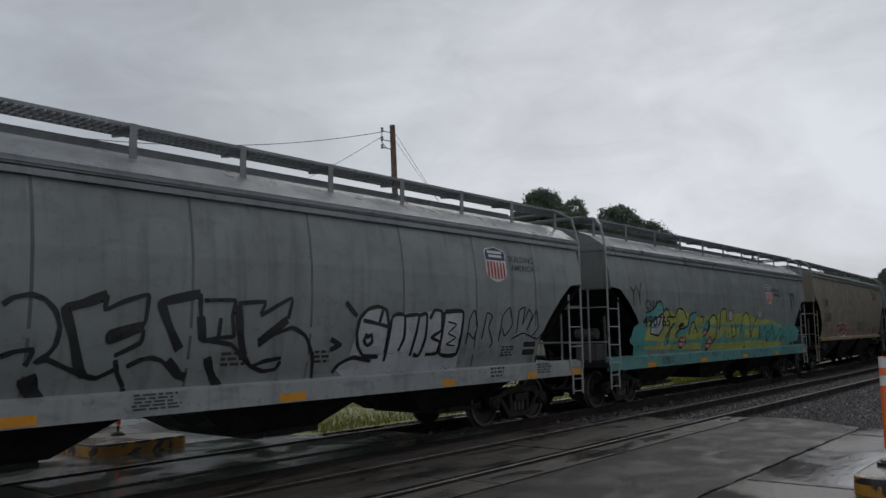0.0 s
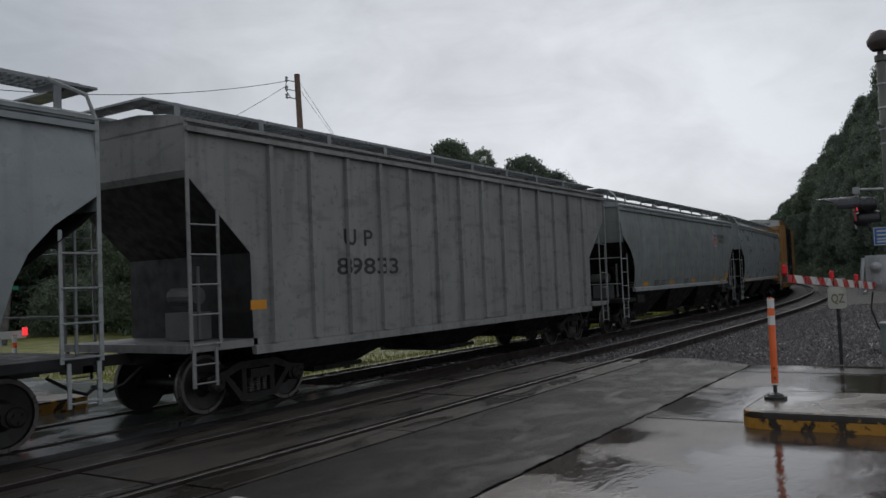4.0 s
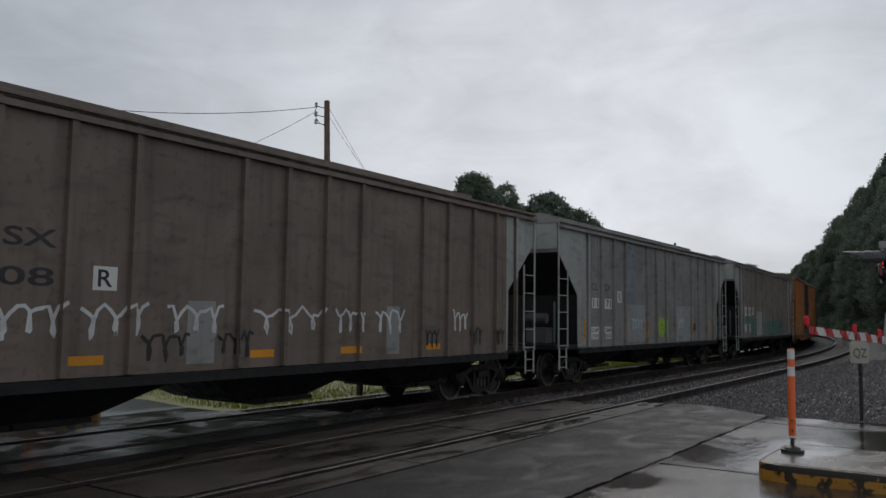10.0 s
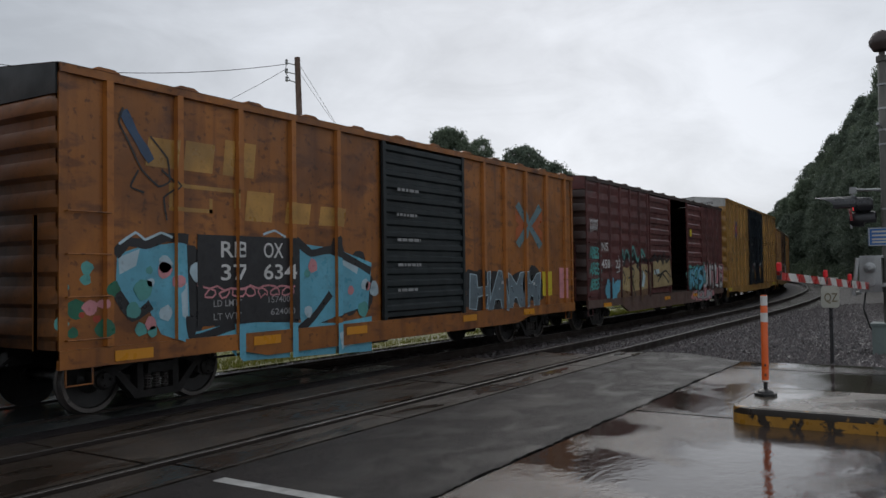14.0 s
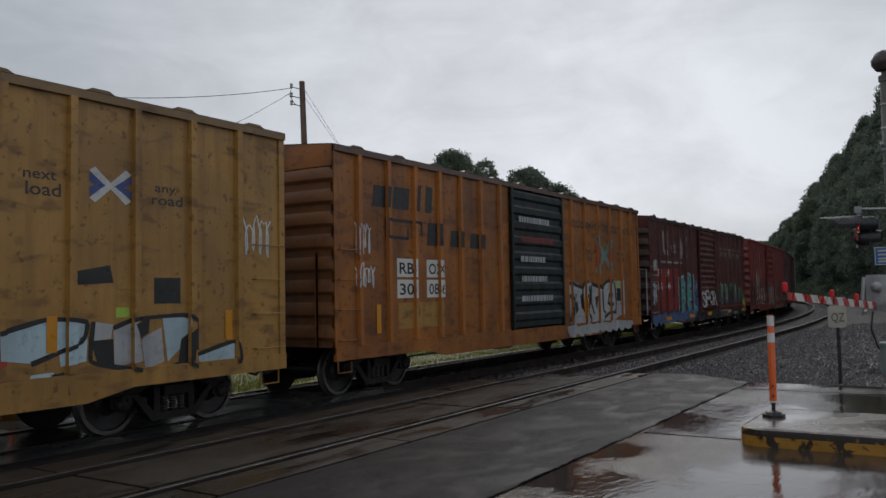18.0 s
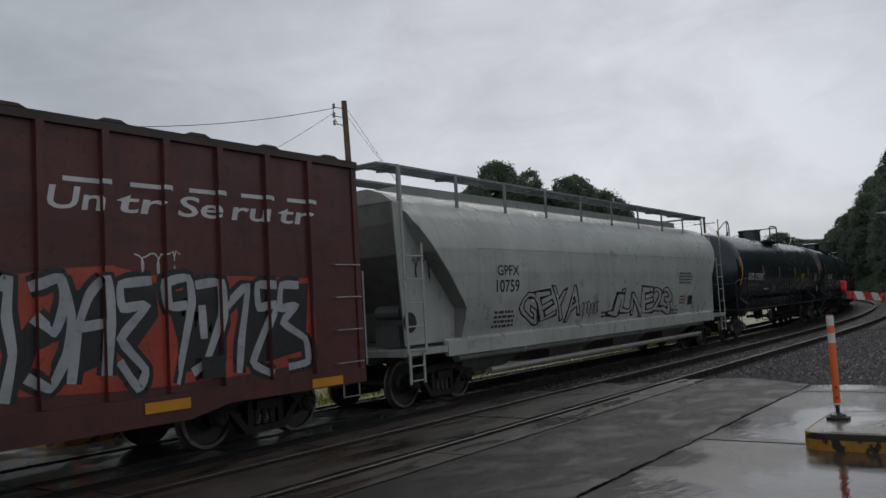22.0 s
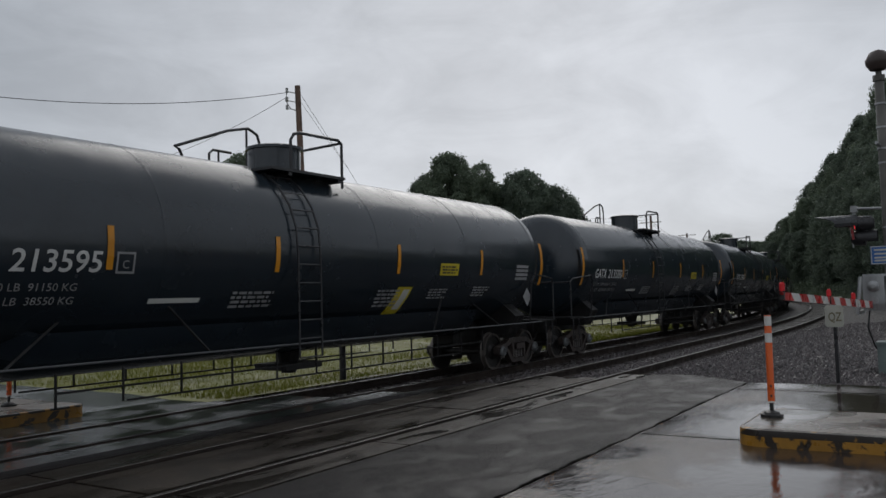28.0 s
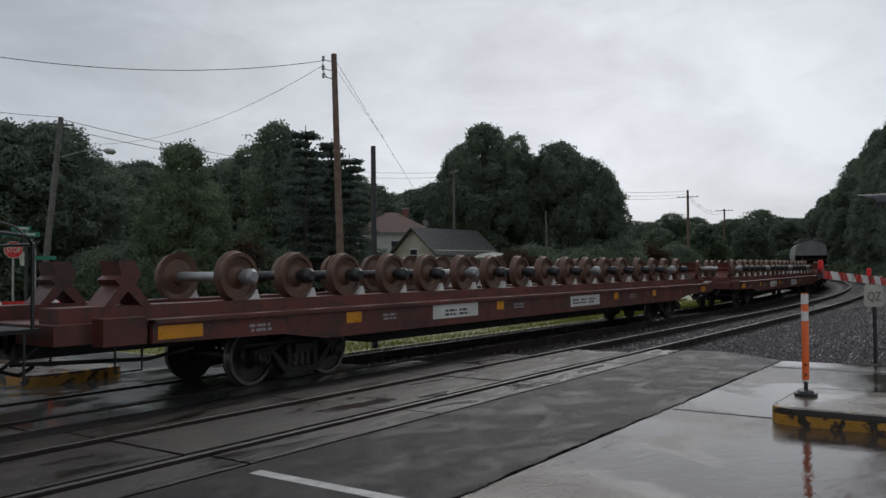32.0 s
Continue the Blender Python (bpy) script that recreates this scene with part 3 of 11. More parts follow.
def on_line(s, off):
    """Place and heading at the distance s along the line, off metres to the far side of the street's axis."""
    if s <= BEND_AT:
        return s, off, 0.0
    a = min((s - BEND_AT) / BEND_R, BEND_MAX)
    more = s - BEND_AT - a * BEND_R
    x = BEND_AT + (BEND_R - (off - 11.0)) * math.sin(a) + more * math.cos(a)
    y = off + (BEND_R - (off - 11.0)) * (1 - math.cos(a)) + more * math.sin(a)
    return x, y, a


def swept(profile, s0, s1, g=None):
    """A profile of (off, z) drawn along the line."""
    g = g or G()
    stops = [s0] + [s for s in np.arange(BEND_AT, 420, 7.0) if s0 < s < s1] + [s1]
    rows = []
    for s in stops:
        row = []
        for off, z in profile:
            x, y, a = on_line(s, off)
            row.append((x, y, z))
        rows.append(row)
    return g.grid(rows)


def rail_profile(c):
    h = [(-0.035, 0.012), (-0.037, -0.03), (-0.01, -0.045), (-0.01, -0.14), (-0.07, -0.155), (-0.07, -0.17), (0.07, -0.17), (0.07, -0.155), (0.01, -0.14), (0.01, -0.045), (0.037, -0.03), (0.035, 0.012)]
    return [(c + a, z) for a, z in h]


for k, (yc, who) in enumerate(((NEAR_TRACK, "near"), (TRAIN_TRACK, "train"))):
    low = DROP if who == "train" else 0.0
    for side in (-0.755, 0.755):
        r = setting("rail", swept([(a, z - low) for a, z in rail_profile(yc + side)], -640, 430), rail_side, "rusty steel rail of the double-track line", "rail")
        part("rail_head", swept([(yc + side - 0.034, 0.0135 - low), (yc + side - 0.026, 0.018 - low), (yc + side + 0.026, 0.018 - low), (yc + side + 0.034, 0.0135 - low)], -640, 430), rail_head, r, "worn shiny running surface")

ground = setting("ground", G().add([(-3000, -3000, -0.45), (3000, -3000, -0.45), (3000, 3000, -0.45), (-3000, 3000, -0.45)], [(0, 1, 2, 3)]), grass_mat, "open grassy ground that reaches the horizon", "ground")

# the bank behind the line
rows = []
for x in np.concatenate([np.arange(-70, 60, 2.5), np.arange(60, 330, 9.0)]):
    row = []
    for y in (0.0, 1.2, 3.0, 6.0, 11.0, 18.0, 30.0, 50.0, 80.0, 130.0, 200.0):
        _, by, _ = on_line(x + 0.0, 13.2)
        if x > BEND_AT:
            by = 13.2 + (x - BEND_AT) ** 2 / (2 * BEND_R) + 0.6
        z = -0.25 + 0.10 * math.sin(x * 0.3 + y) * min(y, 1) * 0.4 + 0.004 * min(y, 60) * 0.6
        row.append((x, by + y, z))
    rows.append(row)
setting("grass_bank", G().grid(rows), grass_mat, "yellowish wet mown grass bank beside the tracks", "grass", 60)

# ballast: the bed of both tracks and the stony yard beside the street
setting("ballast_bed", swept([(4.9, -0.42), (5.6, -0.19), (8.7, -0.185), (9.5, -0.295), (12.7, -0.30), (13.6, -0.44)], -640, 430), gravel, "dark wet crushed-stone bed under both tracks", "ballast")
rows = []
for x in np.arange(16.45, 120, 1.5):
    base = max(0.0, (x - BEND_AT)) ** 2 / (2 * BEND_R) if x > BEND_AT else 0.0
    rows.append([(x, y + base, z) for y, z in ((-40, -0.06), (-8, -0.06), (1.0, -0.05), (2.4, -0.06), (4.2, -0.14), (5.8, -0.195))])
setting("ballast_yard", G().grid(rows), gravel, "wet grey crushed stone beside the crossing", "ballast", 60)


def scatter_stones(count, x0, x1, y0, y1, seed):
    """Crushed stone: small uneven octahedra on the bed."""
    rs = np.random.RandomState(seed)
    x, y = x0 + (x1 - x0) * rs.rand(count) ** 1.5, rs.uniform(y0, y1, count)
    bend = np.where(x > BEND_AT, (x - BEND_AT) ** 2 / (2 * BEND_R), 0)
    z = np.interp(y, [-8, 1, 2.4, 4.2, 5.8, 8.7, 9.5, 13.0, 13.7], [-0.055, -0.045, -0.05, -0.13, -0.185, -0.185, -0.29, -0.295, -0.4])
    r = rs.uniform(0.028, 0.075, count)
    base = np.array([(1, 0, 0), (0, 1, 0), (-1, 0, 0), (0, -1, 0), (0, 0, 0.75), (0, 0, -0.75)])
    v = base[None] * r[:, None, None] * rs.uniform(0.6, 1.35, (count, 6, 3))
    a = rs.uniform(0, 6.28, count)
    c, s = np.cos(a)[:, None], np.sin(a)[:, None]
    vx, vy = v[..., 0] * c - v[..., 1] * s, v[..., 0] * s + v[..., 1] * c
    v = np.stack([vx + x[:, None], vy + (y + bend)[:, None], v[..., 2] + z[:, None]], -1).reshape(-1, 3)
    f = np.array([(0, 1, 4), (1, 2, 4), (2, 3, 4), (3, 0, 4), (1, 0, 5), (2, 1, 5), (3, 2, 5), (0, 3, 5)])
    f = (f[None] + (np.arange(count) * 6)[:, None, None]).reshape(-1, 3)
    me = bpy.data.meshes.new("ballast_stones")
    me.from_pydata(v.tolist(), [], f.tolist())
    m = bpy.data.materials.get("stone_mix")
    if not m:
        m = foliage("stone_mix", (0.018, 0.014, 0.014), (0.105, 0.085, 0.085), 0.0)
        m.node_tree.nodes["Principled BSDF"].inputs["Roughness"].default_value = 0.4
    return tagged(part("ballast_stones", me, m), "loose wet crushed stones in greys and browns", "gravel", "", "stuff")


scatter_stones(26000, 16.5, 46, -3.5, 5.8, 4)
scatter_stones(9000, 16.9, 40, 5.6, 9.3, 5)
scatter_stones(7000, 11.5, 36, 9.3, 13.5, 6)

g = G()
rs = random.Random(7)
for yc in (NEAR_TRACK, TRAIN_TRACK):
    for k in range(260):
        s = (17.6 if yc == NEAR_TRACK else 13.4) + k * 0.52
        x, y, a = on_line(s, yc)
        t = Matrix.Translation((x, y, 0 if yc == NEAR_TRACK else -DROP)) @ Matrix.Rotation(a + rs.uniform(-0.015, 0.015), 4, "Z")
        b = G().box(-0.11, 0.11, -1.3 + rs.uniform(-0.05, 0.05), 1.3, -0.34, -0.172 + rs.uniform(-0.008, 0.004))
        g.add([t @ Vector(p) for p in b.v], b.f)
tagged(part("railway_ties", g, tie_wood), "creosoted wooden ties bedded in ballast", "railway tie", "", "stuff")

# ---- street and crossing ----
setting("concrete_apron", G().prism([(-60, -60), (16.35, -60), (16.3, 1.9), (16.2, 3.55), (-60, 3.55)], "z", -0.4, 0.0), concrete_wet, "pale wet concrete street apron with puddles", "pavement")
# the asphalt meets the apron along a ragged line, with a crack that opens and closes
rnd = random.Random(11)
edge = [(x, 3.575 + 0.012 * math.sin(x * 1.1) + 0.010 * math.sin(x * 6.3 + 1) + rnd.uniform(-0.016, 0.016)) for x in np.arange(-12, 16.2, 0.07)]
setting("asphalt_strip", G().prism([(-60, 3.57)] + edge + [(16.2, 3.57), (17.3, 4.9), (17.2, 5.72), (-60, 5.72)], "z", -0.4, 0.005), asphalt_wet, "dark wet asphalt strip before the rails", "pavement")


def crack(points, wide, label):
    """A dark crack of uneven width along the points, with its crumbled lip."""
    gap = [wide * (0.35 + 0.65 * abs(math.sin(0.9 * k) * math.sin(0.23 * k + 1))) * rnd.uniform(0.5, 1.3) for k in range(len(points))]
    n = Vector((points[-1][0] - points[0][0], points[-1][1] - points[0][1])).normalized()
    setting("pavement_crack", G().grid([[(x + n.y * w * side, y - n.x * w * side, 0.0095) for (x, y), w in zip(points, gap)] for side in (0.5, -0.5)]), joint_dark, label, "crack")


crack([(x, y - 0.003) for x, y in edge], 0.020, "ragged dark crack between concrete and asphalt")
for x0, y0, x1, y1 in ((13.58, 3.62, 13.62, 4.95), (11.72, 3.62, 11.5, 5.3)):
    crack([(x0 + (x1 - x0) * u + rnd.uniform(-0.02, 0.02), y0 + (y1 - y0) * u) for u in np.linspace(0, 1, 26)], 0.030, "dark crack across the asphalt")
for x, y0, y1, w in ((10.05, -20, 3.5, 0.025), (15.15, -20, 3.5, 0.035), (4.0, -20, 3.4, 0.02)):
    setting("expansion_joint", G().box(x - w / 2, x + w / 2, y0, y1, -0.002, 0.004), joint_dark, "dark expansion joint in wet concrete", "joint")
for y in (-2.5,):
    setting("expansion_joint", G().box(-40, 16.2, y - 0.012, y + 0.012, -0.002, 0.004), joint_dark, "dark expansion joint in wet concrete", "joint")
for y0, y1, z0, z1, end in ((8.63, 9.57, 0.0, -DROP, 14.4), (12.43, 13.4, -DROP, -DROP, 10.9)):
    setting("asphalt_infill", G().prism([(y0, -0.5), (y1, -0.5), (y1, z1), (y0, z0)], "x", -60, end), asphalt_wet if y0 < 9 else panel_shiny, "wet paving between the crossing panels", "pavement")
setting("far_road", G().prism([(-9.0, 13.4), (10.9, 13.4), (11.3, 15.2), (12.0, 30), (14, 140), (-6, 140), (-9, 40)], "z", -0.5, -DROP - 0.004), road_far, "wet grey street beyond the tracks", "road")
setting("far_side_street", G().prism([(-80, 40), (-9, 40), (-9, 50), (-80, 54)], "z", -0.5, -DROP - 0.008), road_far, "wet side street beyond the tracks", "road")
line = setting("lane_line", G().box(4.92, 5.06, -12, 5.5, -0.001, 0.0062), white_line, "worn white painted edge line", "road marking")

crossing = thing("crossing_surface", "worn wet concrete panels between and beside the rails", "level crossing", "", "structure")
rnd = random.Random(5)
for yc, ends in ((NEAR_TRACK, (17.1, 16.3, 14.7)), (TRAIN_TRACK, (13.5, 12.3, 11.2))):
    for (a, b), end in zip(((-1.42, -0.885), (-0.585, 0.585), (0.885, 1.42)), ends):
        x = 17.3 if a < -1 else 17.2
        while x > -46:
            x0, x1 = x - 3.03, min(x, end)
            if x1 - x0 > 0.3:
                lift = rnd.uniform(-0.006, 0.004)
                y0, y1 = yc + a, yc + b
                low = 0.0 if yc == NEAR_TRACK else DROP
                part("crossing_panel", G().prism([(x0 + 0.02, y0), (x1 - 0.02, y0), (x1 - 0.02, y1), (x0 + 0.02, y1)], "z", -0.45, lift - low), panel_wet if yc == NEAR_TRACK else panel_shiny, crossing)
            x -= 3.03
    setting("flangeway", G().box(-60, ends[1], yc - 1.425, yc + 1.425, -0.6, -0.10 - (0.0 if yc == NEAR_TRACK else DROP)), joint_dark, "dark wet flangeway beneath the panels", "flangeway")

# ---- traffic islands and markers ----


def island(x0, x1, y_nose, y_far, height, label):
    """A kerbed island with a rounded nose towards y_nose."""
    ob = thing("traffic_island", label, "traffic island")
    s = 1 if y_nose > y_far else -1
    r = 0.26

    def outline(inset, z):
        pts = []
        for cx, a0 in ((x1 - r, 0), (x0 + r, 90)):
            for k in range(7):
                a = radians(a0 + 15 * k)
                pts.append((cx + (r - inset) * math.cos(a), y_nose - s * r + s * (r - inset) * math.sin(a), z))
        return [(x1 - inset, y_far, z)] + pts + [(x0 + inset, y_far, z)]
    part("kerb", G().grid([outline(0.0, -0.3), outline(0.004, height * 0.58)]), yellow_chipped, ob, "chipped yellow kerb face", 40)
    part("kerb_edge", G().grid([outline(0.004, height * 0.58), outline(0.006, height * 0.8), outline(0.012, height * 0.93), outline(0.05, height)]), edge_chipped, ob, "blackened, worn upper edge of the kerb", 40)
    top = outline(0.045, height - 0.002)
    part("island_top", G().add(top, [tuple(range(len(top)))]), island_top, ob, "wet concrete top")
    return ob


island(9.70, 11.5, 2.30, -30, 0.2, "low concrete street island with yellow chipped kerb")
island(7.0, 8.8, 13.0, 34, 0.1, "low yellow-kerbed island beyond the tracks")


def marker(x, y, z, tall):
    ob = thing("marker_post", "orange flexible marker post with two white bands", "marker post", "marker posts", "", pose(x, y, z, 0, 1.0, 0))
    part("base", G().prism([(0.14 * math.cos(k * 1.0472), 0.14 * math.sin(k * 1.0472)) for k in range(6)], "z", 0, 0.03).lathe([(0.10, 0.03), (0.085, 0.055), (0.035, 0.075)], "z", n=10), rubber, ob, "black rubber base")
    part("stem", G().lathe([(0.024, 0.06), (0.024, 0.24)], "z", n=10), rubber, ob)
    part("tube", G().lathe([(0.041, 0.17), (0.041, tall - 0.01), (0.035, tall)], "z", n=18), orange_tube, ob, "", 40)
    for a, b in ((tall - 0.13, tall - 0.012), (tall - 0.335, tall - 0.22), (0.172, 0.19)):
        part("band", G().lathe([(0.0425, a), (0.0425, b)], "z", n=18), white_band, ob, "white reflective band", 40)
    for z in (0.24, 0.36):
        part("slot", G().box(-0.044, -0.036, -0.02, 0.0, z, z + 0.03), rubber, ob)
    return ob


marker(10.70, 2.08, 0.2, 1.24)
marker(8.0, 14.1, 0.1, 1.1)

# ---- crossing gate and signal ----
gate = thing("crossing_gate", "lowered red and white striped crossing gate with signal mast", "crossing gate", "", "", pose(0, 0, 0))
MX, MY = 19.3, 1.28
part("mast", G().lathe([(0.10, 0.0), (0.095, 4.0), (0.09, 6.15), (0.06, 6.2), (0.06, 6.3)], "z", (MX, MY, -0.05), 16), mast_steel, gate, "weathered grey steel mast", 40)
part("bell", G().lathe([(0.05, -0.20), (0.16, -0.17), (0.24, -0.05), (0.25, 0.04), (0.16, 0.2), (0.05, 0.25)], "z", (MX, MY, 6.46), 18), mat("bell_iron", (0.07, 0.05, 0.045), 0.5), gate, "rusty round gong", 40)
part("collar", G().lathe([(0.12, 6.1), (0.12, 6.22)], "z", (MX, MY, -0.05), 12), mast_steel, gate)
for z in (2.95, 4.6, 4.3, 5.05, 5.55):
    part("clamp", G().lathe([(0.112, z), (0.112, z + 0.035)], "z", (MX, MY, 0), 14), galv, gate)
for z in (3.2, 4.95, 5.6, 4.4):
    part("step_bolt", G().tube((MX, MY, z), (MX + 0.32, MY - 0.15, z), 0.014), galv, gate)
part("crossarm", G().tube((MX, MY - 0.1, 3.36), (MX - 0.02, MY + 0.62, 3.40), 0.03, 8).box(MX - 0.06, MX + 0.06, MY + 0.55, MY + 0.68, 3.32, 3.46), galv, gate)
part("sloped_arm", G().tube((MX - 0.28, MY + 0.1, 4.72), (MX + 0.2, MY, 4.62), 0.035), galv, gate)
# one flasher looks along the street beyond, one towards the near lane, seen from its side
FY, FZ = MY + 0.50, 3.10
lamp = part("flasher", G().lathe([(0.10, -0.26), (0.15, -0.2), (0.16, 0.0), (0.16, 0.1)], "y", (MX, FY, FZ - 0.02), 18), black_steel, gate, "black round flasher housing", 40)
hood = [[(MX + 0.17 * math.sin(a), FY + 0.06 + reach * u, FZ + 0.17 * math.cos(a)) for a, reach in [(radians(-115 + 23 * k), 0.42 + 0.42 * math.cos(radians(-115 + 23 * k)) ** 2 * (1 if abs(k - 5) < 4 else 0.3)) for k in range(11)]] for u in (0.0, 0.5, 1.0)]
part("visor", G().grid(hood), mat("worn_visor", (0.045, 0.047, 0.05), 0.35, var=0.3), lamp, "long hooded visor")
part("lens", G().lathe([(0.12, 0.1), (0.12, 0.12)], "y", (MX, FY, FZ - 0.02), 14), red_flash, lamp, "red lens")
back = part("flasher", G().lathe([(0.10, 0.14), (0.15, 0.08), (0.16, -0.05), (0.16, -0.14)], "y", (MX + 0.05, FY + 0.06, FZ - 0.33), 18), black_steel, gate, "black round flasher housing", 40)
part("visor", G().grid([[(MX + 0.05 + 0.165 * math.sin(a), FY - 0.06 - 0.24 * u, FZ - 0.33 + 0.165 * math.cos(a)) for a in np.linspace(-2.0, 2.0, 13)] for u in (0.0, 1.0)]), black_steel, back)
# a dull red tube stands in for the second flasher's red lens
part("marker_strip", G().tube((MX - 0.15, FY + 0.16, FZ - 0.14), (MX - 0.15, FY + 0.14, FZ - 0.36), 0.025, 6), mat("dull_red_lens", (0.25, 0.03, 0.03), 0.4), back, "dull red sliver of the flasher lens")
part("bracket", G().tube((MX, FY + 0.12, 3.40), (MX, FY + 0.12, FZ + 0.1), 0.03).tube((MX, FY - 0.12, FZ + 0.05), (MX, FY - 0.1, FZ - 0.4), 0.022).tube((MX, FY + 0.2, FZ - 0.1), (MX, FY + 0.16, FZ - 0.52), 0.018), galv, gate)
p = part("information_sign", G().box(MX - 0.135, MX - 0.12, MY - 0.36, MY + 0.34, 2.20, 2.58), sign_blue, gate, "small blue emergency information sign")
for y0, y1, z0, z1 in ((-0.35, 0.33, 2.205, 2.222), (-0.35, 0.33, 2.558, 2.575), (0.315, 0.33, 2.222, 2.558), (-0.35, -0.335, 2.222, 2.558)):
    part("sign_border", G().box(MX - 0.14, MX - 0.134, MY + y0, MY + y1, z0, z1), sign_white, p)
for z, y0 in ((2.48, -0.25), (2.40, -0.28), (2.32, -0.1), (2.26, -0.2)):
    part("text_bar", G().box(MX - 0.139, MX - 0.134, MY + y0, MY + 0.27, z, z + 0.035), sign_white, p)
mech = part("mechanism", G().box(MX - 0.42, MX + 0.25, MY + 0.1, MY + 0.5, 1.25, 1.95).box(MX - 0.3, MX + 0.2, MY + 0.06, MY + 0.5, 1.95, 2.0), galv, gate, "grey gate mechanism box")
part("cover", G().lathe([(0.11, 0.0), (0.11, -0.06), (0.04, -0.1)], "x", (MX - 0.42, MY + 0.3, 1.75), 14).lathe([(0.09, 0.0), (0.09, -0.06)], "x", (MX - 0.42, MY + 0.3, 1.45), 14), galv, mech)
part("arm_yoke", G().box(MX - 0.75, MX + 0.6, MY + 0.55, MY + 0.6, 1.18, 1.25).box(MX - 0.75, MX + 0.6, MY + 0.02, MY + 0.07, 1.36, 1.43).tube((MX - 0.7, MY + 0.58, 1.2), (MX - 0.68, MY + 0.5, 1.95), 0.04), galv, gate)
part("base_box", G().box(MX - 0.32, MX + 0.35, MY - 0.3, MY + 0.3, -0.05, 0.55).box(MX - 0.35, MX + 0.38, MY - 0.33, MY + 0.33, 0.55, 0.6), mat("box_green_grey", (0.15, 0.19, 0.18), 0.5, streak=0.3), gate, "grey-green base cabinet")
part("cable", G().path([(MX - 0.2, MY + 0.4, 1.3), (MX - 0.25, MY + 0.45, 0.9), (MX - 0.1, MY + 0.35, 0.5), (MX, MY + 0.2, 0.3)], 0.018), rubber, gate)
# the striped arm lies across the lane, tip towards the island
TIP, BUTT = Vector((11.95, 2.11, 1.66)), Vector((18.9, 1.62, 1.37))
along = BUTT - TIP
n_str = 15
for k in range(n_str):
    a, b = TIP + along * (k / n_str), TIP + along * ((k + 1) / n_str)
    h = 0.058 + 0.02 * k / n_str
    slope = 0.12
    part("arm_stripe", G().add([(a.x - slope, a.y - 0.02, a.z + h), (b.x - slope, b.y - 0.02, b.z + h), (b.x + slope, b.y - 0.02, b.z - h), (a.x + slope, a.y - 0.02, a.z - h),
                                (a.x - slope, a.y + 0.02, a.z + h), (b.x - slope, b.y + 0.02, b.z + h), (b.x + slope, b.y + 0.02, b.z - h), (a.x + slope, a.y + 0.02, a.z - h)],
                               [(3, 2, 1, 0), (4, 5, 6, 7), (0, 1, 5, 4), (2, 3, 7, 6), (1, 2, 6, 5), (3, 0, 4, 7)]), red_band if k % 2 == 0 else white_band, gate)
for f in (0.0, 0.42, 0.72):
    p = TIP + along * f
    lamp = part("gate_lamp", G().lathe([(0.03, 0.06), (0.036, 0.08), (0.036, 0.17), (0.02, 0.19)], "z", tuple(p), 12), red_lamp, gate, "small red gate lamp")
    part("lamp_foot", G().box(p.x - 0.03, p.x + 0.03, p.y - 0.03, p.y + 0.03, p.z - 0.05, p.z + 0.07), rubber, lamp)

post = thing("quiet_zone_sign", "small white sign with black letters on a dark post", "sign")
part("post", G().box(16.68, 16.76, 2.03, 2.09, -0.08, 1.35), black_steel, post)
plate = part("plate", G().prism([(1.94, 1.02), (2.19, 1.02), (2.22, 1.06), (2.22, 1.38), (2.19, 1.42), (1.94, 1.42), (1.91, 1.38), (1.91, 1.06)], "x", 16.66, 16.68), sign_white, post, "weathered white plate")
part("plate_upper", G().box(16.66, 16.68, 1.92, 2.21, 1.45, 1.58), sign_white, post, "narrow white plate above")
v, f = glyphs("QZ", 0.02)
part("letters", G().add([(16.655, 2.165 - (p[0] - 0.02) * 0.155, 1.13 + p[1] * 0.23) for p in v], f), mat("faded_letters", (0.20, 0.175, 0.11), 0.5, var=0.4), plate)

# far gate, gooseneck, stop sign, street sign beyond the tracks
far_gate = thing("crossing_gate", "lowered striped crossing gate beyond the tracks", "crossing gate")
for k in range(7):
    part("arm_stripe", G().box(5.0 + 0.62 * k, 5.0 + 0.62 * (k + 1), 16.0, 16.05, 1.05, 1.2), red_band if k % 2 else white_band, far_gate)
part("gate_lamp", G().lathe([(0.05, 0), (0.05, 0.16)], "z", (9.31, 16.0, 1.1), 10), red_flash, far_gate, "lit red gate lamp")
part("mast", G().lathe([(0.09, 0), (0.08, 5.0)], "z", (4.5, 16.1, -0.1), 12), mast_steel, far_gate)
part("base_box", G().box(4.2, 4.8, 15.8, 16.4, -0.1, 1.3), galv, far_gate)

goose = thing("gooseneck_lamp", "black gooseneck street lamp beside the far street", "street lamp")
part("pole", G().lathe([(0.09, 0), (0.06, 0.4), (0.055, 2.9)], "z", (14.9, 27.8, -0.1), 10), black_steel, goose)
part("neck", G().path([(14.9 - 0.75 * (1 - math.cos(a)), 27.8 + 0.55 * (1 - math.cos(a)), 2.8 + 0.65 * math.sin(a)) for a in np.linspace(0, 2.6, 9)], 0.05, 8), black_steel, goose)

stop = thing("stop_sign", "red octagonal stop sign on a steel post", "stop sign")
SX, SY = 18.95, 36.4
ux, uy = 0.888, -0.46
part("post", G().box(SX - 0.04, SX + 0.04, SY + 0.03, SY + 0.08, -0.1, 3.1), galv, stop)


def facing(pts, z, out):
    return [(SX + ux * p[0] - 0.46 * out, SY + uy * p[0] - 0.888 * out, z + p[1]) for p in pts]


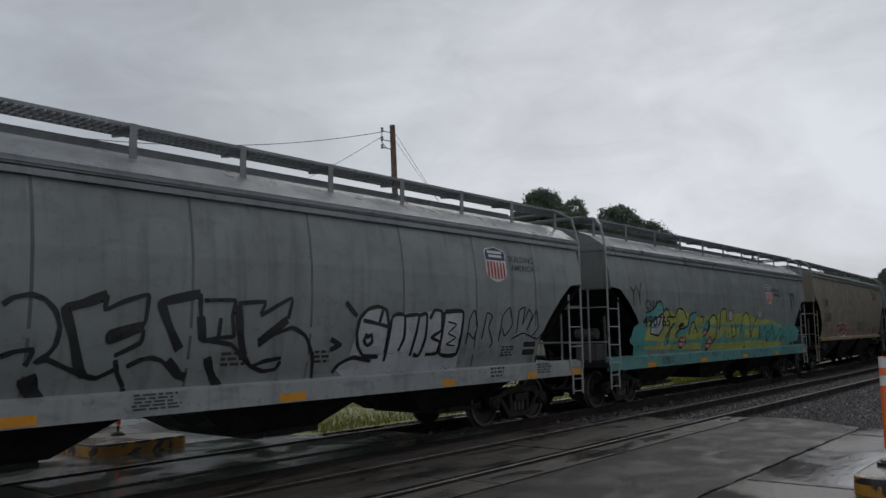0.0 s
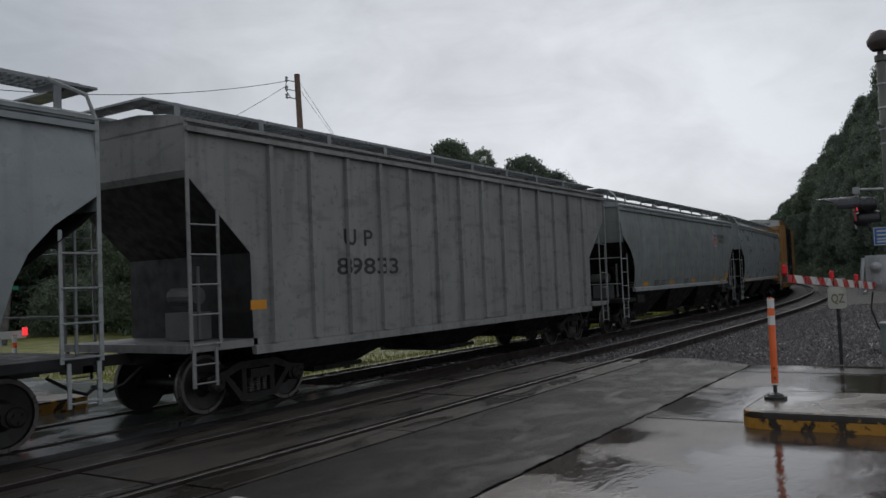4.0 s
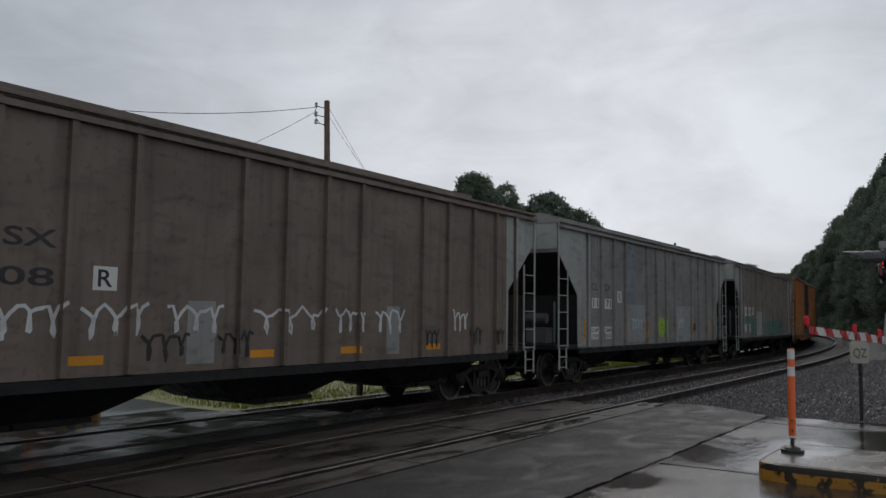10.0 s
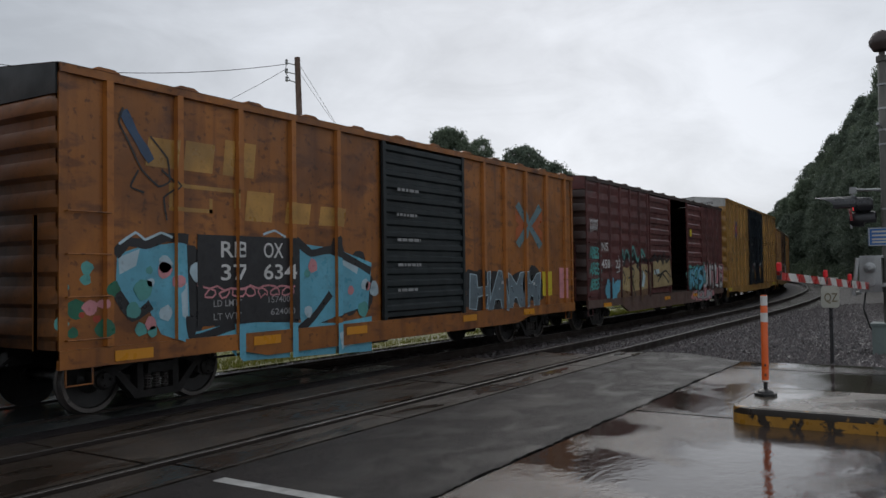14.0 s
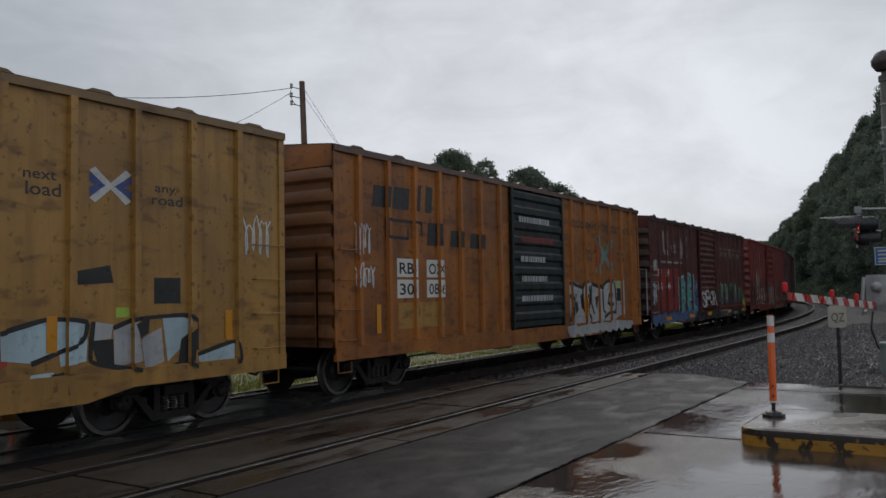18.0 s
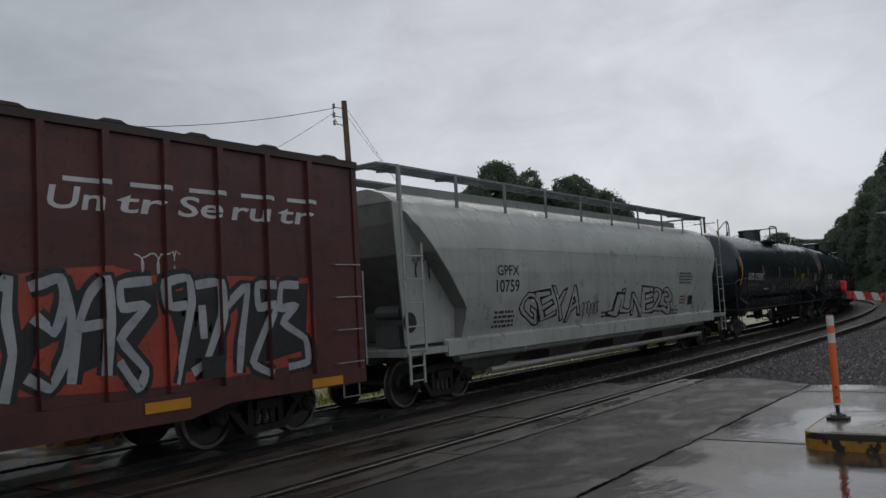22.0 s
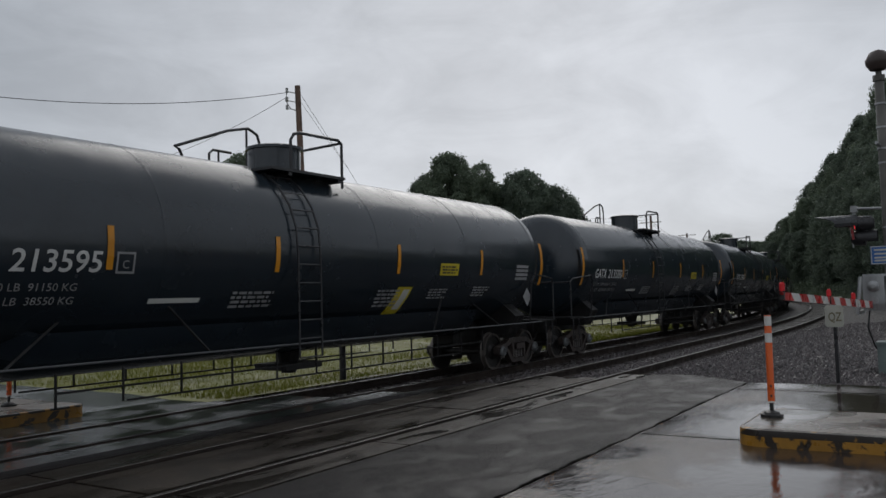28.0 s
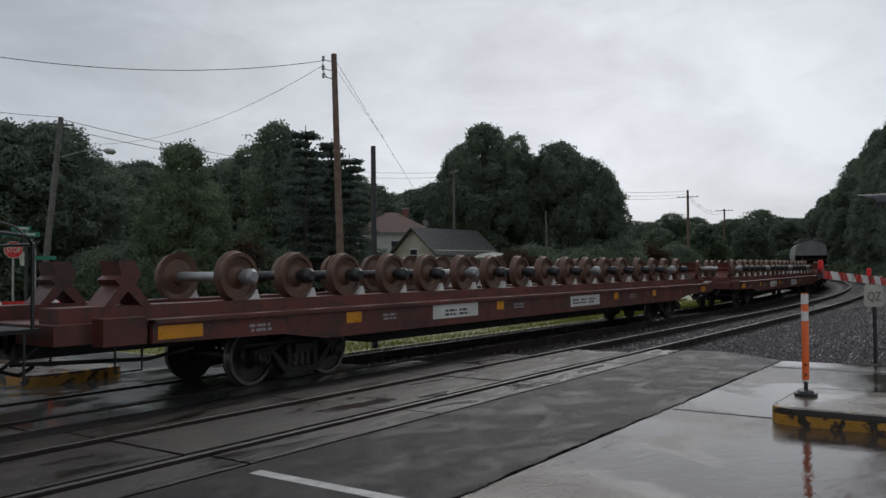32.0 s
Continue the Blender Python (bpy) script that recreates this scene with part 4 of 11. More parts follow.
octa = [(0.40 * math.cos(radians(22.5 + 45 * k)), 0.40 * math.sin(radians(22.5 + 45 * k))) for k in range(8)]
part("rim", G().add(facing(octa, 2.75, 0.0), [tuple(range(8))]), sign_white, stop)
part("plate", G().add(facing([(a * 0.93, b * 0.93) for a, b in octa], 2.75, 0.006), [tuple(range(8))]), sign_red, stop, "red octagon")
v, f = glyphs("STOP", 0.01)
part("letters", G().add(facing([((p[0] - 1.2) * 0.24, (p[1] - 0.35) * 0.34) for p in v], 2.75, 0.012), f), sign_white, stop)
street = thing("street_name_sign", "green street name signs on a thin post", "street sign")
part("post", G().lathe([(0.03, 0), (0.03, 3.7)], "z", (19.1, 35.6, -0.1), 8), galv, street)
SX, SY = 18.9, 35.7
for z, w in ((3.42, 0.75), (3.68, 0.4)):
    p = part("name_plate", G().add(facing([(-w, -0.1), (w, -0.1), (w, 0.1), (-w, 0.1)], z, 0.0), [(0, 1, 2, 3)]), sign_green, street, "green name plate")
    part("name_bar", G().add(facing([(-w * 0.75, -0.045), (w * 0.75, -0.045), (w * 0.75, 0.045), (-w * 0.75, 0.045)], z, 0.006), [(0, 1, 2, 3)]), sign_white, p)
SX, SY = 20.0, 36.5
small = thing("street_name_sign", "small green and white street signs on a post", "street sign")
part("post", G().lathe([(0.03, 0), (0.03, 2.9)], "z", (20.05, 36.6, -0.1), 8), galv, small)
part("name_plate", G().add(facing([(-0.1, -0.09), (0.85, -0.09), (0.85, 0.09), (-0.1, 0.09)], 2.4, 0), [(0, 1, 2, 3)]), sign_green, small)
part("tall_plate", G().add(facing([(-0.62, -0.45), (-0.3, -0.5), (-0.42, 0.15), (-0.7, 0.15)], 2.5, 0), [(0, 1, 2, 3)]), sign_white, small)

# ---- poles and wires ----


def polar(az, d, z=0.0):
    return Vector((d * math.cos(radians(az)), d * math.sin(radians(az)), z))


def utility_pole(base, top, r, material, label, arm=0.0, arm_z=0.0, turn=0.0):
    ob = thing("utility_pole", label, "utility pole", "utility poles")
    part("shaft", G().tube(base, top, r, 12, r * 0.72), material, ob, "", 40)
    if arm:
        c = top + (base - top).normalized() * arm_z
        d = Vector((math.cos(radians(turn)), math.sin(radians(turn)), 0)) * arm
        part("crossarm", G().tube(c - d, c + d, 0.06, 4), material, ob)
        for s in (-0.9, -0.45, 0.45, 0.9):
            part("insulator", G().lathe([(0.04, 0), (0.05, 0.05), (0.03, 0.16)], "z", tuple(c + d * s), 8), galv, ob)
    return ob


def wire(name, a, b, sag, r=0.012, label="thin black overhead wire"):
    pts = [a.lerp(b, k / 14) - Vector((0, 0, sag * 4 * (k / 14) * (1 - k / 14))) for k in range(15)]
    return tagged(part(name, G().path(pts, r, 4), wire_mat), label, "wire", "overhead wires")


pa_base, pa_top = polar(41.85, 36, -0.2), polar(42.33, 36, EYE + 36 * 0.2622)
pa = utility_pole(pa_base, pa_top, 0.17, pole_wood, "tall brown wooden utility pole with insulators")
for dz, side in ((-0.35, 1), (-0.75, 1), (-1.1, 1)):
    c = pa_top + Vector((0, 0, dz))
    part("insulator_arm", G().tube(c, c + Vector((-0.3, 0.35, 0.1)), 0.02), galv, pa)
    part("insulator", G().lathe([(0.05, -0.06), (0.07, 0.0), (0.05, 0.06), (0.07, 0.12), (0.04, 0.16)], "z", tuple(c + Vector((-0.3, 0.35, 0.1))), 8), galv, pa)
part("jumper", G().path([pa_top + Vector((-0.3, 0.35, -0.3)), pa_top + Vector((-0.35, 0.4, -0.65)), pa_top + Vector((-0.2, 0.25, -1.0)), pa_top + Vector((0, 0, -1.15))], 0.015, 4), wire_mat, pa)
wire("span_wire", pa_top + Vector((-0.3, 0.35, -0.3)), polar(63.3, 33, EYE + 33 * 0.232), 0.45, 0.016)
wire("span_wire", polar(63.3, 33, EYE + 33 * 0.232), polar(95, 33, 9.6), 0.4, 0.016)
wire("service_wire", pa_top + Vector((-0.3, 0.35, -0.5)), polar(58.0, 52, EYE + 52 * 0.143), 0.9, 0.010)
wire("guy_wire", pa_top + Vector((0.1, -0.1, -0.4)), polar(36.7, 44, EYE + 44 * 0.0951), 0.0, 0.008)
wire("guy_wire", pa_top + Vector((0.1, 0, -0.6)), polar(38.9, 40, EYE + 40 * 0.16), 0.05, 0.007)

utility_pole(Vector((15.9, 13.15, -0.2)), Vector((15.88, 13.15, 4.87)), 0.085, black_steel, "short dark steel post beside the tracks")
pl_top = polar(59.86, 43, EYE + 43 * 0.1712)
pl = utility_pole(polar(61.0, 43, -0.2), pl_top, 0.17, pole_grey, "leaning grey wooden utility pole with a street lamp", 0.6, 0.35, -30)
arm0 = pl_top + Vector((0, 0, -1.9))
part("lamp_arm", G().path([arm0, arm0 + Vector((0.9, -0.5, 0.35)), arm0 + Vector((1.7, -0.95, 0.42))], 0.03), galv, pl)
part("lamp_head", G().lathe([(0.06, -0.3), (0.15, -0.1), (0.15, 0.2), (0.05, 0.35)], "x", tuple(arm0 + Vector((1.9, -1.0, 0.4))), 10), galv, pl)
p2, p3 = polar(18.07, 112, EYE + 112 * 0.0893), polar(15.76, 150, EYE + 150 * 0.0662)
utility_pole(polar(18.07, 112, -0.2), p2, 0.2, pole_wood, "distant wooden utility pole with a crossarm", 1.35, 0.9, 100)
utility_pole(polar(15.76, 150, -0.2), p3, 0.2, pole_wood, "distant wooden utility pole with a crossarm", 1.5, 0.3, 100)
utility_pole(polar(27.47, 62, -0.2), polar(27.6, 62, EYE + 62 * 0.0684), 0.09, pole_grey, "thin grey pole among the shrubs")
p5 = polar(33.99, 72, EYE + 72 * 0.1212)
utility_pole(polar(34.0, 72, -0.2), p5, 0.15, pole_grey, "grey wooden utility pole by the houses", 0.9, 0.3, 60)
for dz in (-0.5, -0.9):
    wire("line_wire", p2 + Vector((0, 0, dz)), p3 + Vector((0, 0, dz + 0.4)), 1.2, 0.02)
    wire("line_wire", p2 + Vector((0, 0, dz)), p5 + Vector((0, 0, dz + 0.3)), 1.0, 0.02)
    wire("line_wire", p5 + Vector((0, 0, dz + 0.3)), pl_top + Vector((0, 0, dz + 0.4)), 1.0, 0.016)
wire("line_wire", p2 + Vector((0, 0, -0.1)), p5 + Vector((0, 0, 0)), 0.9, 0.02)
wire("line_wire", pl_top, polar(75, 40, 9.5), 0.3, 0.014)


# ---- houses ----
def house(name, az, d, turn, wide, deep, eave, ridge, wall, roof, label, hip=True, windows=()):
    ob = thing(name, label, "house", "", "", Matrix.Translation(polar(az, d, -0.2)) @ Matrix.Rotation(radians(turn), 4, "Z"))
    w, q = wide / 2, deep / 2
    if hip:
        part("wall", G().box(-w, w, -q, q, 0, eave), wall, ob)
        k = min(w, q) * 0.85
        o = 0.5
        part("roof", G().add([(-w - o, -q - o, eave - 0.1), (w + o, -q - o, eave - 0.1), (w + o, q + o, eave - 0.1), (-w - o, q + o, eave - 0.1), (-w + k, 0, ridge), (w - k, 0, ridge)],
                             [(0, 1, 5, 4), (1, 2, 5), (2, 3, 4, 5), (3, 0, 4), (3, 2, 1, 0)]), roof, ob)
    else:
        part("wall", G().prism([(-w, 0), (w, 0), (w, eave), (0, ridge - 0.15), (-w, eave)], "y", -q, q), wall, ob)
        g = G()
        for s in (-1, 1):
            g.add([(s * (w + 0.4), -q - 0.4, eave - 0.35), (s * (w + 0.4), q + 0.4, eave - 0.35), (0, q + 0.4, ridge), (0, -q - 0.4, ridge),
                   (s * (w + 0.4), -q - 0.4, eave - 0.5), (s * (w + 0.4), q + 0.4, eave - 0.5), (0, q + 0.4, ridge - 0.15), (0, -q - 0.4, ridge - 0.15)],
                  [(0, 1, 2, 3), (7, 6, 5, 4), (0, 3, 7, 4), (1, 0, 4, 5), (2, 1, 5, 6)])
        part("roof", g, roof, ob)
    part("fascia", G().box(-w - 0.3, w + 0.3, -q - 0.32, -q - 0.28, eave - 0.25, eave - 0.08), trim_mat, ob) if hip else None
    for x, z, ww, hh in windows:
        win = part("window", G().box(x - ww / 2 - 0.08, x + ww / 2 + 0.08, -q - 0.05, -q, z - 0.08, z + hh + 0.08), trim_mat, ob)
        part("pane", G().box(x - ww / 2, x + ww / 2, -q - 0.06, -q - 0.045, z, z + hh / 2 - 0.03).box(x - ww / 2, x + ww / 2, -q - 0.06, -q - 0.045, z + hh / 2 + 0.03, z + hh), pane_mat, win)
    return ob


h1 = house("house", 38.4, 88, -48, 7.6, 8.0, 5.8, 8.0, siding_white, roof_red, "white two-storey house with a reddish hipped roof", True,
           ((-2.6, 3.4, 0.9, 1.4), (0.2, 3.4, 0.9, 1.4), (2.6, 3.4, 0.9, 1.4), (-2.4, 0.8, 1.0, 1.5), (1.6, 0.8, 1.0, 1.5)))
part("porch", G().box(-5.6, -3.9, -3.8, 3.0, 3.2, 3.4).box(-5.5, -5.35, -3.7, -3.55, 0, 3.2).box(-5.5, -5.35, -1.2, -1.05, 0, 3.2), siding_white, h1)
part("wing_roof", G().prism([(-3.2, 4.6), (3.2, 4.6), (0, 7.2)], "x", 3.4, 9.0), roof_grey, h1)
chim = part("chimney", G().box(1.2, 1.9, 0.2, 0.9, 6.2, 8.4), brick_mat, h1)
part("chimney_cap", G().box(1.12, 1.98, 0.12, 0.98, 8.4, 8.52), galv, chim)
h2 = house("house", 34.6, 69, -94, 4.4, 8.2, 3.4, 5.3, siding_cream, roof_grey, "cream bungalow with a steep grey shingle roof", False, ((0, 2.6, 0.7, 0.9),))
shelter = thing("picnic_shelter", "small pale domed shelter roof on posts", "shelter", "", "", Matrix.Translation(polar(31.3, 66, -0.2)))
part("roof", G().lathe([(1.7, 2.75), (1.75, 2.8), (1.1, 3.1), (0.1, 3.25)], "z", n=16), sign_white, shelter)
for a in range(4):
    part("post", G().lathe([(0.06, 0), (0.06, 2.8)], "z", (1.3 * math.cos(a * 1.57), 1.3 * math.sin(a * 1.57), 0), 8), galv, shelter)


# ---- trees ----
def leaf_mesh(name, centres, per, spread, size, seed, flat=0.8):
    """Leaves round given clump centres: small bent quads facing every way."""
    rs = np.random.RandomState(seed)
    c = np.repeat(np.asarray(centres, float), per, 0)
    n = len(c)
    d = rs.normal(size=(n, 3))
    d /= np.linalg.norm(d, axis=1)[:, None]
    p = c + d * (rs.rand(n, 1) ** 0.4) * spread * np.array([1, 1, flat])
    a = rs.normal(size=(n, 3))
    a /= np.linalg.norm(a, axis=1)[:, None]
    b = np.cross(a, rs.normal(size=(n, 3)))
    b /= np.linalg.norm(b, axis=1)[:, None]
    s = size * rs.uniform(0.6, 1.3, (n, 1))
    v = np.stack([p - a * s, p + b * s * 0.55, p + a * s, p - b * s * 0.55], 1).reshape(-1, 3)
    f = (np.arange(n) * 4)[:, None] + np.arange(4)[None]
    me = bpy.data.meshes.new(name)
    me.from_pydata(v.tolist(), [], f.tolist())
    return me


def lobed_crown(lobes, leaf, seed, cover=1.5, ragged=0.36):
    """Leaves over the outside of many lobes, each leaf turned roughly outwards, with ragged edges and gaps."""
    rs = np.random.RandomState(seed)
    pts, nrm = [], []
    for lx, ly, lz, lr in lobes:
        n = int(cover * 12.57 * lr * lr / (leaf * leaf * 1.5))
        d = rs.normal(size=(n, 3))
        d /= np.linalg.norm(d, axis=1)[:, None]
        ph = rs.uniform(0, 6.28, 3)
        swell = 1 + 0.16 * np.sin(4 * d[:, 0] + ph[0]) * np.sin(4 * d[:, 1] + ph[1]) + 0.10 * np.sin(7 * d[:, 2] + ph[2])
        r = lr * swell * (1 + ragged * (rs.rand(n) - 0.6))
        # sprigs push out of the lobe, and bays open between them
        t = rs.normal(size=(16, 3))
        t /= np.linalg.norm(t, axis=1)[:, None]
        near = np.max(d @ t.T, axis=1)
        r *= 0.82 + 0.56 * np.clip((near - 0.80) / 0.2, 0, 1) ** 1.3 * (0.35 + 0.65 * rs.rand(n))
        pts.append(np.array([lx, ly, lz]) + d * r[:, None] * np.array([1, 1, 0.85]))
        nrm.append(d)
    p, d = np.concatenate(pts), np.concatenate(nrm)
    # few leaves grow deep inside
    buried = np.zeros(len(p), bool)
    for lx, ly, lz, lr in lobes:
        q = (p - np.array([lx, ly, lz])) / np.array([1, 1, 0.85])
        buried |= (q * q).sum(1) < (0.74 * lr) ** 2
    keep = ~buried | (rs.rand(len(p)) < 0.03)
    p, d = p[keep], d[keep]
    n = len(p)
    d = d + rs.normal(size=(n, 3)) * 0.6
    d /= np.linalg.norm(d, axis=1)[:, None]
    a = np.cross(d, rs.normal(size=(n, 3)))
    a /= np.linalg.norm(a, axis=1)[:, None]
    b = np.cross(d, a)
    s = leaf * rs.uniform(0.6, 1.3, (n, 1))
    v = np.stack([p - a * s, p + b * s * 0.7, p + a * s, p - b * s * 0.7], 1).reshape(-1, 3)
    f = (np.arange(n) * 4)[:, None] + np.arange(4)[None]
    me = bpy.data.meshes.new("crown")
    me.from_pydata(v.tolist(), [], f.tolist())
    return me


def broadleaf(seed, tall=12.0, wide=8.0, base=0.05, leaf=0.2, count=40, widest=0.45, lobe=0.17, cover=1.5):
    """Trunk and limbs, and a full crown of uneven lobes, widest at the given share of its height."""
    rnd = random.Random(seed)
    g, lobes = G(), []
    g.tube((0, 0, -0.3), (0.1, 0.05, tall * 0.4), tall * 0.028, 8, tall * 0.017)
    g.tube((0.1, 0.05, tall * 0.4), (0.0, 0.1, tall * 0.8), tall * 0.017, 7, tall * 0.005)
    for k in range(count):
        u = (k + 0.5) / count
        lr = wide * lobe * rnd.uniform(0.6, 1.6)
        z = tall * (base + (1 - base) * u)
        if u > widest:
            reach = max(1 - ((u - widest) / (1 - widest)) ** 2, 0.0) ** 0.62
        else:
            reach = 0.70 + 0.30 * math.sin(u / widest * 1.5708)
        r = max(wide / 2 * reach - lr, 0.0) * (rnd.uniform(0.66, 1.10) if k % 4 else rnd.uniform(0.1, 0.6))
        a = k * 2.39996 + rnd.uniform(-0.4, 0.4)
        lobes.append((r * math.cos(a), r * math.sin(a), min(z, tall - lr * 0.9), lr))
    for lx, ly, lz, lr in lobes[::3]:
        s = Vector((0.05, 0.05, min(tall * rnd.uniform(0.15, 0.42), lz)))
        e = Vector((lx, ly, lz))
        m = s.lerp(e, 0.5) + Vector((0, 0, -0.03 * tall))
        g.tube(s, m, tall * 0.010, 6, tall * 0.007)
        g.tube(m, e, tall * 0.007, 6, tall * 0.002)
    crown = lobed_crown(lobes, leaf, seed, cover)
    # sprigs overshoot: bring the crown back to its height and width
    co = np.empty(len(crown.vertices) * 3)
    crown.vertices.foreach_get("co", co)
    co = co.reshape(-1, 3)
    co[:, 2] *= tall / np.percentile(co[:, 2], 99.6)
    co[:, :2] *= wide / 2 / np.percentile(np.hypot(co[:, 0], co[:, 1]), 97)
    crown.vertices.foreach_set("co", co.ravel())
    return g, crown


def conifer(seed, tall=11.0, wide=5.5, leaf=0.16):
    rnd = random.Random(seed)
    g, centres = G(), []
    g.tube((0, 0, -0.3), (0, 0, tall * 0.96), tall * 0.02, 8, 0.02)
    for k in range(17):
        z = tall * (0.10 + 0.86 * k / 17)
        r = wide / 2 * (1 - (k / 17) ** 2.4) * rnd.uniform(0.55, 1.2) + 0.3
        for j in range(7):
            a = rnd.uniform(0, 6.28)
            rr = r * rnd.uniform(0.65, 1.1)
            e = Vector((rr * math.cos(a), rr * math.sin(a), z + 0.05 * rr))
            g.tube((0, 0, z), e, 0.035, 5, 0.01)
            for q in (0.45, 0.7, 0.95):
                centres.append((e.x * q, e.y * q, z - 0.06 * rr * q + rnd.uniform(-0.1, 0.1)))
    return g, leaf_mesh("crown", centres, 46, wide * 0.095, leaf * 0.62, seed, 0.32)


TREES = {}


def tree_kind(key, made, leaves):
    g, crown = made
    ob = thing("tree", "", "tree")
    part("trunk", g, bark, ob, "", 60)
    part("crown", crown, leaves, ob)
    TREES[key] = ob
    return ob


def plant(key, x, y, k, turn, label, z=-0.25, kz=None):
    """A tree of one kind, k times its size, or the first of its kind moved into place."""
    m = Matrix.Translation((x, y, z)) @ Matrix.Rotation(radians(turn), 4, "Z") @ Matrix.Diagonal((k, k, kz or k, 1))
    ob = TREES[key]
    if ob.get("planted"):
        ob = copy_thing(ob, m)
        ob.matrix_basis = m
        del ob["planted"]
    else:
        ob["planted"] = 1
        ob.matrix_basis = m
        FIRST.append(ob)
    return tagged(ob, label, "tree", "trees behind the line")


FIRST = []
KINDS = {"round": (12.0, 8.0), "broad": (12.0, 9.5), "ragged": (12.0, 7.0), "dense": (12.0, 9.0), "light": (12.0, 6.0), "tall": (12.0, 6.0), "lofty": (12.0, 6.6), "poplar": (12.0, 4.4), "spruce": (11.0, 5.5), "bush": (4.0, 5.0), "redbush": (3.0, 3.6)}
tree_kind("round", broadleaf(1, 12, 8.0, 0.06, 0.10, 150, 0.42, 0.092, 1.3), leaf_mid)
tree_kind("broad", broadleaf(2, 12, 9.5, 0.04, 0.105, 170, 0.45, 0.083, 1.3), leaf_dark)
tree_kind("ragged", broadleaf(3, 12, 7.0, 0.10, 0.095, 84, 0.5, 0.098, 1.15), leaf_mid)
tree_kind("dense", broadleaf(4, 12, 9.0, 0.03, 0.105, 165, 0.4, 0.085, 1.3), leaf_dark)
tree_kind("light", broadleaf(5, 12, 6.0, 0.03, 0.10, 60, 0.2, 0.13, 1.2), leaf_light)
tree_kind("poplar", broadleaf(6, 12, 4.4, 0.08, 0.10, 44, 0.4, 0.17, 1.1), leaf_mid)
tree_kind("tall", broadleaf(10, 12, 6.0, 0.03, 0.095, 130, 0.4, 0.105, 1.25), leaf_dark)
tree_kind("lofty", broadleaf(11, 12, 6.6, 0.03, 0.095, 130, 0.45, 0.105, 1.25), leaf_mid)
tree_kind("spruce", conifer(7), needle)
tree_kind("bush", broadleaf(8, 4.0, 5.0, 0.0, 0.08, 30, 0.35, 0.18, 1.3), leaf_mid)
tree_kind("redbush", broadleaf(9, 3.0, 3.6, 0.0, 0.07, 26, 0.35, 0.18, 1.3), leaf_red)


def stand(key, az, d, top, label, turn=0, z=-0.25, wide=None):
    """Plant so that the crown reaches the height top and the width wide."""
    p = polar(az, d)
    tall, w0 = KINDS[key]
    kz = (top - z) / tall
    return plant(key, p.x, p.y, wide / w0 if wide else kz, turn, label, z, kz)


BIG = "large full-leaved deciduous tree"
for k, (key, az, d, rise, span) in enumerate((("round", 31.9, 76, 0.173, 4.6), ("ragged", 29.6, 80, 0.160, 3.0), ("broad", 26.6, 78, 0.149, 4.4), ("dense", 24.7, 80, 0.128, 4.1), ("dense", 28.2, 83, 0.128, 4.6), ("broad", 33.6, 82, 0.146, 3.2), ("dense", 30.8, 84, 0.140, 5.2), ("dense", 23.5, 83, 0.112, 2.6))):
    stand(key, az, d, EYE + d * rise * 1.0, BIG, k * 67 + 20, wide=2.55 * d * math.tan(radians(span / 2)))
stand("spruce", 44.3, 52, 11.3, "dark blue-green spruce with drooping boughs", 15)
stand("spruce", 42.5, 55, 11.0, "dark blue-green spruce with drooping boughs", 95)
stand("spruce", 41.3, 53, 9.6, "dark blue-green spruce with drooping boughs", 200)
stand("poplar", 46.3, 60, 12.3, "narrow upright tree with ragged foliage", 30)
stand("light", 52.4, 46, 8.5, "pale green young tree with a pointed crown", 60)
stand("light", 51.0, 49, 6.8, "pale green young tree", 160)
stand("light", 53.8, 48, 6.5, "pale green young tree", 260)
for k, (az, d, rise) in enumerate(((78, 62, 0.13), (74, 60, 0.13), (70, 60, 0.13), (66.4, 58, 0.16), (63.4, 56, 0.168), (60.6, 58, 0.160), (58.4, 66, 0.122), (56.9, 84, 0.118), (55.2, 88, 0.124), (53.5, 92, 0.112), (51.9, 88, 0.115), (50.3, 90, 0.122), (49.0, 86, 0.126), (47.6, 92, 0.122), (46.8, 76, 0.150), (45.2, 84, 0.140), (43.6, 90, 0.135), (41.6, 92, 0.112), (40.0, 96, 0.100), (38.6, 110, 0.096), (36.8, 112, 0.095), (35.2, 106, 0.10))):
    stand(("dense", "broad", "round", "ragged")[k % 4], az, d, EYE + d * rise * (1.02, 0.95, 0.99)[k % 3], "deciduous tree of the dark tree line", k * 67, wide=(EYE + d * rise) * (0.95, 0.78, 0.88)[k % 3])
for k, (az, d, top) in enumerate(((22.5, 150, 9.0), (20.6, 160, 10.0), (19.2, 150, 11.0), (17.6, 175, 11.6), (16.2, 190, 11.0), (14.9, 190, 11.8), (13.5, 185, 13.4), (12.4, 200, 12.5), (11.4, 215, 13.0), (18.4, 200, 12), (21.6, 190, 12.0), (23.6, 180, 11.5), (15.5, 230, 14), (13.0, 240, 14), (24.8, 140, 8.2), (10.6, 230, 14), (17.0, 140, 8.5), (14.2, 150, 9.0), (20.0, 128, 7.4), (12.0, 165, 10.0))):
    stand(("round", "dense", "ragged", "broad")[k % 4], az, d, top, "distant deciduous tree beyond the bend", k * 51, wide=top * 0.85)
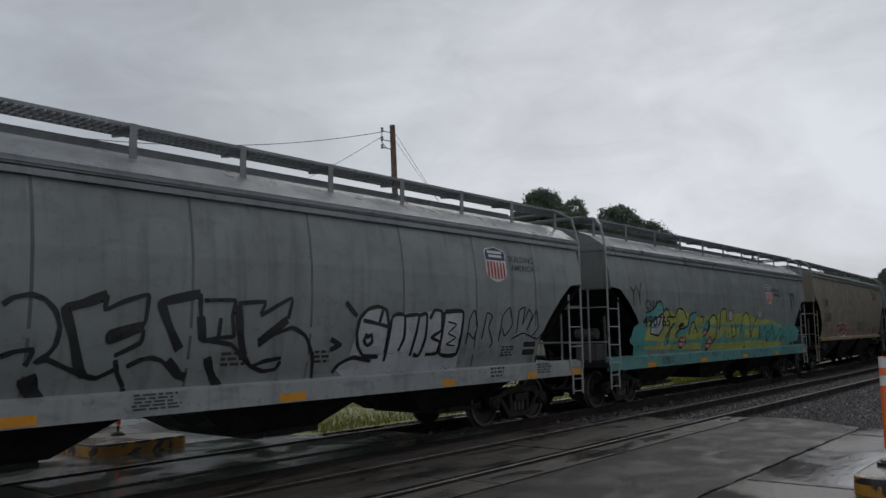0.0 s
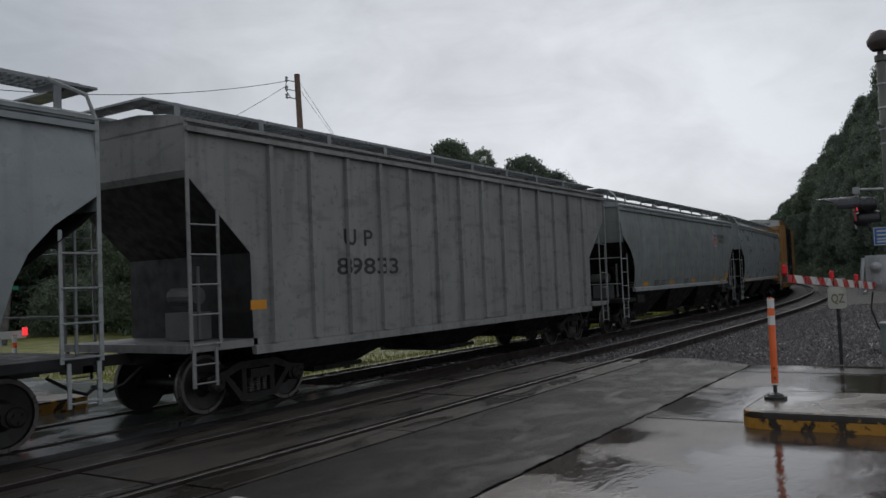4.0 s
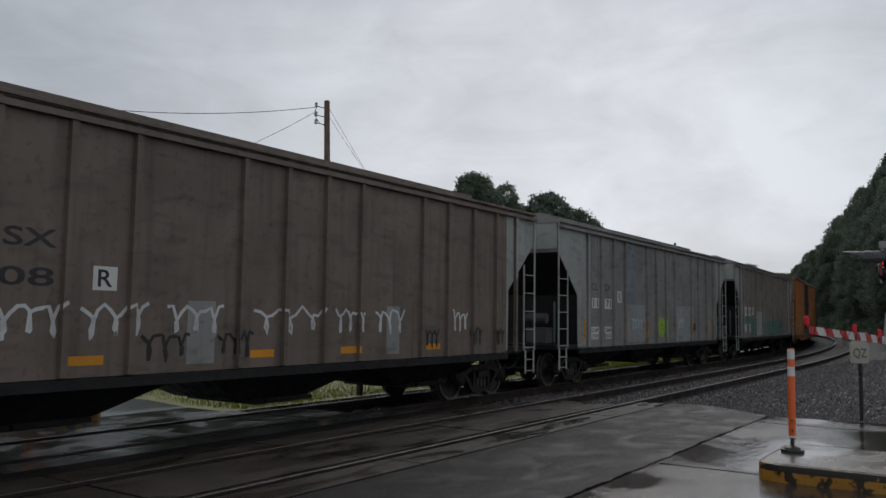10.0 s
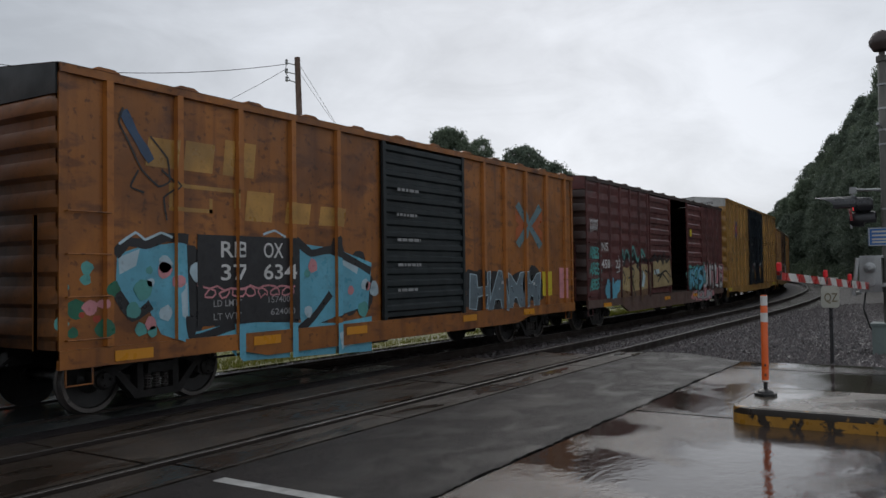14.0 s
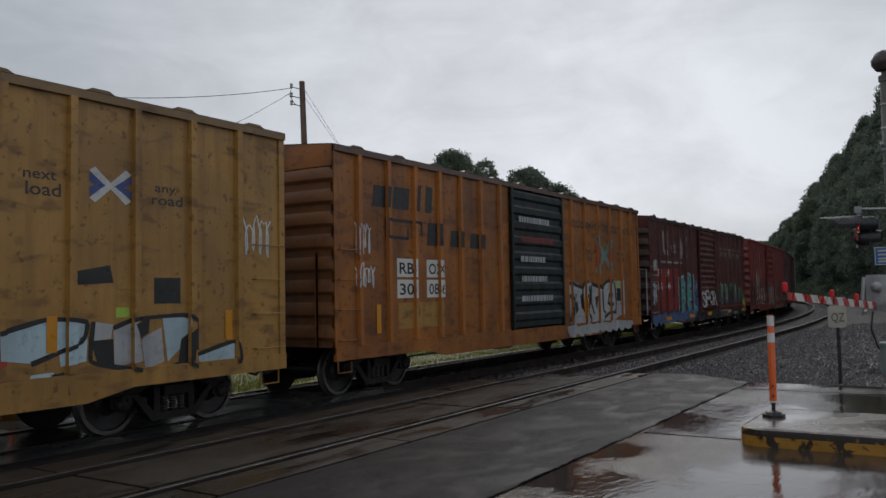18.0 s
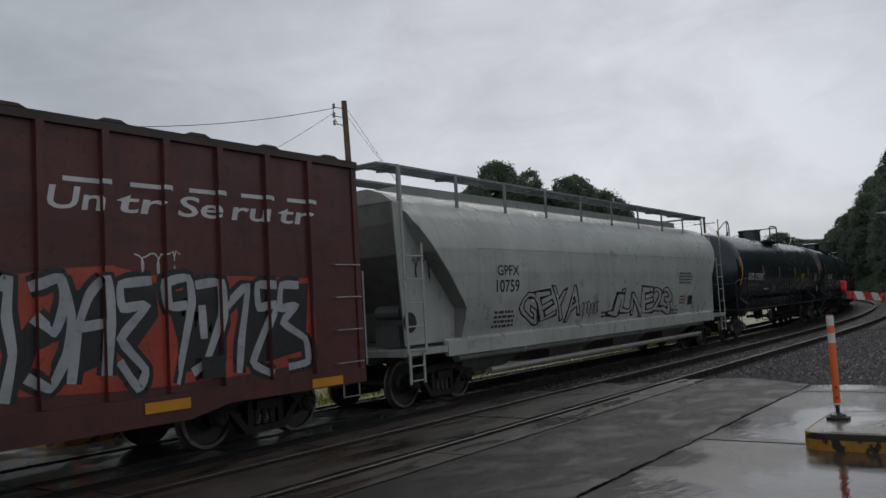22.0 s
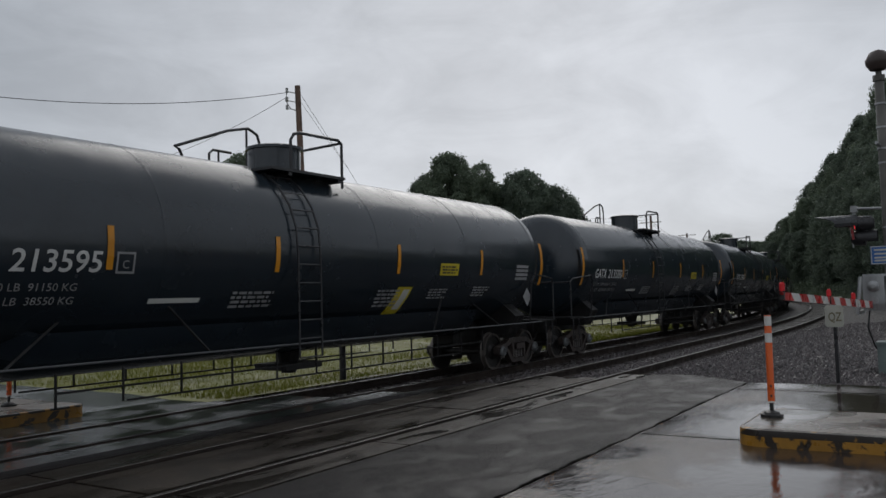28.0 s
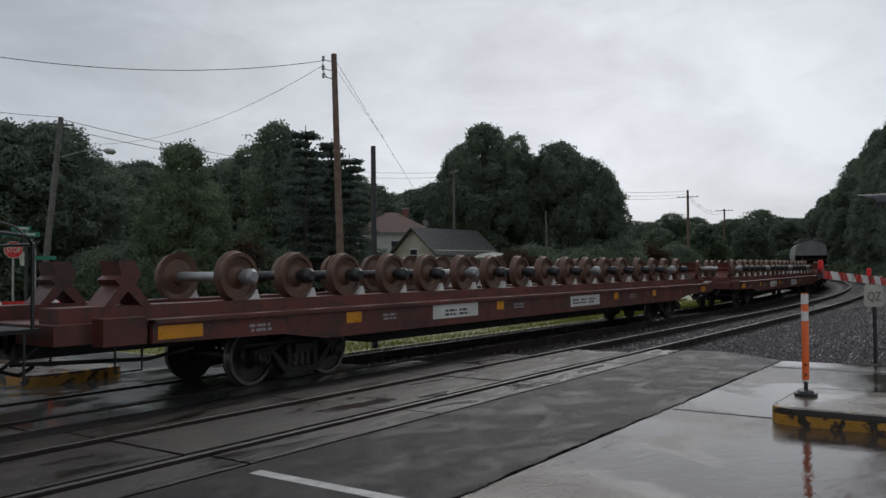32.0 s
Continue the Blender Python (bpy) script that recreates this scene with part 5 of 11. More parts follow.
for k, (az, d, top) in enumerate(((29.8, 58, 3.0), (28.6, 60, 3.4), (24.6, 70, 3.6), (22.4, 76, 4.4), (20.8, 84, 4.0), (25.8, 66, 3.2), (19.0, 95, 4.2), (46.5, 50, 3.0), (48.6, 50, 3.4), (55.5, 52, 3.4), (57.5, 50, 3.0), (40.2, 60, 3.4), (42.0, 62, 3.8))):
    stand("bush" if k % 4 else "redbush", az, d, top, "rounded shrub at the edge of the grass", k * 77)


def undergrowth(name, line, label, seed, material):
    """A tangle of shrubs along a line of (x, y, z, height)."""
    rnd = random.Random(seed)
    centres = []
    for (ax, ay, az, ah), (bx, by, bz, bh) in zip(line, line[1:]):
        n = max(int(math.hypot(bx - ax, by - ay) / 0.55), 1)
        for k in range(n):
            u = k / n
            for j in range(5):
                h = (ah + (bh - ah) * u) * (0.72 + 0.28 * math.sin(0.9 * k + seed) * math.sin(0.37 * k))
                centres.append((ax + (bx - ax) * u + rnd.uniform(-0.7, 0.7), ay + (by - ay) * u + rnd.uniform(-1.0, 1.0), az + (bz - az) * u + h * rnd.uniform(0.0, 1.0)))
    return tagged(part(name, lobed_crown([(*p, rnd.uniform(0.6, 1.0)) for p in centres[::2]], 0.14, seed, 1.2), material), label, "undergrowth", "", "stuff")


def arc(a0, a1, d0, d1, h, n=12):
    out = []
    for k in range(n + 1):
        p = polar(a0 + (a1 - a0) * k / n, d0 + (d1 - d0) * k / n)
        out.append((p.x, p.y, -0.2, h))
    return out


undergrowth("undergrowth", arc(80, 56, 57, 60, 4.0), "dark shrubs filling the foot of the tree line", 31, leaf_dark)
undergrowth("undergrowth", arc(60, 39.5, 82, 86, 5.0), "dark shrubs filling the foot of the tree line", 32, leaf_dark)
undergrowth("undergrowth", arc(35, 22.5, 79, 80, 5.0), "dark shrubs under the large trees", 33, leaf_dark)
undergrowth("undergrowth", arc(25, 9, 120, 165, 6.5, 20), "dark shrubs along the far bend", 34, leaf_mid)

# the wooded slope inside the bend's near side
rows = []
for k in range(24):
    x = 34 + k * 9.0
    by = 7.2 + (x - BEND_AT) ** 2 / (2 * BEND_R)
    rows.append([(x, by - 5.2, -0.3), (x, by - 8.0, 0.8), (x, by - 12, 2.4 + 0.5 * math.sin(k)), (x, by - 20, 5.0 + 0.8 * math.sin(k * 1.7)), (x, by - 36, 8.5), (x, by - 70, 11)])
setting("wooded_slope", G().grid(rows), hill_mat, "dark overgrown slope beside the tracks", "slope", 60)
rnd = random.Random(21)
for k in range(63):
    x = 60 + 2.5 * k + rnd.uniform(-1.2, 1.2)
    by = 7.2 + (x - BEND_AT) ** 2 / (2 * BEND_R)
    row = k % 3
    off = (8.0, 12.5, 19.5)[row] + rnd.uniform(-1, 1)
    z = (0.5, 2.2, 4.6)[row]
    y = by - off
    # the crowns step down towards the bend
    az, d = math.degrees(math.atan2(y, x)), math.hypot(x, y)
    rise = np.interp(az + 0.6, [-8, 2.0, 4.2, 5.7, 7.3, 9.1, 11.2, 13, 16], [0.24, 0.215, 0.20, 0.181, 0.130, 0.098, 0.06, 0.052, 0.045])
    total = EYE + d * rise * (0.78, 0.94, 1.05)[row] * rnd.uniform(0.84, 1.06)
    kz = max(total - z, 3.0) / 12.0
    plant(("tall", "lofty", "tall")[k % 3 - (k % 2)], x, y, min(kz * 0.95, 1.35), rnd.uniform(0, 360), "tall leafy tree on the wooded slope", z, kz)
undergrowth("undergrowth", [(x, 7.2 + (x - BEND_AT) ** 2 / (2 * BEND_R) - 6.6, -0.3, 3.0) for x in range(36, 216, 9)], "dark shrubs at the foot of the wooded slope", 35, leaf_mid)
for ob in FIRST:
    if "planted" in ob:
        del ob["planted"]


def grass_blades(count, x0, x1, y0, y1, seed):
    rs = np.random.RandomState(seed)
    x, y = rs.uniform(x0, x1, count), y0 + (y1 - y0) * rs.rand(count) ** 1.3
    keep = ~((x < 12.2) & (y > 13.0)) & ~(x < 11.6)
    x, y = x[keep], y[keep]
    bend = np.where(x > BEND_AT, (x - BEND_AT) ** 2 / (2 * BEND_R), 0)
    h, a = rs.uniform(0.02, 0.09, len(x)), rs.uniform(0, 6.28, len(x))
    dx, dy, lean = np.cos(a) * 0.014, np.sin(a) * 0.014, rs.uniform(-0.06, 0.06, (len(x), 2))
    yy = y + bend
    v = np.stack([np.stack([x - dx, yy - dy, 0 * x - 0.3], 1), np.stack([x + dx, yy + dy, 0 * x - 0.3], 1), np.stack([x + lean[:, 0], yy + lean[:, 1], h - 0.21], 1)], 1).reshape(-1, 3)
    f = (np.arange(len(x)) * 3)[:, None] + np.arange(3)[None]
    me = bpy.data.meshes.new("grass_blades")
    me.from_pydata(v.tolist(), [], f.tolist())
    return tagged(part("grass_blades", me, blade_mat), "short yellow-green grass blades", "grass", "", "stuff")


grass_blades(60000, 11.5, 48, 13.3, 24, 8)


# ---- rolling stock: each car's own space has x along the line, -y towards the street, z = 0 at street level, DROP over the rail ----
WHEELS = []
TRAIN = []


def wheelset_shape(r=0.465):
    g = G()
    for s in (-1, 1):
        prof = [(0.10, 0.66), (0.12, 0.67), (0.14, 0.70), (0.30, 0.715), (r - 0.07, 0.70), (r + 0.025, 0.69), (r + 0.025, 0.715), (r, 0.735), (r - 0.005, 0.825), (r - 0.06, 0.825), (r - 0.075, 0.79), (0.2, 0.775), (0.14, 0.82), (0.10, 0.84)]
        g.lathe([(a, h * s) for a, h in prof], "y", n=28)
    g.lathe([(0.085, -1.0), (0.085, 1.0)], "y", n=12)
    return g


def wheelset_mesh():
    """The shared wheelset, its tread edges worn brighter than the webs."""
    if "wheelset" not in KEPT:
        me = shared("wheelset", wheelset_shape, 35)
        me.materials.append(wheel_steel)
        me.materials.append(rim_steel)
        for p in me.polygons:
            c = p.center
            if math.hypot(c.x, c.z) > 0.40 and 0.72 < abs(c.y) < 0.83 and len(p.vertices) == 4:
                p.material_index = 1
    return KEPT["wheelset"]


def cap_shape(s):
    g = G()
    for s in (s,):
        g.lathe([(0.13, 1.0 * s), (0.13, 1.12 * s), (0.10, 1.15 * s)], "y", n=16)
        for k in range(3):
            a = k * 2.094
            g.lathe([(0.022, 1.14 * s), (0.022, 1.175 * s)], "y", (0.065 * math.cos(a), 0, 0.065 * math.sin(a)), 6)
    return g


def truck_shape():
    g = G()
    for s in (-1, 1):
        y0, y1 = 0.93 * s, 1.09 * s
        y0, y1 = min(y0, y1), max(y0, y1)
        g.prism([(-1.08, 0.60), (-0.72, 0.66), (-0.42, 0.78), (0.42, 0.78), (0.72, 0.66), (1.08, 0.60), (1.08, 0.50), (0.70, 0.55), (0.40, 0.66), (-0.40, 0.66), (-0.70, 0.55), (-1.08, 0.50)], "y", y0, y1)
        g.prism([(-0.74, 0.56), (-0.62, 0.56), (-0.34, 0.26), (0.34, 0.26), (0.62, 0.56), (0.74, 0.56), (0.40, 0.16), (-0.40, 0.16)], "y", y0, y1)
        for q in (-1, 1):
            g.prism([(q * 0.36, 0.68), (q * 0.26, 0.68), (q * 0.26, 0.24), (q * 0.36, 0.24)], "y", y0, y1)
            g.prism([(q * 0.72, 0.58), (q * 1.08, 0.58), (q * 1.06, 0.42), (q * 0.99, 0.36), (q * 0.79, 0.36), (q * 0.72, 0.42)], "y", y0, y1 if s > 0 else y1)
        g.box(-0.22, 0.22, min(0.9 * s, 1.14 * s), max(0.9 * s, 1.14 * s), 0.50, 0.64)
    g.box(-0.2, 0.2, -1.0, 1.0, 0.50, 0.70)
    g.lathe([(0.2, 0.70), (0.2, 0.86)], "z", n=14)
    for q in (-0.5, 0.5):
        g.box(q - 0.05, q + 0.05, -0.8, 0.8, 0.33, 0.43)
    return g


def spring_shape():
    return G().lathe([(0.062 if k % 2 else 0.047, 0.27 + 0.235 * k / 12) for k in range(13)], "z", (0, 0, 0), 8)


def add_trucks(car, xs, cap=None, steel=None):
    for x in xs:
        t = part("truck", shared("truck", truck_shape), steel or truck_steel, car, "", 0, Matrix.Translation((x, 0, -DROP)))
        for dx in (-0.15, 0.0, 0.15):
            for sy in (-1.04, 1.04):
                part("spring", shared("spring", spring_shape), spring_steel, t, "", 0, Matrix.Translation((dx, sy, 0)))
        for dx in (-0.9, 0.9):
            w = part("wheelset", wheelset_mesh(), wheel_steel, t)
            w.matrix_parent_inverse = Matrix.Translation((dx, 0, 0.475))
            WHEELS.append(w)
            for side in (-1, 1):
                c = part("bearing_cap", shared("bearing_cap_%d" % side, lambda: cap_shape(side), 35), cap or truck_steel, t)
                c.matrix_parent_inverse = Matrix.Translation((dx, 0, 0.475))
                WHEELS.append(c)
        part("brake_rod", G().tube((x - 0.6, -0.9, 0.55), (x + 0.6, -0.75, 0.62), 0.02), under_black, car)


def add_couplers(car, half):
    for s in (-1, 1):
        part("coupler", G().box(min(s * (half - 0.5), s * (half + 0.55)), max(s * (half - 0.5), s * (half + 0.55)), -0.1, 0.1, 0.76, 0.92).box(min(s * (half + 0.4), s * (half + 0.75)), max(s * (half + 0.4), s * (half + 0.75)), -0.16, 0.13, 0.70, 0.98), under_black, car)
        part("air_hose", G().path([(s * (half - 0.1), -0.35, 0.72), (s * (half + 0.25), -0.4, 0.5), (s * (half + 0.5), -0.35, 0.42), (s * (half + 0.72), -0.3, 0.52)], 0.025), under_black, car)


def ladder(car, x, dx, z0, z1, material, y=-1.53, rungs=None, inner_top=None, name="ladder"):
    """Two flat stiles with rungs; the inner stile may end lower."""
    top2 = inner_top or z1
    lad = part(name, G().box(x - 0.03, x + 0.03, y - 0.012, y + 0.012, z0, z1).box(x + dx - 0.025, x + dx + 0.025, y - 0.012, y + 0.012, z0, top2), material, car)
    z = z0 + 0.06
    while z < top2:
        part("rung", G().tube((x, y - 0.015, z), (x + dx, y - 0.015, z), 0.014, 5), material, lad)
        z += rungs or 0.42
    return lad


def shield(car, surf, x0, z0, x1, z1):
    """A round-bellied badge: dark top with two pale bars, red and white stripes below."""
    w, h = x1 - x0, z1 - z0

    def at(u, v):
        return (x0 + u * w, z0 + v * h)
    body = [(0.5, 0.0), (0.72, 0.05), (0.92, 0.14), (0.98, 0.3), (0.97, 0.62), (1.0, 0.78), (0.93, 0.9), (0.8, 0.93), (0.62, 0.95), (0.5, 1.0), (0.38, 0.95), (0.2, 0.93), (0.07, 0.9), (0.0, 0.78), (0.03, 0.62), (0.02, 0.3), (0.08, 0.14), (0.28, 0.05)]
    ob = part("road_emblem", surf.lay([at(*p) for p in body], [tuple(range(len(body)))], 0.004), white_ink, car, "shield emblem, navy over red and white stripes")
    top = [(0.06, 0.60), (0.94, 0.60), (0.96, 0.78), (0.90, 0.87), (0.78, 0.90), (0.5, 0.96), (0.22, 0.90), (0.1, 0.87), (0.04, 0.78)]
    part("emblem_field", surf.lay([at(*p) for p in top], [tuple(range(len(top)))], 0.006), navy_ink, ob)
    v, f = [], []
    for u in (0.09, 0.235, 0.38, 0.525, 0.67, 0.815):
        lo = 0.06 + 0.35 * abs(u + 0.05 - 0.5) ** 2
        n = len(v)
        v += [at(u, lo + 0.02), at(u + 0.09, lo + 0.02), at(u + 0.09, 0.56), at(u, 0.56)]
        f.append((n, n + 1, n + 2, n + 3))
    part("emblem_stripes", surf.lay(v, f, 0.006), red_ink, ob)
    v, f = [], []
    for a, b, c, d in ((0.2, 0.8, 0.68, 0.75), (0.16, 0.84, 0.79, 0.86)):
        n = len(v)
        v += [at(a, c), at(b, c), at(b, d), at(a, d)]
        f.append((n, n + 1, n + 2, n + 3))
    part("emblem_bars", surf.lay(v, f, 0.008), white_ink, ob)


def slogan(car, surf, x0, z0, x1, z1):
    mid = (z0 + z1) / 2
    write(car, surf, "BUILDING", x0, mid + 0.03, (z1 - z0) * 0.40, black_ink, x1, 0.012)
    write(car, surf, "AMERICA", x0 + 0.06 * (x1 - x0), z0, (z1 - z0) * 0.40, black_ink, x1, 0.012)


def new_car(name, label, category, centre):
    car = thing(name, label, category, "cars of the freight train")
    TRAIN.append((car, centre))
    return car


def lerp_list(pts, z):
    return float(np.interp(z, [p[0] for p in pts], [p[1] for p in pts]))


# half width by height of three kinds of hopper
BULGED = [(1.15, 1.42), (1.5, 1.52), (1.9, 1.585), (2.4, 1.62), (2.9, 1.615), (3.3, 1.57), (3.6, 1.51), (3.85, 1.45)]
TALL = [(1.38, 1.45), (1.7, 1.53), (2.1, 1.59), (2.6, 1.62), (3.1, 1.615), (3.5, 1.58), (3.85, 1.52), (4.1, 1.47)]
RIBBED = [(0.95, 1.50), (2.0, 1.50), (4.3, 1.50)]
ROUND = [(1.15, 1.40), (1.5, 1.50), (1.95, 1.58), (2.5, 1.62), (3.0, 1.60), (3.35, 1.50), (3.65, 1.34), (3.9, 1.10)]


def hopper(label, centre, length, paint, sill, kind=BULGED, cut=None, posts=(), chutes=3, seams=True, roof=None, ladder_mat=None, cap=None, dark=None, reflectors=(), fins=True, trucks=None, end_paint=None):
    car = new_car("covered_hopper", label, "hopper car", centre)
    h = length / 2
    z_lo, z_hi = kind[0][0], kind[-1][0]
    if kind is TALL:
        cut = cut or [(1.38, 1.35), (1.6, 1.32), (2.0, 1.22), (2.35, 1.05), (2.7, 0.72), (2.9, 0.42), (3.1, 0.12), (4.1, 0.08)]
    cut = cut or [(1.15, 1.95), (1.5, 1.92), (1.75, 1.85), (2.1, 1.55), (2.5, 1.12), (2.85, 0.62), (2.9, 0.12), (3.85, 0.10)]
    deep_slope = kind in (BULGED, TALL)
    # the slope sheet runs in behind the trimmed edge of the side
    run_in = [(1.0, 2.6), (1.9, 1.5), (2.86, 0.13), (4.2, 0.10)] if deep_slope else None
    zs = sorted({p[0] for p in kind} | {p[0] for p in cut if z_lo <= p[0] <= z_hi} | {z_lo + 0.22 * k for k in range(1, int((z_hi - z_lo) / 0.22))})
    if kind is RIBBED:
        zs = sorted({p[0] for p in kind} | {p[0] for p in cut})
    wide = lambda z: lerp_list(kind, z)
    back = lambda z: h - lerp_list(cut, z)
    # the sloped ends get this dark tone for the shade they lie in
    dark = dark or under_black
    for s in (-1, 1):
        part("side_sheet", G().grid([[(-back(z), s * wide(z), z), (-back(z) / 3, s * wide(z), z), (back(z) / 3, s * wide(z), z), (back(z), s * wide(z), z)] for z in zs]), paint, car, "", 60)
        hi = [z for z in zs if z >= 2.85] or [zs[-2], zs[-1]]
        lo = [z for z in zs if z <= hi[0]]
        inner = (lambda z: h - lerp_list(run_in, z)) if deep_slope else back
        part("end_sheet", G().grid([[(s * inner(z), -wide(z) + 0.01, z), (s * inner(z), wide(z) - 0.01, z)] for z in hi]), end_paint or paint, car)
        part("slope_sheet", G().grid([[(s * inner(z), -wide(z) + 0.01, z), (s * inner(z), wide(z) - 0.01, z)] for z in lo]), dark, car, "sloped end sheet, its shade put into a dark colour")
    e = wide(z_hi)
    if kind is RIBBED:
        prof = [(-e - 0.04, z_hi - 0.02), (-e - 0.04, z_hi + 0.06), (-e + 0.25, z_hi + 0.14), (-0.5, z_hi + 0.24), (0.5, z_hi + 0.24), (e - 0.25, z_hi + 0.14), (e + 0.04, z_hi + 0.06), (e + 0.04, z_hi - 0.02)]
    elif kind is ROUND:
        prof = [(-e, z_hi), (-0.85, 4.08), (-0.5, 4.2), (0.5, 4.2), (0.85, 4.08), (e, z_hi)]
    elif kind is TALL:
        prof = [(-e - 0.05, z_hi - 0.03), (-e - 0.06, z_hi + 0.06), (-e + 0.02, z_hi + 0.10), (-1.0, 4.27), (-0.6, 4.36), (0.6, 4.36), (1.0, 4.27), (e - 0.02, z_hi + 0.10), (e + 0.06, z_hi + 0.06), (e + 0.05, z_hi - 0.03)]
    else:
        prof = [(-e - 0.06, z_hi - 0.03), (-e - 0.07, z_hi + 0.07), (-e + 0.02, z_hi + 0.12), (-1.1, 4.20), (-0.75, 4.34), (0.75, 4.34), (1.1, 4.20), (e - 0.02, z_hi + 0.12), (e + 0.07, z_hi + 0.07), (e + 0.06, z_hi - 0.03)]
    xe = back(z_hi) + 0.02
    part("roof", G().grid([[(x, y, z) for y, z in prof] for x in np.linspace(-xe, xe, 9)]).add([(-xe, y, z) for y, z in prof], [tuple(range(len(prof)))]).add([(xe, y, z) for y, z in prof], [tuple(range(len(prof)))]), roof or paint, car, "wet roof sheet", 40)
    if kind is not ROUND:
        part("roof_rail", G().box(-xe, xe, -e - 0.10, -e - 0.02, z_hi - 0.14, z_hi - 0.06).box(-xe, xe, -e - 0.085, -e - 0.02, z_hi + 0.0, z_hi + 0.03), roof or paint, car)
    part("hatch", G().box(-xe + 1.2, xe - 1.2, -0.42, 0.42, prof[len(prof) // 2][1], prof[len(prof) // 2][1] + 0.2), roof or paint, car)
    if fins:
        # gratings of the roof walk, with their brackets
        zb = 4.66 if kind is not ROUND else 4.62
        key = "grating_%.2f_%.2f" % (xe, zb)

        def grate():
            g = G()
            for s in (-1, 1):
                x = -xe - 0.05
                while x < xe + 0.05:
                    g.box(x, x + 0.03, min(s * 0.52, s * 1.08), max(s * 0.52, s * 1.08), zb - 0.02, zb + 0.012)
                    x += 0.115
                for y in (0.52, 0.71, 0.89, 1.08):
                    g.box(-xe - 0.08, xe + 0.08, s * y - 0.012, s * y + 0.012, zb - 0.03, zb + 0.015)
            for s in (-1, 1):
                x = s * xe
                g.box(min(x, x + s * 0.35), max(x, x + s * 0.35), -1.08, 1.08, zb - 0.02, zb + 0.012)
            return g
        part("roof_walk", shared(key, grate), grate_grey, car, "grey steel grating walkway")
        for k in range(10):
            x = -xe + 0.25 + (2 * xe - 0.5) * k / 9
            for s in (-1, 1):
                y = s * 1.085
                part("bracket", G().box(x - 0.055, x + 0.055, y - 0.008, y + 0.008, lerp_list([(p[0], p[1]) for p in prof if p[0] <= 0][::1], -1.08) - 0.02, zb + 0.02).prism([(s * 1.08, zb - 0.03), (s * 0.55, zb - 0.03), (s * 0.55, zb - 0.08), (s * 1.0, zb - 0.13), (s * 1.08, zb - 0.13)], "x", x - 0.015, x + 0.015), grate_grey, car)
    steps = [(p - 0.055, p + 0.055, 0.07) for p in posts]
    for p in posts:
        for s in (-1, 1):
            g = G().prism([(p - 0.055, s * 1.50), (p - 0.045, s * 1.57), (p + 0.045, s * 1.57), (p + 0.055, s * 1.50)], "z", z_lo + 0.02, z_hi - 0.12)
            g.prism([(p - 0.055, s * 1.50), (p - 0.04, s * 1.53), (p + 0.04, s * 1.53), (p + 0.055, s * 1.50)], "z", z_hi - 0.12, z_hi)
            part("side_post", g, paint, car)
    surf = Surface(1.50, steps) if kind is RIBBED else Surface(curve=wide)
    if seams and not posts:
        # shadow along each seam, put in as a thin dark grey strip
        for k in range(1, 8):
            x = -h + length * k / 8
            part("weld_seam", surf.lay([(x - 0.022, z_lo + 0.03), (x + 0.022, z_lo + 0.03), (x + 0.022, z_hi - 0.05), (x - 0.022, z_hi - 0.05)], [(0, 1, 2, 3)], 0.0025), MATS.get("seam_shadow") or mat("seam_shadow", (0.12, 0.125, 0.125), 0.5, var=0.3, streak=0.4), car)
    # sills, hoppers, ends
    zs0 = {id(RIBBED): 0.80, id(TALL): 1.25}.get(id(kind), 0.84)
    ws = 1.50
    end_z = 0.98
    for s in (-1, 1):
        part("side_sill", G().prism([(s * (ws - 0.06), zs0), (s * (ws + 0.03), zs0), (s * (ws + 0.03), z_lo - 0.02), (s * (ws - 0.1), z_lo + 0.03)], "x", -h + (1.35 if kind is not BULGED else 0.1), h - (1.35 if kind is not BULGED else 0.1)), sill, car)
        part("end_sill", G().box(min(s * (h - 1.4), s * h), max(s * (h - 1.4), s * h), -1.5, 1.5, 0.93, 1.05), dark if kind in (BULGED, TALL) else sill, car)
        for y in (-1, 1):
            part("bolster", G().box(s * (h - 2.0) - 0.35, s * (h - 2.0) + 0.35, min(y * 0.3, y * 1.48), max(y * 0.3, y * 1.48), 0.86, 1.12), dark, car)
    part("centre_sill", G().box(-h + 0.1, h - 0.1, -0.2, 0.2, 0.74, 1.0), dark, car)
    span = (length - 3.6) / chutes
    for k in range(chutes):
        c = -h + 1.8 + span * (k + 0.5)
        w0, w1 = span * 0.5, span * 0.2
        g = G().add([(c - w0, -1.4, z_lo), (c + w0, -1.4, z_lo), (c + w0, 1.4, z_lo), (c - w0, 1.4, z_lo), (c - w1, -0.75, 0.36), (c + w1, -0.75, 0.36), (c + w1, 0.75, 0.36), (c - w1, 0.75, 0.36)],
                    [(0, 1, 5, 4), (1, 2, 6, 5), (2, 3, 7, 6), (3, 0, 4, 7), (4, 5, 6, 7)])
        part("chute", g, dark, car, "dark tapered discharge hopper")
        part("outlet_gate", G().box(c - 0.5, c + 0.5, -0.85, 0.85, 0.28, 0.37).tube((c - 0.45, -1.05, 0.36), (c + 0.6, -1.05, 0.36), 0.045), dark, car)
    lm = ladder_mat or sill
    for s in (-1, 1):
        for y in (-1.54, 1.54):
            top_in = 3.0 if deep_slope else 3.4
            ladder(car, s * (h - 0.06), -s * 0.55, 0.98, z_hi if kind is not ROUND else 4.5, lm, y, 0.44, top_in - 0.35)
            ladder(car, s * (h - 0.10), -s * 0.42, 0.42, 0.98, lm, y, 0.27, None, "step")
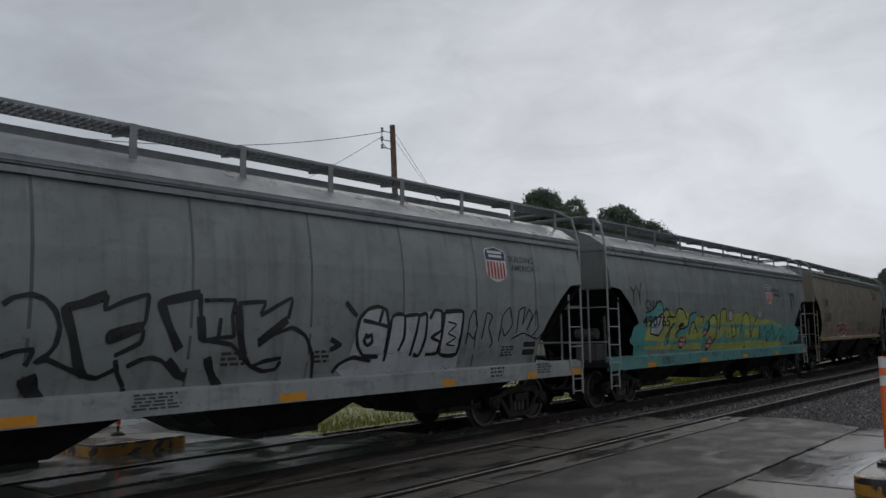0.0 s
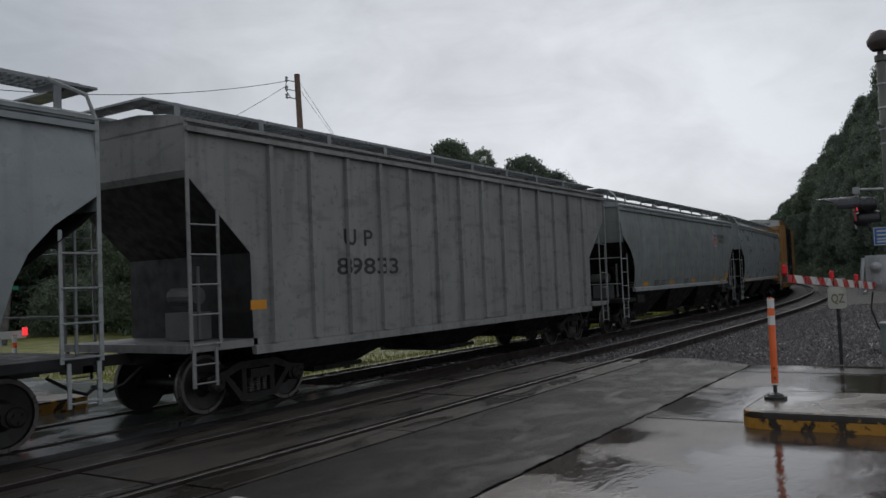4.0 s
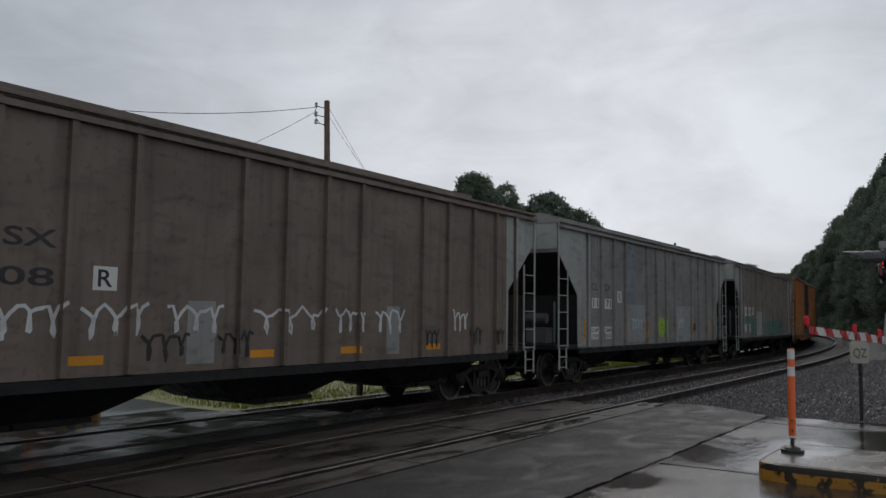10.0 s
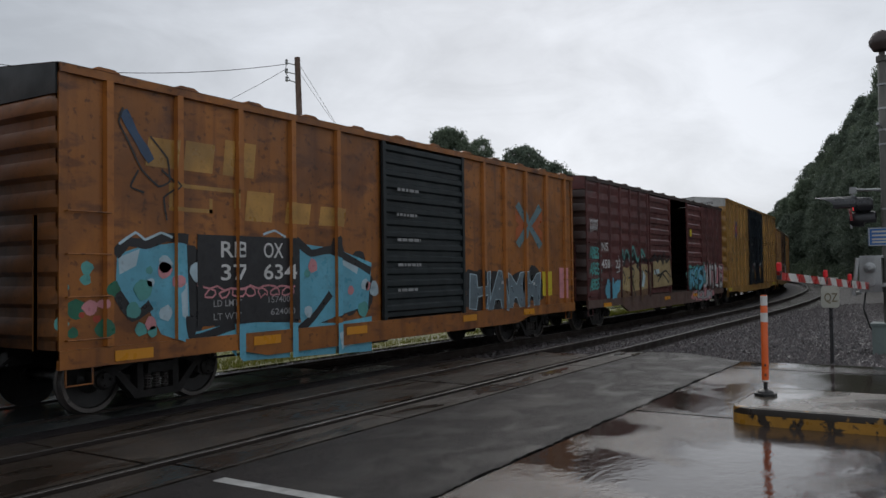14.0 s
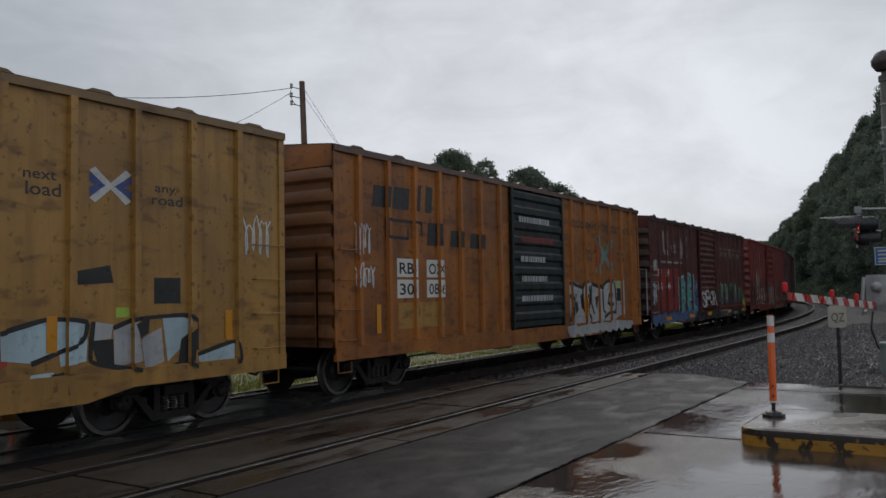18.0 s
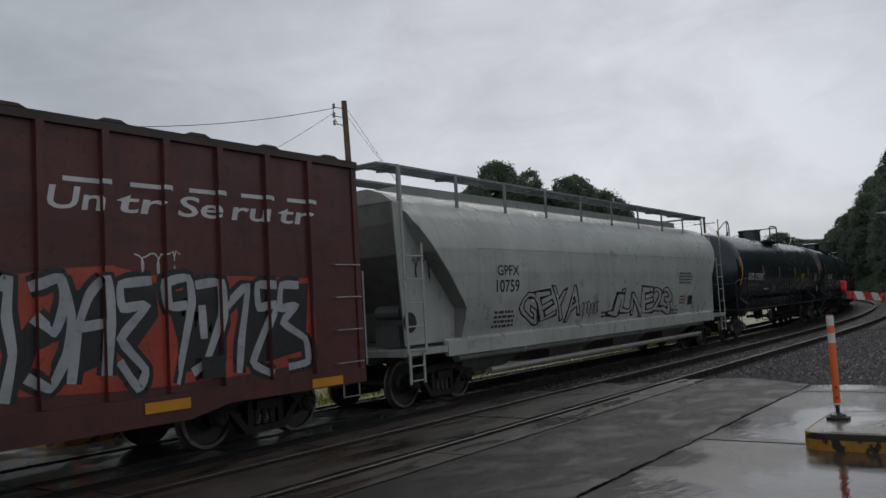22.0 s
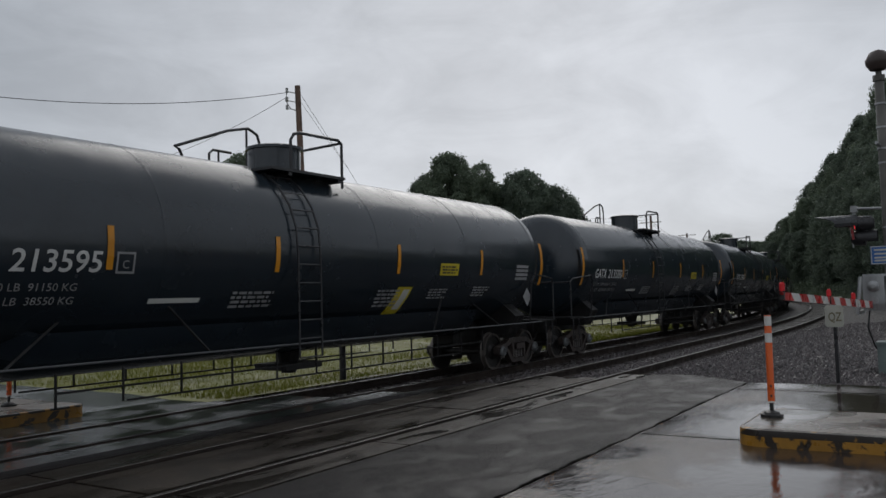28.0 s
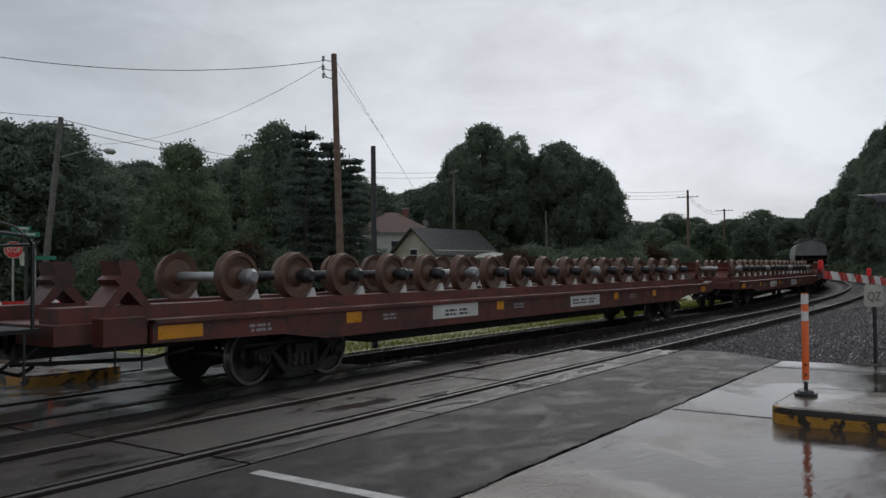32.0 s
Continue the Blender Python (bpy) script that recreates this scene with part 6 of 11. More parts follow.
    if deep_slope:
        for s in (-1, 1):
            part("end_rail", G().tube((s * (h - 0.06), -1.0, 1.05), (s * (h - 0.06), -1.0, 2.85), 0.025).tube((s * (h - 0.06), -1.54, 1.55), (s * (h - 0.06), 0.9, 1.55), 0.018).tube((s * (h - 0.06), -1.54, 2.4), (s * (h - 0.06), 0.9, 2.4), 0.018).tube((s * (h - 0.06), 0.9, 1.05), (s * (h - 0.06), 0.9, 2.85), 0.025), lm, car)
            part("corner_rail", G().path([(s * (h - 0.06), -1.54, z_hi), (s * (h - 0.10), -1.40, 4.45), (s * (h - 0.45), -1.09, 4.66)], 0.03), lm, car)
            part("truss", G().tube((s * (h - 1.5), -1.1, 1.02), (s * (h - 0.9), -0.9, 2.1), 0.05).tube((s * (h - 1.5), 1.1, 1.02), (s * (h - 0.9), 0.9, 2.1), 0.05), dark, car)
    part("brake_gear", G().box(-h + 0.6, -h + 1.0, -0.9, -0.3, 1.08, 1.5).lathe([(0.14, -0.3), (0.14, 0.3)], "y", (-h + 0.85, -0.5, 1.75), 12).tube((-h + 0.5, -1.2, 1.1), (-h + 0.5, -1.2, 2.2), 0.03), mat("dull_gear", (0.10, 0.102, 0.10), 0.55, streak=0.4), car)
    add_trucks(car, trucks or (-h + 1.8, h - 1.8), cap)
    add_couplers(car, h)
    sill_surf = Surface(ws + 0.03)
    for x, w in reflectors:
        quad(car, sill_surf, x - w / 2, zs0 + 0.02, x + w / 2, zs0 + 0.14, reflect_orange, 0.004, "reflector")
    return car, surf, sill_surf


def boxcar(label, centre, length, eave, paint, end_paint, roof_paint, posts, doors, floor=0.86, hw=1.52, sill=None, header=None, ladder_mat=None, bumps=True, ribs=(), panels=False, belly=0.5, cap=None, post_paint=None):
    """doors: rows of (from, to, kind, paint), kind one of ribbed, plug, plain, gap."""
    car = new_car("boxcar", label, "boxcar", centre)
    h = length / 2
    sill = sill or paint
    spans = sorted([(d[0], d[1]) for d in doors])
    for s in (-1, 1):
        x = -h
        for a, b in spans + [(h, h)]:
            if a - x > 0.05:
                if panels:
                    rows = []
                    bays = sorted([x] + [p for p in posts if x < p < a] + [a])
                    for p, q in zip(bays, bays[1:]):
                        g = G()
                        zz, n = [], 9
                        for k in range(n * 2 + 1):
                            z = floor + (eave - floor) * k / (n * 2)
                            zz.append((z, 0.0 if k % 2 == 0 else 0.028))
                        g.grid([[(p, s * hw, z), (p + 0.12, s * (hw + d), z), (q - 0.12, s * (hw + d), z), (q, s * hw, z)] for z, d in zz])
                        part("side_panel", g, paint, car)
                else:
                    part("side_panel", G().box(x, a, min(s * hw, s * (hw - 0.04)), max(s * hw, s * (hw - 0.04)), floor, eave), paint, car)
            x = b
    for p in posts:
        for s in (-1, 1):
            part("side_post", G().prism([(p - 0.065, s * hw), (p - 0.05, s * (hw + 0.07)), (p + 0.05, s * (hw + 0.07)), (p + 0.065, s * hw)], "z", floor + 0.01, eave - 0.1), post_paint or paint, car)
    for z in ribs:
        for s in (-1, 1):
            x = -h
            for a, b in spans + [(h, h)]:
                if a - x > 0.1:
                    part("side_rib", G().box(x + 0.02, a - 0.02, min(s * (hw - 0.01), s * (hw + 0.045)), max(s * (hw - 0.01), s * (hw + 0.045)), z - 0.04, z + 0.04), paint, car)
                x = b
    for s in (-1, 1):
        part("top_chord", G().box(-h, h, min(s * (hw - 0.06), s * (hw + 0.065)), max(s * (hw - 0.06), s * (hw + 0.065)), eave - 0.11, eave), roof_paint, car)
        pts = [(-h, floor), (-h, floor - 0.24), (-h + 2.9, floor - 0.24), (-h + 3.6, floor - 0.24 - belly * 0.28), (h - 3.6, floor - 0.24 - belly * 0.28), (h - 2.9, floor - 0.24), (h, floor - 0.24), (h, floor)]
        part("side_sill", G().prism(pts, "y", min(s * (hw - 0.02), s * (hw + 0.05)), max(s * (hw - 0.02), s * (hw + 0.05))), sill, car)
    # corrugated ends with a flat header
    for s in (-1, 1):
        zz = []
        z_top = eave - 0.38
        for k in range(8):
            a, b = floor + (z_top - floor) * k / 8, floor + (z_top - floor) * (k + 1) / 8
            zz += [(a, 0), (a + (b - a) * 0.3, 0.0), (a + (b - a) * 0.45, 0.07), (a + (b - a) * 0.8, 0.07), (b, 0)]
        part("end_panel", G().grid([[(s * (h + d * (0 if abs(y) > 1.4 else 1)), y, z) for y in (-hw, -1.38, 1.38, hw)] for z, d in zz]), end_paint, car, "corrugated steel end", 30)
        part("end_header", G().prism([(-hw, z_top), (hw, z_top), (hw, eave), (0, eave + 0.14), (-hw, eave)], "x", min(s * h, s * (h + 0.03)), max(s * h, s * (h + 0.03))), header or end_paint, car)
        for y in (-1, 1):
            part("corner_post", G().box(min(s * h, s * (h - 0.12)), max(s * h, s * (h - 0.12)), min(y * (hw - 0.02), y * (hw + 0.03)), max(y * (hw - 0.02), y * (hw + 0.03)), floor - 0.12, eave), paint, car)
    g = G().grid([[(x, -hw - 0.07, eave + 0.005), (x, -hw + 0.1, eave + 0.03), (x, 0, eave + 0.16), (x, hw - 0.1, eave + 0.03), (x, hw + 0.07, eave + 0.005)] for x in np.linspace(-h, h, 14)])
    if bumps:
        for k in range(12):
            x = -h + length * (k + 0.5) / 12
            for y in (-1, 1):
                g.prism([(x - 0.22, eave + 0.01), (x - 0.12, eave + 0.055), (x + 0.12, eave + 0.055), (x + 0.22, eave + 0.01)], "y", min(y * 0.2, y * (hw + 0.05)), max(y * 0.2, y * (hw + 0.05)))
    part("roof", g, roof_paint, car, "wet ribbed steel roof")
    steps = [(p - 0.065, p + 0.065, 0.071) for p in posts]
    for a, b, kind, dp in doors:
        if kind == "gap":
            part("door_track", G().box(a, b, -hw - 0.06, -hw, floor - 0.06, floor), sill, car)
            continue
        steps.append((a, b, 0.10 if kind != "plain" else 0.075))
        for s in (-1, 1):
            y = s * (hw + 0.03)
            if kind in ("ribbed", "plain"):
                n = 14 if kind == "ribbed" else 9
                zz = []
                for k in range(n):
                    z0, z1 = floor + 0.05 + (eave - 0.2 - floor) * k / n, floor + 0.05 + (eave - 0.2 - floor) * (k + 1) / n
                    zz += [(z0, 0.0), (z0 + (z1 - z0) * 0.35, 0.0), (z0 + (z1 - z0) * 0.5, 0.045), (z0 + (z1 - z0) * 0.85, 0.045)]
                zz.append((z1, 0.0))
                door = part("door", G().grid([[(a + 0.06, s * (hw + 0.03 + d), z), (b - 0.06, s * (hw + 0.03 + d), z)] for z, d in zz]), dp, car, "sliding door with pressed horizontal ribs", 30)
                for x0 in (a, b - 0.09):
                    part("door_stile", G().box(x0, x0 + 0.09, min(y, y + s * 0.06), max(y, y + s * 0.06), floor, eave - 0.12), dp, door)
            else:
                door = part("door", G().box(a + 0.02, b - 0.02, min(s * (hw - 0.02), s * (hw + 0.05)), max(s * (hw - 0.02), s * (hw + 0.05)), floor, eave - 0.12), dp, car, "dark plug door with lock rods")
                for z in np.linspace(floor + 0.05, eave - 0.2, 6):
                    part("door_rib", G().box(a + 0.05, b - 0.05, min(s * (hw + 0.05), s * (hw + 0.09)), max(s * (hw + 0.05), s * (hw + 0.09)), z - 0.035, z + 0.035), dp, door)
                for f in (0.66, 0.92):
                    x = a + (b - a) * f
                    part("lock_rod", G().tube((x, s * (hw + 0.12), floor), (x, s * (hw + 0.12), eave - 0.2), 0.025), dp, door)
                for x0 in (a, b - 0.07):
                    part("door_stile", G().box(x0, x0 + 0.07, min(y, y + s * 0.07), max(y, y + s * 0.07), floor, eave - 0.12), dp, door)
                part("latch", G().box((a + b) / 2 - 0.12, (a + b) / 2 + 0.12, min(s * (hw + 0.08), s * (hw + 0.15)), max(s * (hw + 0.08), s * (hw + 0.15)), 1.9, 2.05), galv, door)
    if any(d[2] == "gap" for d in doors):
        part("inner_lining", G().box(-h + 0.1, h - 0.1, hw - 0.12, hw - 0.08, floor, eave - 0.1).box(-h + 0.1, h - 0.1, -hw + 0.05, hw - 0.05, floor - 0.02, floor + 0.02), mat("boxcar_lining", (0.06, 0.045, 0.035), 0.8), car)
    lm = ladder_mat or paint
    for s in (-1, 1):
        for y in (-1, 1):
            for k, z in enumerate(np.linspace(floor + 0.12, floor + 1.75, 4)):
                x = s * (h - 0.08)
                part("grab_iron", G().path([(x, y * hw, z), (x, y * (hw + 0.09), z), (x - s * 0.62, y * (hw + 0.09), z), (x - s * 0.62, y * hw, z)], 0.012, 5), lm, car)
            part("sill_step", G().path([(s * (h - 0.12), y * (hw - 0.02), floor - 0.1), (s * (h - 0.12), y * (hw - 0.02), floor - 0.46), (s * (h - 0.5), y * (hw - 0.02), floor - 0.46), (s * (h - 0.5), y * (hw - 0.02), floor - 0.1)], 0.016, 5), lm, car)
        ladder(car, s * (h + 0.1), 0.0, floor, floor + 1.7, lm, -1.2, 0.4)
    part("underframe", G().box(-h + 0.1, h - 0.1, -0.25, 0.25, 0.6, floor).box(-h + 3, h - 3, -1.3, 1.3, floor - 0.12, floor), under_black, car)
    part("brake_cylinder", G().lathe([(0.15, -0.35), (0.15, 0.35)], "x", (1.2, -0.8, 0.52), 12), under_black, car)
    part("brake_reservoir", G().box(-1.2, -0.5, -1.1, -0.5, 0.38, 0.62), under_black, car)
    part("train_line", G().tube((-h + 2.6, -1.3, 0.52), (h - 2.6, -1.3, 0.50), 0.02, 5), under_black, car)
    inset = 1.85 if length < 17.5 else 2.3
    add_trucks(car, (-h + inset, h - inset), cap)
    add_couplers(car, h)
    return car, Surface(hw + (0.03 if panels else 0.0), steps)


def end_writing(car, half, body, y, z, size, material):
    """Writing on the leading end of a car."""
    v, f = glyphs(body, 0.01)
    k = size / 0.7
    wide = max(p[0] for p in v) * k
    part("end_lettering", G().add([(-half - 0.036, y - (p[0] * k - wide / 2) * -1 * -1, z + p[1] * k) for p in v], f), material, car)


X_RED, X_BLUE = spray("emblem_red", (0.48, 0.06, 0.06)), spray("emblem_blue", (0.05, 0.08, 0.26))


def cross_emblem(car, surf, x0, z0, x1, z1, first, second):
    """Two double-striped arrowheads that meet point to point."""
    w, h = x1 - x0, z1 - z0
    arms = ((first, 0.005, ((0.0, 0.88), (0.13, 1.0), (0.58, 0.5), (0.36, 0.5))), (first, 0.005, ((0.0, 0.12), (0.36, 0.5), (0.58, 0.5), (0.13, 0.0))),
            (second, 0.006, ((0.0, 0.58), (0.0, 0.84), (0.37, 0.5), (0.13, 0.5))), (second, 0.006, ((0.0, 0.42), (0.13, 0.5), (0.37, 0.5), (0.0, 0.16))),
            (first, 0.007, ((0.50, 0.59), (0.86, 1.0), (1.0, 0.88), (0.60, 0.49))), (first, 0.007, ((0.50, 0.41), (0.60, 0.51), (1.0, 0.12), (0.86, 0.0))),
            (second, 0.008, ((0.585, 0.5), (1.0, 0.84), (1.0, 0.62), (0.82, 0.5))), (second, 0.008, ((0.585, 0.5), (0.82, 0.5), (1.0, 0.38), (1.0, 0.16))))
    for col, lift, pts in arms:
        part("emblem_arm", surf.lay([(x0 + a * w, z0 + b * h) for a, b in pts], [(0, 1, 2, 3)], lift), col, car, "faded two-coloured arrow emblem")


def block_word(car, surf, spans, z0, z1, material, skew=0.0):
    """A brand word as plain upright blocks."""
    for a, b, lo, hi in spans:
        quad(car, surf, a, z0 + (z1 - z0) * lo, b, z0 + (z1 - z0) * hi, material, 0.004, "emblem_block", "", skew)


def tank(label, centre, length, paint, number, ladder_x=-1.3, radius=1.58, axis_z=2.66, mark="blocks", stripe_x=None, dome=0.5, stripes=()):
    car = new_car("tank_car", label, "tank car", centre)
    h = length / 2
    prof = [(0.02, -h), (radius * 0.45, -h + 0.07), (radius * 0.72, -h + 0.2), (radius * 0.9, -h + 0.42), (radius * 0.98, -h + 0.68), (radius, -h + 0.95)]
    prof = prof + [(r, -x) for r, x in prof[::-1]]
    part("tank", G().lathe(prof, "x", (0, 0, axis_z), 56), paint, car, "glossy wet cylindrical tank", 40)
    for x in (-h + 0.97, -h * 0.45, h * 0.12, h * 0.5, h - 0.97):
        part("tank_seam", G().lathe([(radius + 0.003, x - 0.02), (radius + 0.006, x), (radius + 0.003, x + 0.02)], "x", (0, 0, axis_z), 56), paint, car, "", 40)
    zb = axis_z - radius - 0.24
    prof = [(-1.12, zb + 0.62), (-0.95, zb + 0.25), (-0.7, zb + 0.08), (-0.4, zb), (0.4, zb), (0.7, zb + 0.08), (0.95, zb + 0.25), (1.12, zb + 0.62)]
    part("belly_jacket", G().grid([[(x, y * k, z + (1 - k) * 0.9) for y, z in prof] for x, k in ((-h + 2.3, 0.7), (-h + 3.2, 1.0), (h - 3.2, 1.0), (h - 2.3, 0.7))]), paint, car, "lowered jacket along the tank's belly", 40)
    surf = Surface(curve=lambda z: math.sqrt(max(radius ** 2 - (z - axis_z) ** 2, 0.05)) + 0.008)
    top = axis_z + radius
    d = part("manway_dome", G().lathe([(dome, top - 0.25), (dome, top + 0.40), (dome + 0.04, top + 0.41), (dome + 0.04, top + 0.46), (dome * 0.9, top + 0.49), (0.05, top + 0.52)], "z", (-0.1, 0, 0), 28), paint, car, "round valve housing on top", 40)
    part("platform", G().box(-1.4, 0.55, -1.2, -0.72, top - 0.2, top - 0.15), black_steel, car, "grating platform beside the dome")
    part("platform", G().box(-1.4, 0.7, 0.72, 1.2, top - 0.2, top - 0.15), black_steel, car, "grating platform beside the dome")
    for x in (-0.95, 0.4):
        part("platform_beam", G().box(x, x + 0.1, -1.15, 1.15, top - 0.26, top - 0.2), black_steel, car)
    part("handrail", G().path([(-1.32, 1.15, top - 0.3), (-1.32, 1.15, top + 0.28), (-1.4, 1.15, top + 0.42), (-1.5, 1.15, top + 0.46), (-0.2, 1.15, top + 0.95), (0.35, 1.15, top + 1.08), (0.6, 1.15, top + 0.98), (0.68, 1.15, top + 0.75), (0.68, 1.15, top - 0.15)], 0.03), black_steel, car, "bent pipe handrail")
    part("handrail", G().tube((0.30, 1.15, top - 0.15), (0.30, 1.15, top + 1.06), 0.026), black_steel, car)
    part("handrail", G().path([(-0.85, -1.12, top - 0.2), (-0.85, -1.12, top + 0.38), (-0.76, -1.12, top + 0.5), (-0.6, -1.12, top + 0.54), (0.45, -1.12, top + 0.56), (0.55, -1.12, top + 0.5), (0.55, -1.12, top - 0.35)], 0.03).tube((0.55, -1.12, top + 0.52), (0.62, 0.2, top + 0.5), 0.026), black_steel, car, "bent pipe handrail")
    part("handrail", G().path([(-0.95, 0.85, top - 0.1), (-0.95, 0.85, top + 0.36), (-0.85, 0.85, top + 0.44), (-0.4, 0.85, top + 0.44)], 0.026).tube((-0.72, 0.85, top - 0.1), (-0.72, 0.85, top + 0.44), 0.022), black_steel, car)
    # ladders over the curve
    for s in (-1, 1):
        g = G()
        for dx in (ladder_x, ladder_x + 0.56):
            pts = []
            for k in range(9):
                z = top - 0.2 - (top - 0.2 - 0.85) * (k / 8) ** 1.15
                pts.append((dx, s * (math.sqrt(max(radius ** 2 - (z - axis_z) ** 2, 0.3)) if z > axis_z else radius) + s * 0.09, z))
            g.path(pts, 0.02, 5)
        lad = part("ladder", g, black_steel, car)
        for k in range(11):
            z = top - 0.3 - 0.31 * k
            y = s * ((math.sqrt(max(radius ** 2 - (z - axis_z) ** 2, 0.3)) if z > axis_z else radius) + 0.09)
            part("rung", G().tube((ladder_x, y, z), (ladder_x + 0.56, y, z), 0.014, 5), black_steel, lad)
    # cradle, stub sills, running rail
    for s in (-1, 1):
        part("stub_sill", G().box(min(s * (h - 3.0), s * (h + 0.35)), max(s * (h - 3.0), s * (h + 0.35)), -0.3, 0.3, 0.62, 1.12), under_black, car)
        part("cradle", G().prism([(-1.45, 1.25), (-1.2, 0.8), (1.2, 0.8), (1.45, 1.25), (1.1, 1.55), (-1.1, 1.55)], "x", s * (h - 1.6) - 0.25, s * (h - 1.6) + 0.25), under_black, car)
        part("end_platform", G().box(min(s * (h - 0.6), s * (h + 0.4)), max(s * (h - 0.6), s * (h + 0.4)), -1.5, 1.5, 1.05, 1.1), under_black, car)
        part("end_handrail", G().path([(s * (h + 0.3), -1.5, 1.1), (s * (h + 0.3), -1.5, 2.1), (s * (h + 0.2), -1.52, 2.2), (s * (h - 1.0), -1.6, 2.3), (s * (h - 1.15), -1.58, 2.1), (s * (h - 1.15), -1.5, 1.1)], 0.022).path([(s * (h + 0.3), -1.5, 2.1), (s * (h + 0.3), 1.5, 2.1)], 0.02), black_steel, car)
        part("end_step", G().path([(s * (h + 0.2), -1.5, 1.05), (s * (h + 0.2), -1.5, 0.45), (s * (h - 0.2), -1.5, 0.45), (s * (h - 0.2), -1.5, 1.05)], 0.018), black_steel, car)
        y = s * 1.52
        part("side_rail", G().tube((-h + 0.5, y, 1.06), (h - 0.5, y, 1.06), 0.018, 5), mat("dull_pipe", (0.07, 0.072, 0.075), 0.5), car, "thin running rail along the tank's foot")
        g = G()
        for k in range(12):
            x = -h * 0.62 + h * 1.24 * k / 11
            g.tube((x, y * 0.86, 0.95), (x, y * 0.86, 0.50), 0.018, 4)
        g.tube((-h * 0.62, y * 0.86, 0.70), (h * 0.62, y * 0.86, 0.70), 0.02, 4).tube((-h * 0.5, y * 0.86, 0.50), (h * 0.5, y * 0.86, 0.50), 0.02, 4)
        part("pipe_run", g, under_black, car)
    part("bottom_outlet", G().lathe([(0.3, 1.1), (0.22, 0.75), (0.14, 0.42)], "z", (0.2, 0, 0), 14).box(-0.3, 0.7, -0.4, 0.4, 0.5, 0.62), under_black, car)
    for s in (-1, 1):
        part("brace", G().tube((s * (h - 2.6), -1.4, 1.06), (s * (h - 3.6), -1.1, 1.7), 0.02, 5), under_black, car)
        part("brace", G().tube((s * h * 0.35, -1.48, 1.06), (s * h * 0.42, -1.3, 1.75), 0.02, 5), under_black, car)
    sx = stripe_x or h - 0.52
    stripes = stripes or [(-sx, 0.07, 2.02, 3.12), (sx, 0.07, 2.02, 3.12)] + [(x, 0.05, 2.26, 2.84) for x in (-4.79, -1.68, 1.72, 5.01)]
    for x, w, lo, hi in stripes:
        quad(car, surf, x - w, lo, x + w, hi, reflect_orange, 0.005, "reflector")
    if mark == "blocks":
        write(car, surf, "GATX", -7.2, 2.23, 0.27, white_ink, -6.27, 0.016, 0.1)
        write(car, surf, number, -6.13, 2.23, 0.27, white_ink, -4.9, 0.012, 0.1)
        part("plate_box", surf.lay([(-4.69, 2.21), (-4.40, 2.21), (-4.40, 2.5), (-4.69, 2.5), (-4.66, 2.24), (-4.43, 2.24), (-4.43, 2.47), (-4.66, 2.47)], [(0, 1, 5, 4), (1, 2, 6, 5), (2, 3, 7, 6), (3, 0, 4, 7)], 0.005), grey_ink, car)
        write(car, surf, "C", -4.59, 2.28, 0.11, grey_ink)
        write(car, surf, "LD LMT 200900 LB  91150 KG", -7.2, 1.99, 0.095, grey_ink, -5.2)
        write(car, surf, "LT  WT   85000 LB  38550 KG", -7.2, 1.82, 0.095, grey_ink, -5.2)
    else:
        write(car, surf, mark, -5.99, 2.03, 0.27, white_ink, -5.06, 0.014)
        write(car, surf, number, -4.96, 2.03, 0.27, white_ink, -4.05, 0.014)
        bars(car, surf, -6.1, 1.68, -4.55, 1.93, 2, grey_ink)
    quad(car, surf, -4.05, 1.80, -3.14, 1.87, plate_white, 0.005, "blank_plate")
    bars(car, surf, -2.55, 1.70, -1.55, 1.98, 4, grey_ink, 2)
    bars(car, surf, 1.2, 1.62, 2.1, 1.98, 5, grey_ink, 3)
    bars(car, surf, 3.0, 1.75, 3.75, 1.98, 4, grey_ink, 4)
    bars(car, surf, 4.8, 1.78, 5.6, 2.02, 4, grey_ink, 5)
    p = quad(car, surf, 3.25, 2.24, 4.0, 2.5, yellow_ink, 0.005, "yellow_placard")
    bars(car, surf, 3.3, 2.28, 3.95, 2.47, 3, dark_ink, 6, 0.007)
    for k in range(4):
        quad(car, surf, 6.75, 2.15 + 0.1 * k, 7.4, 2.22 + 0.1 * k, grey_ink, 0.005, "table_bar")
    part("placard", G().add([(sx - 0.75, -1.50, 1.48), (sx - 0.52, -1.50, 1.72), (sx - 0.75, -1.50, 1.96), (sx - 0.98, -1.50, 1.72)], [(0, 1, 2, 3)]), grey_ink, car, "diamond placard on the end bracket")
    add_trucks(car, (-h + 1.02, h - 1.02) if length > 16.5 else (-h + 2.0, h - 2.0), cap_worn, TANK_TRUCK)
    add_couplers(car, h + 0.25)
    return car, surf


# ---- paints of the train ----
def car_paint(name, col, rough=0.42, streak=0.45, grime=0.2, dirt=(0.04, 0.034, 0.03), var=0.16, spec=0.5, chips=0.3):
    return mat(name, col, rough, 0.0, var, 0.8, streak, dirt, grime, 0.12, 30.0, 0.1, spec, 0.2, chips=chips)


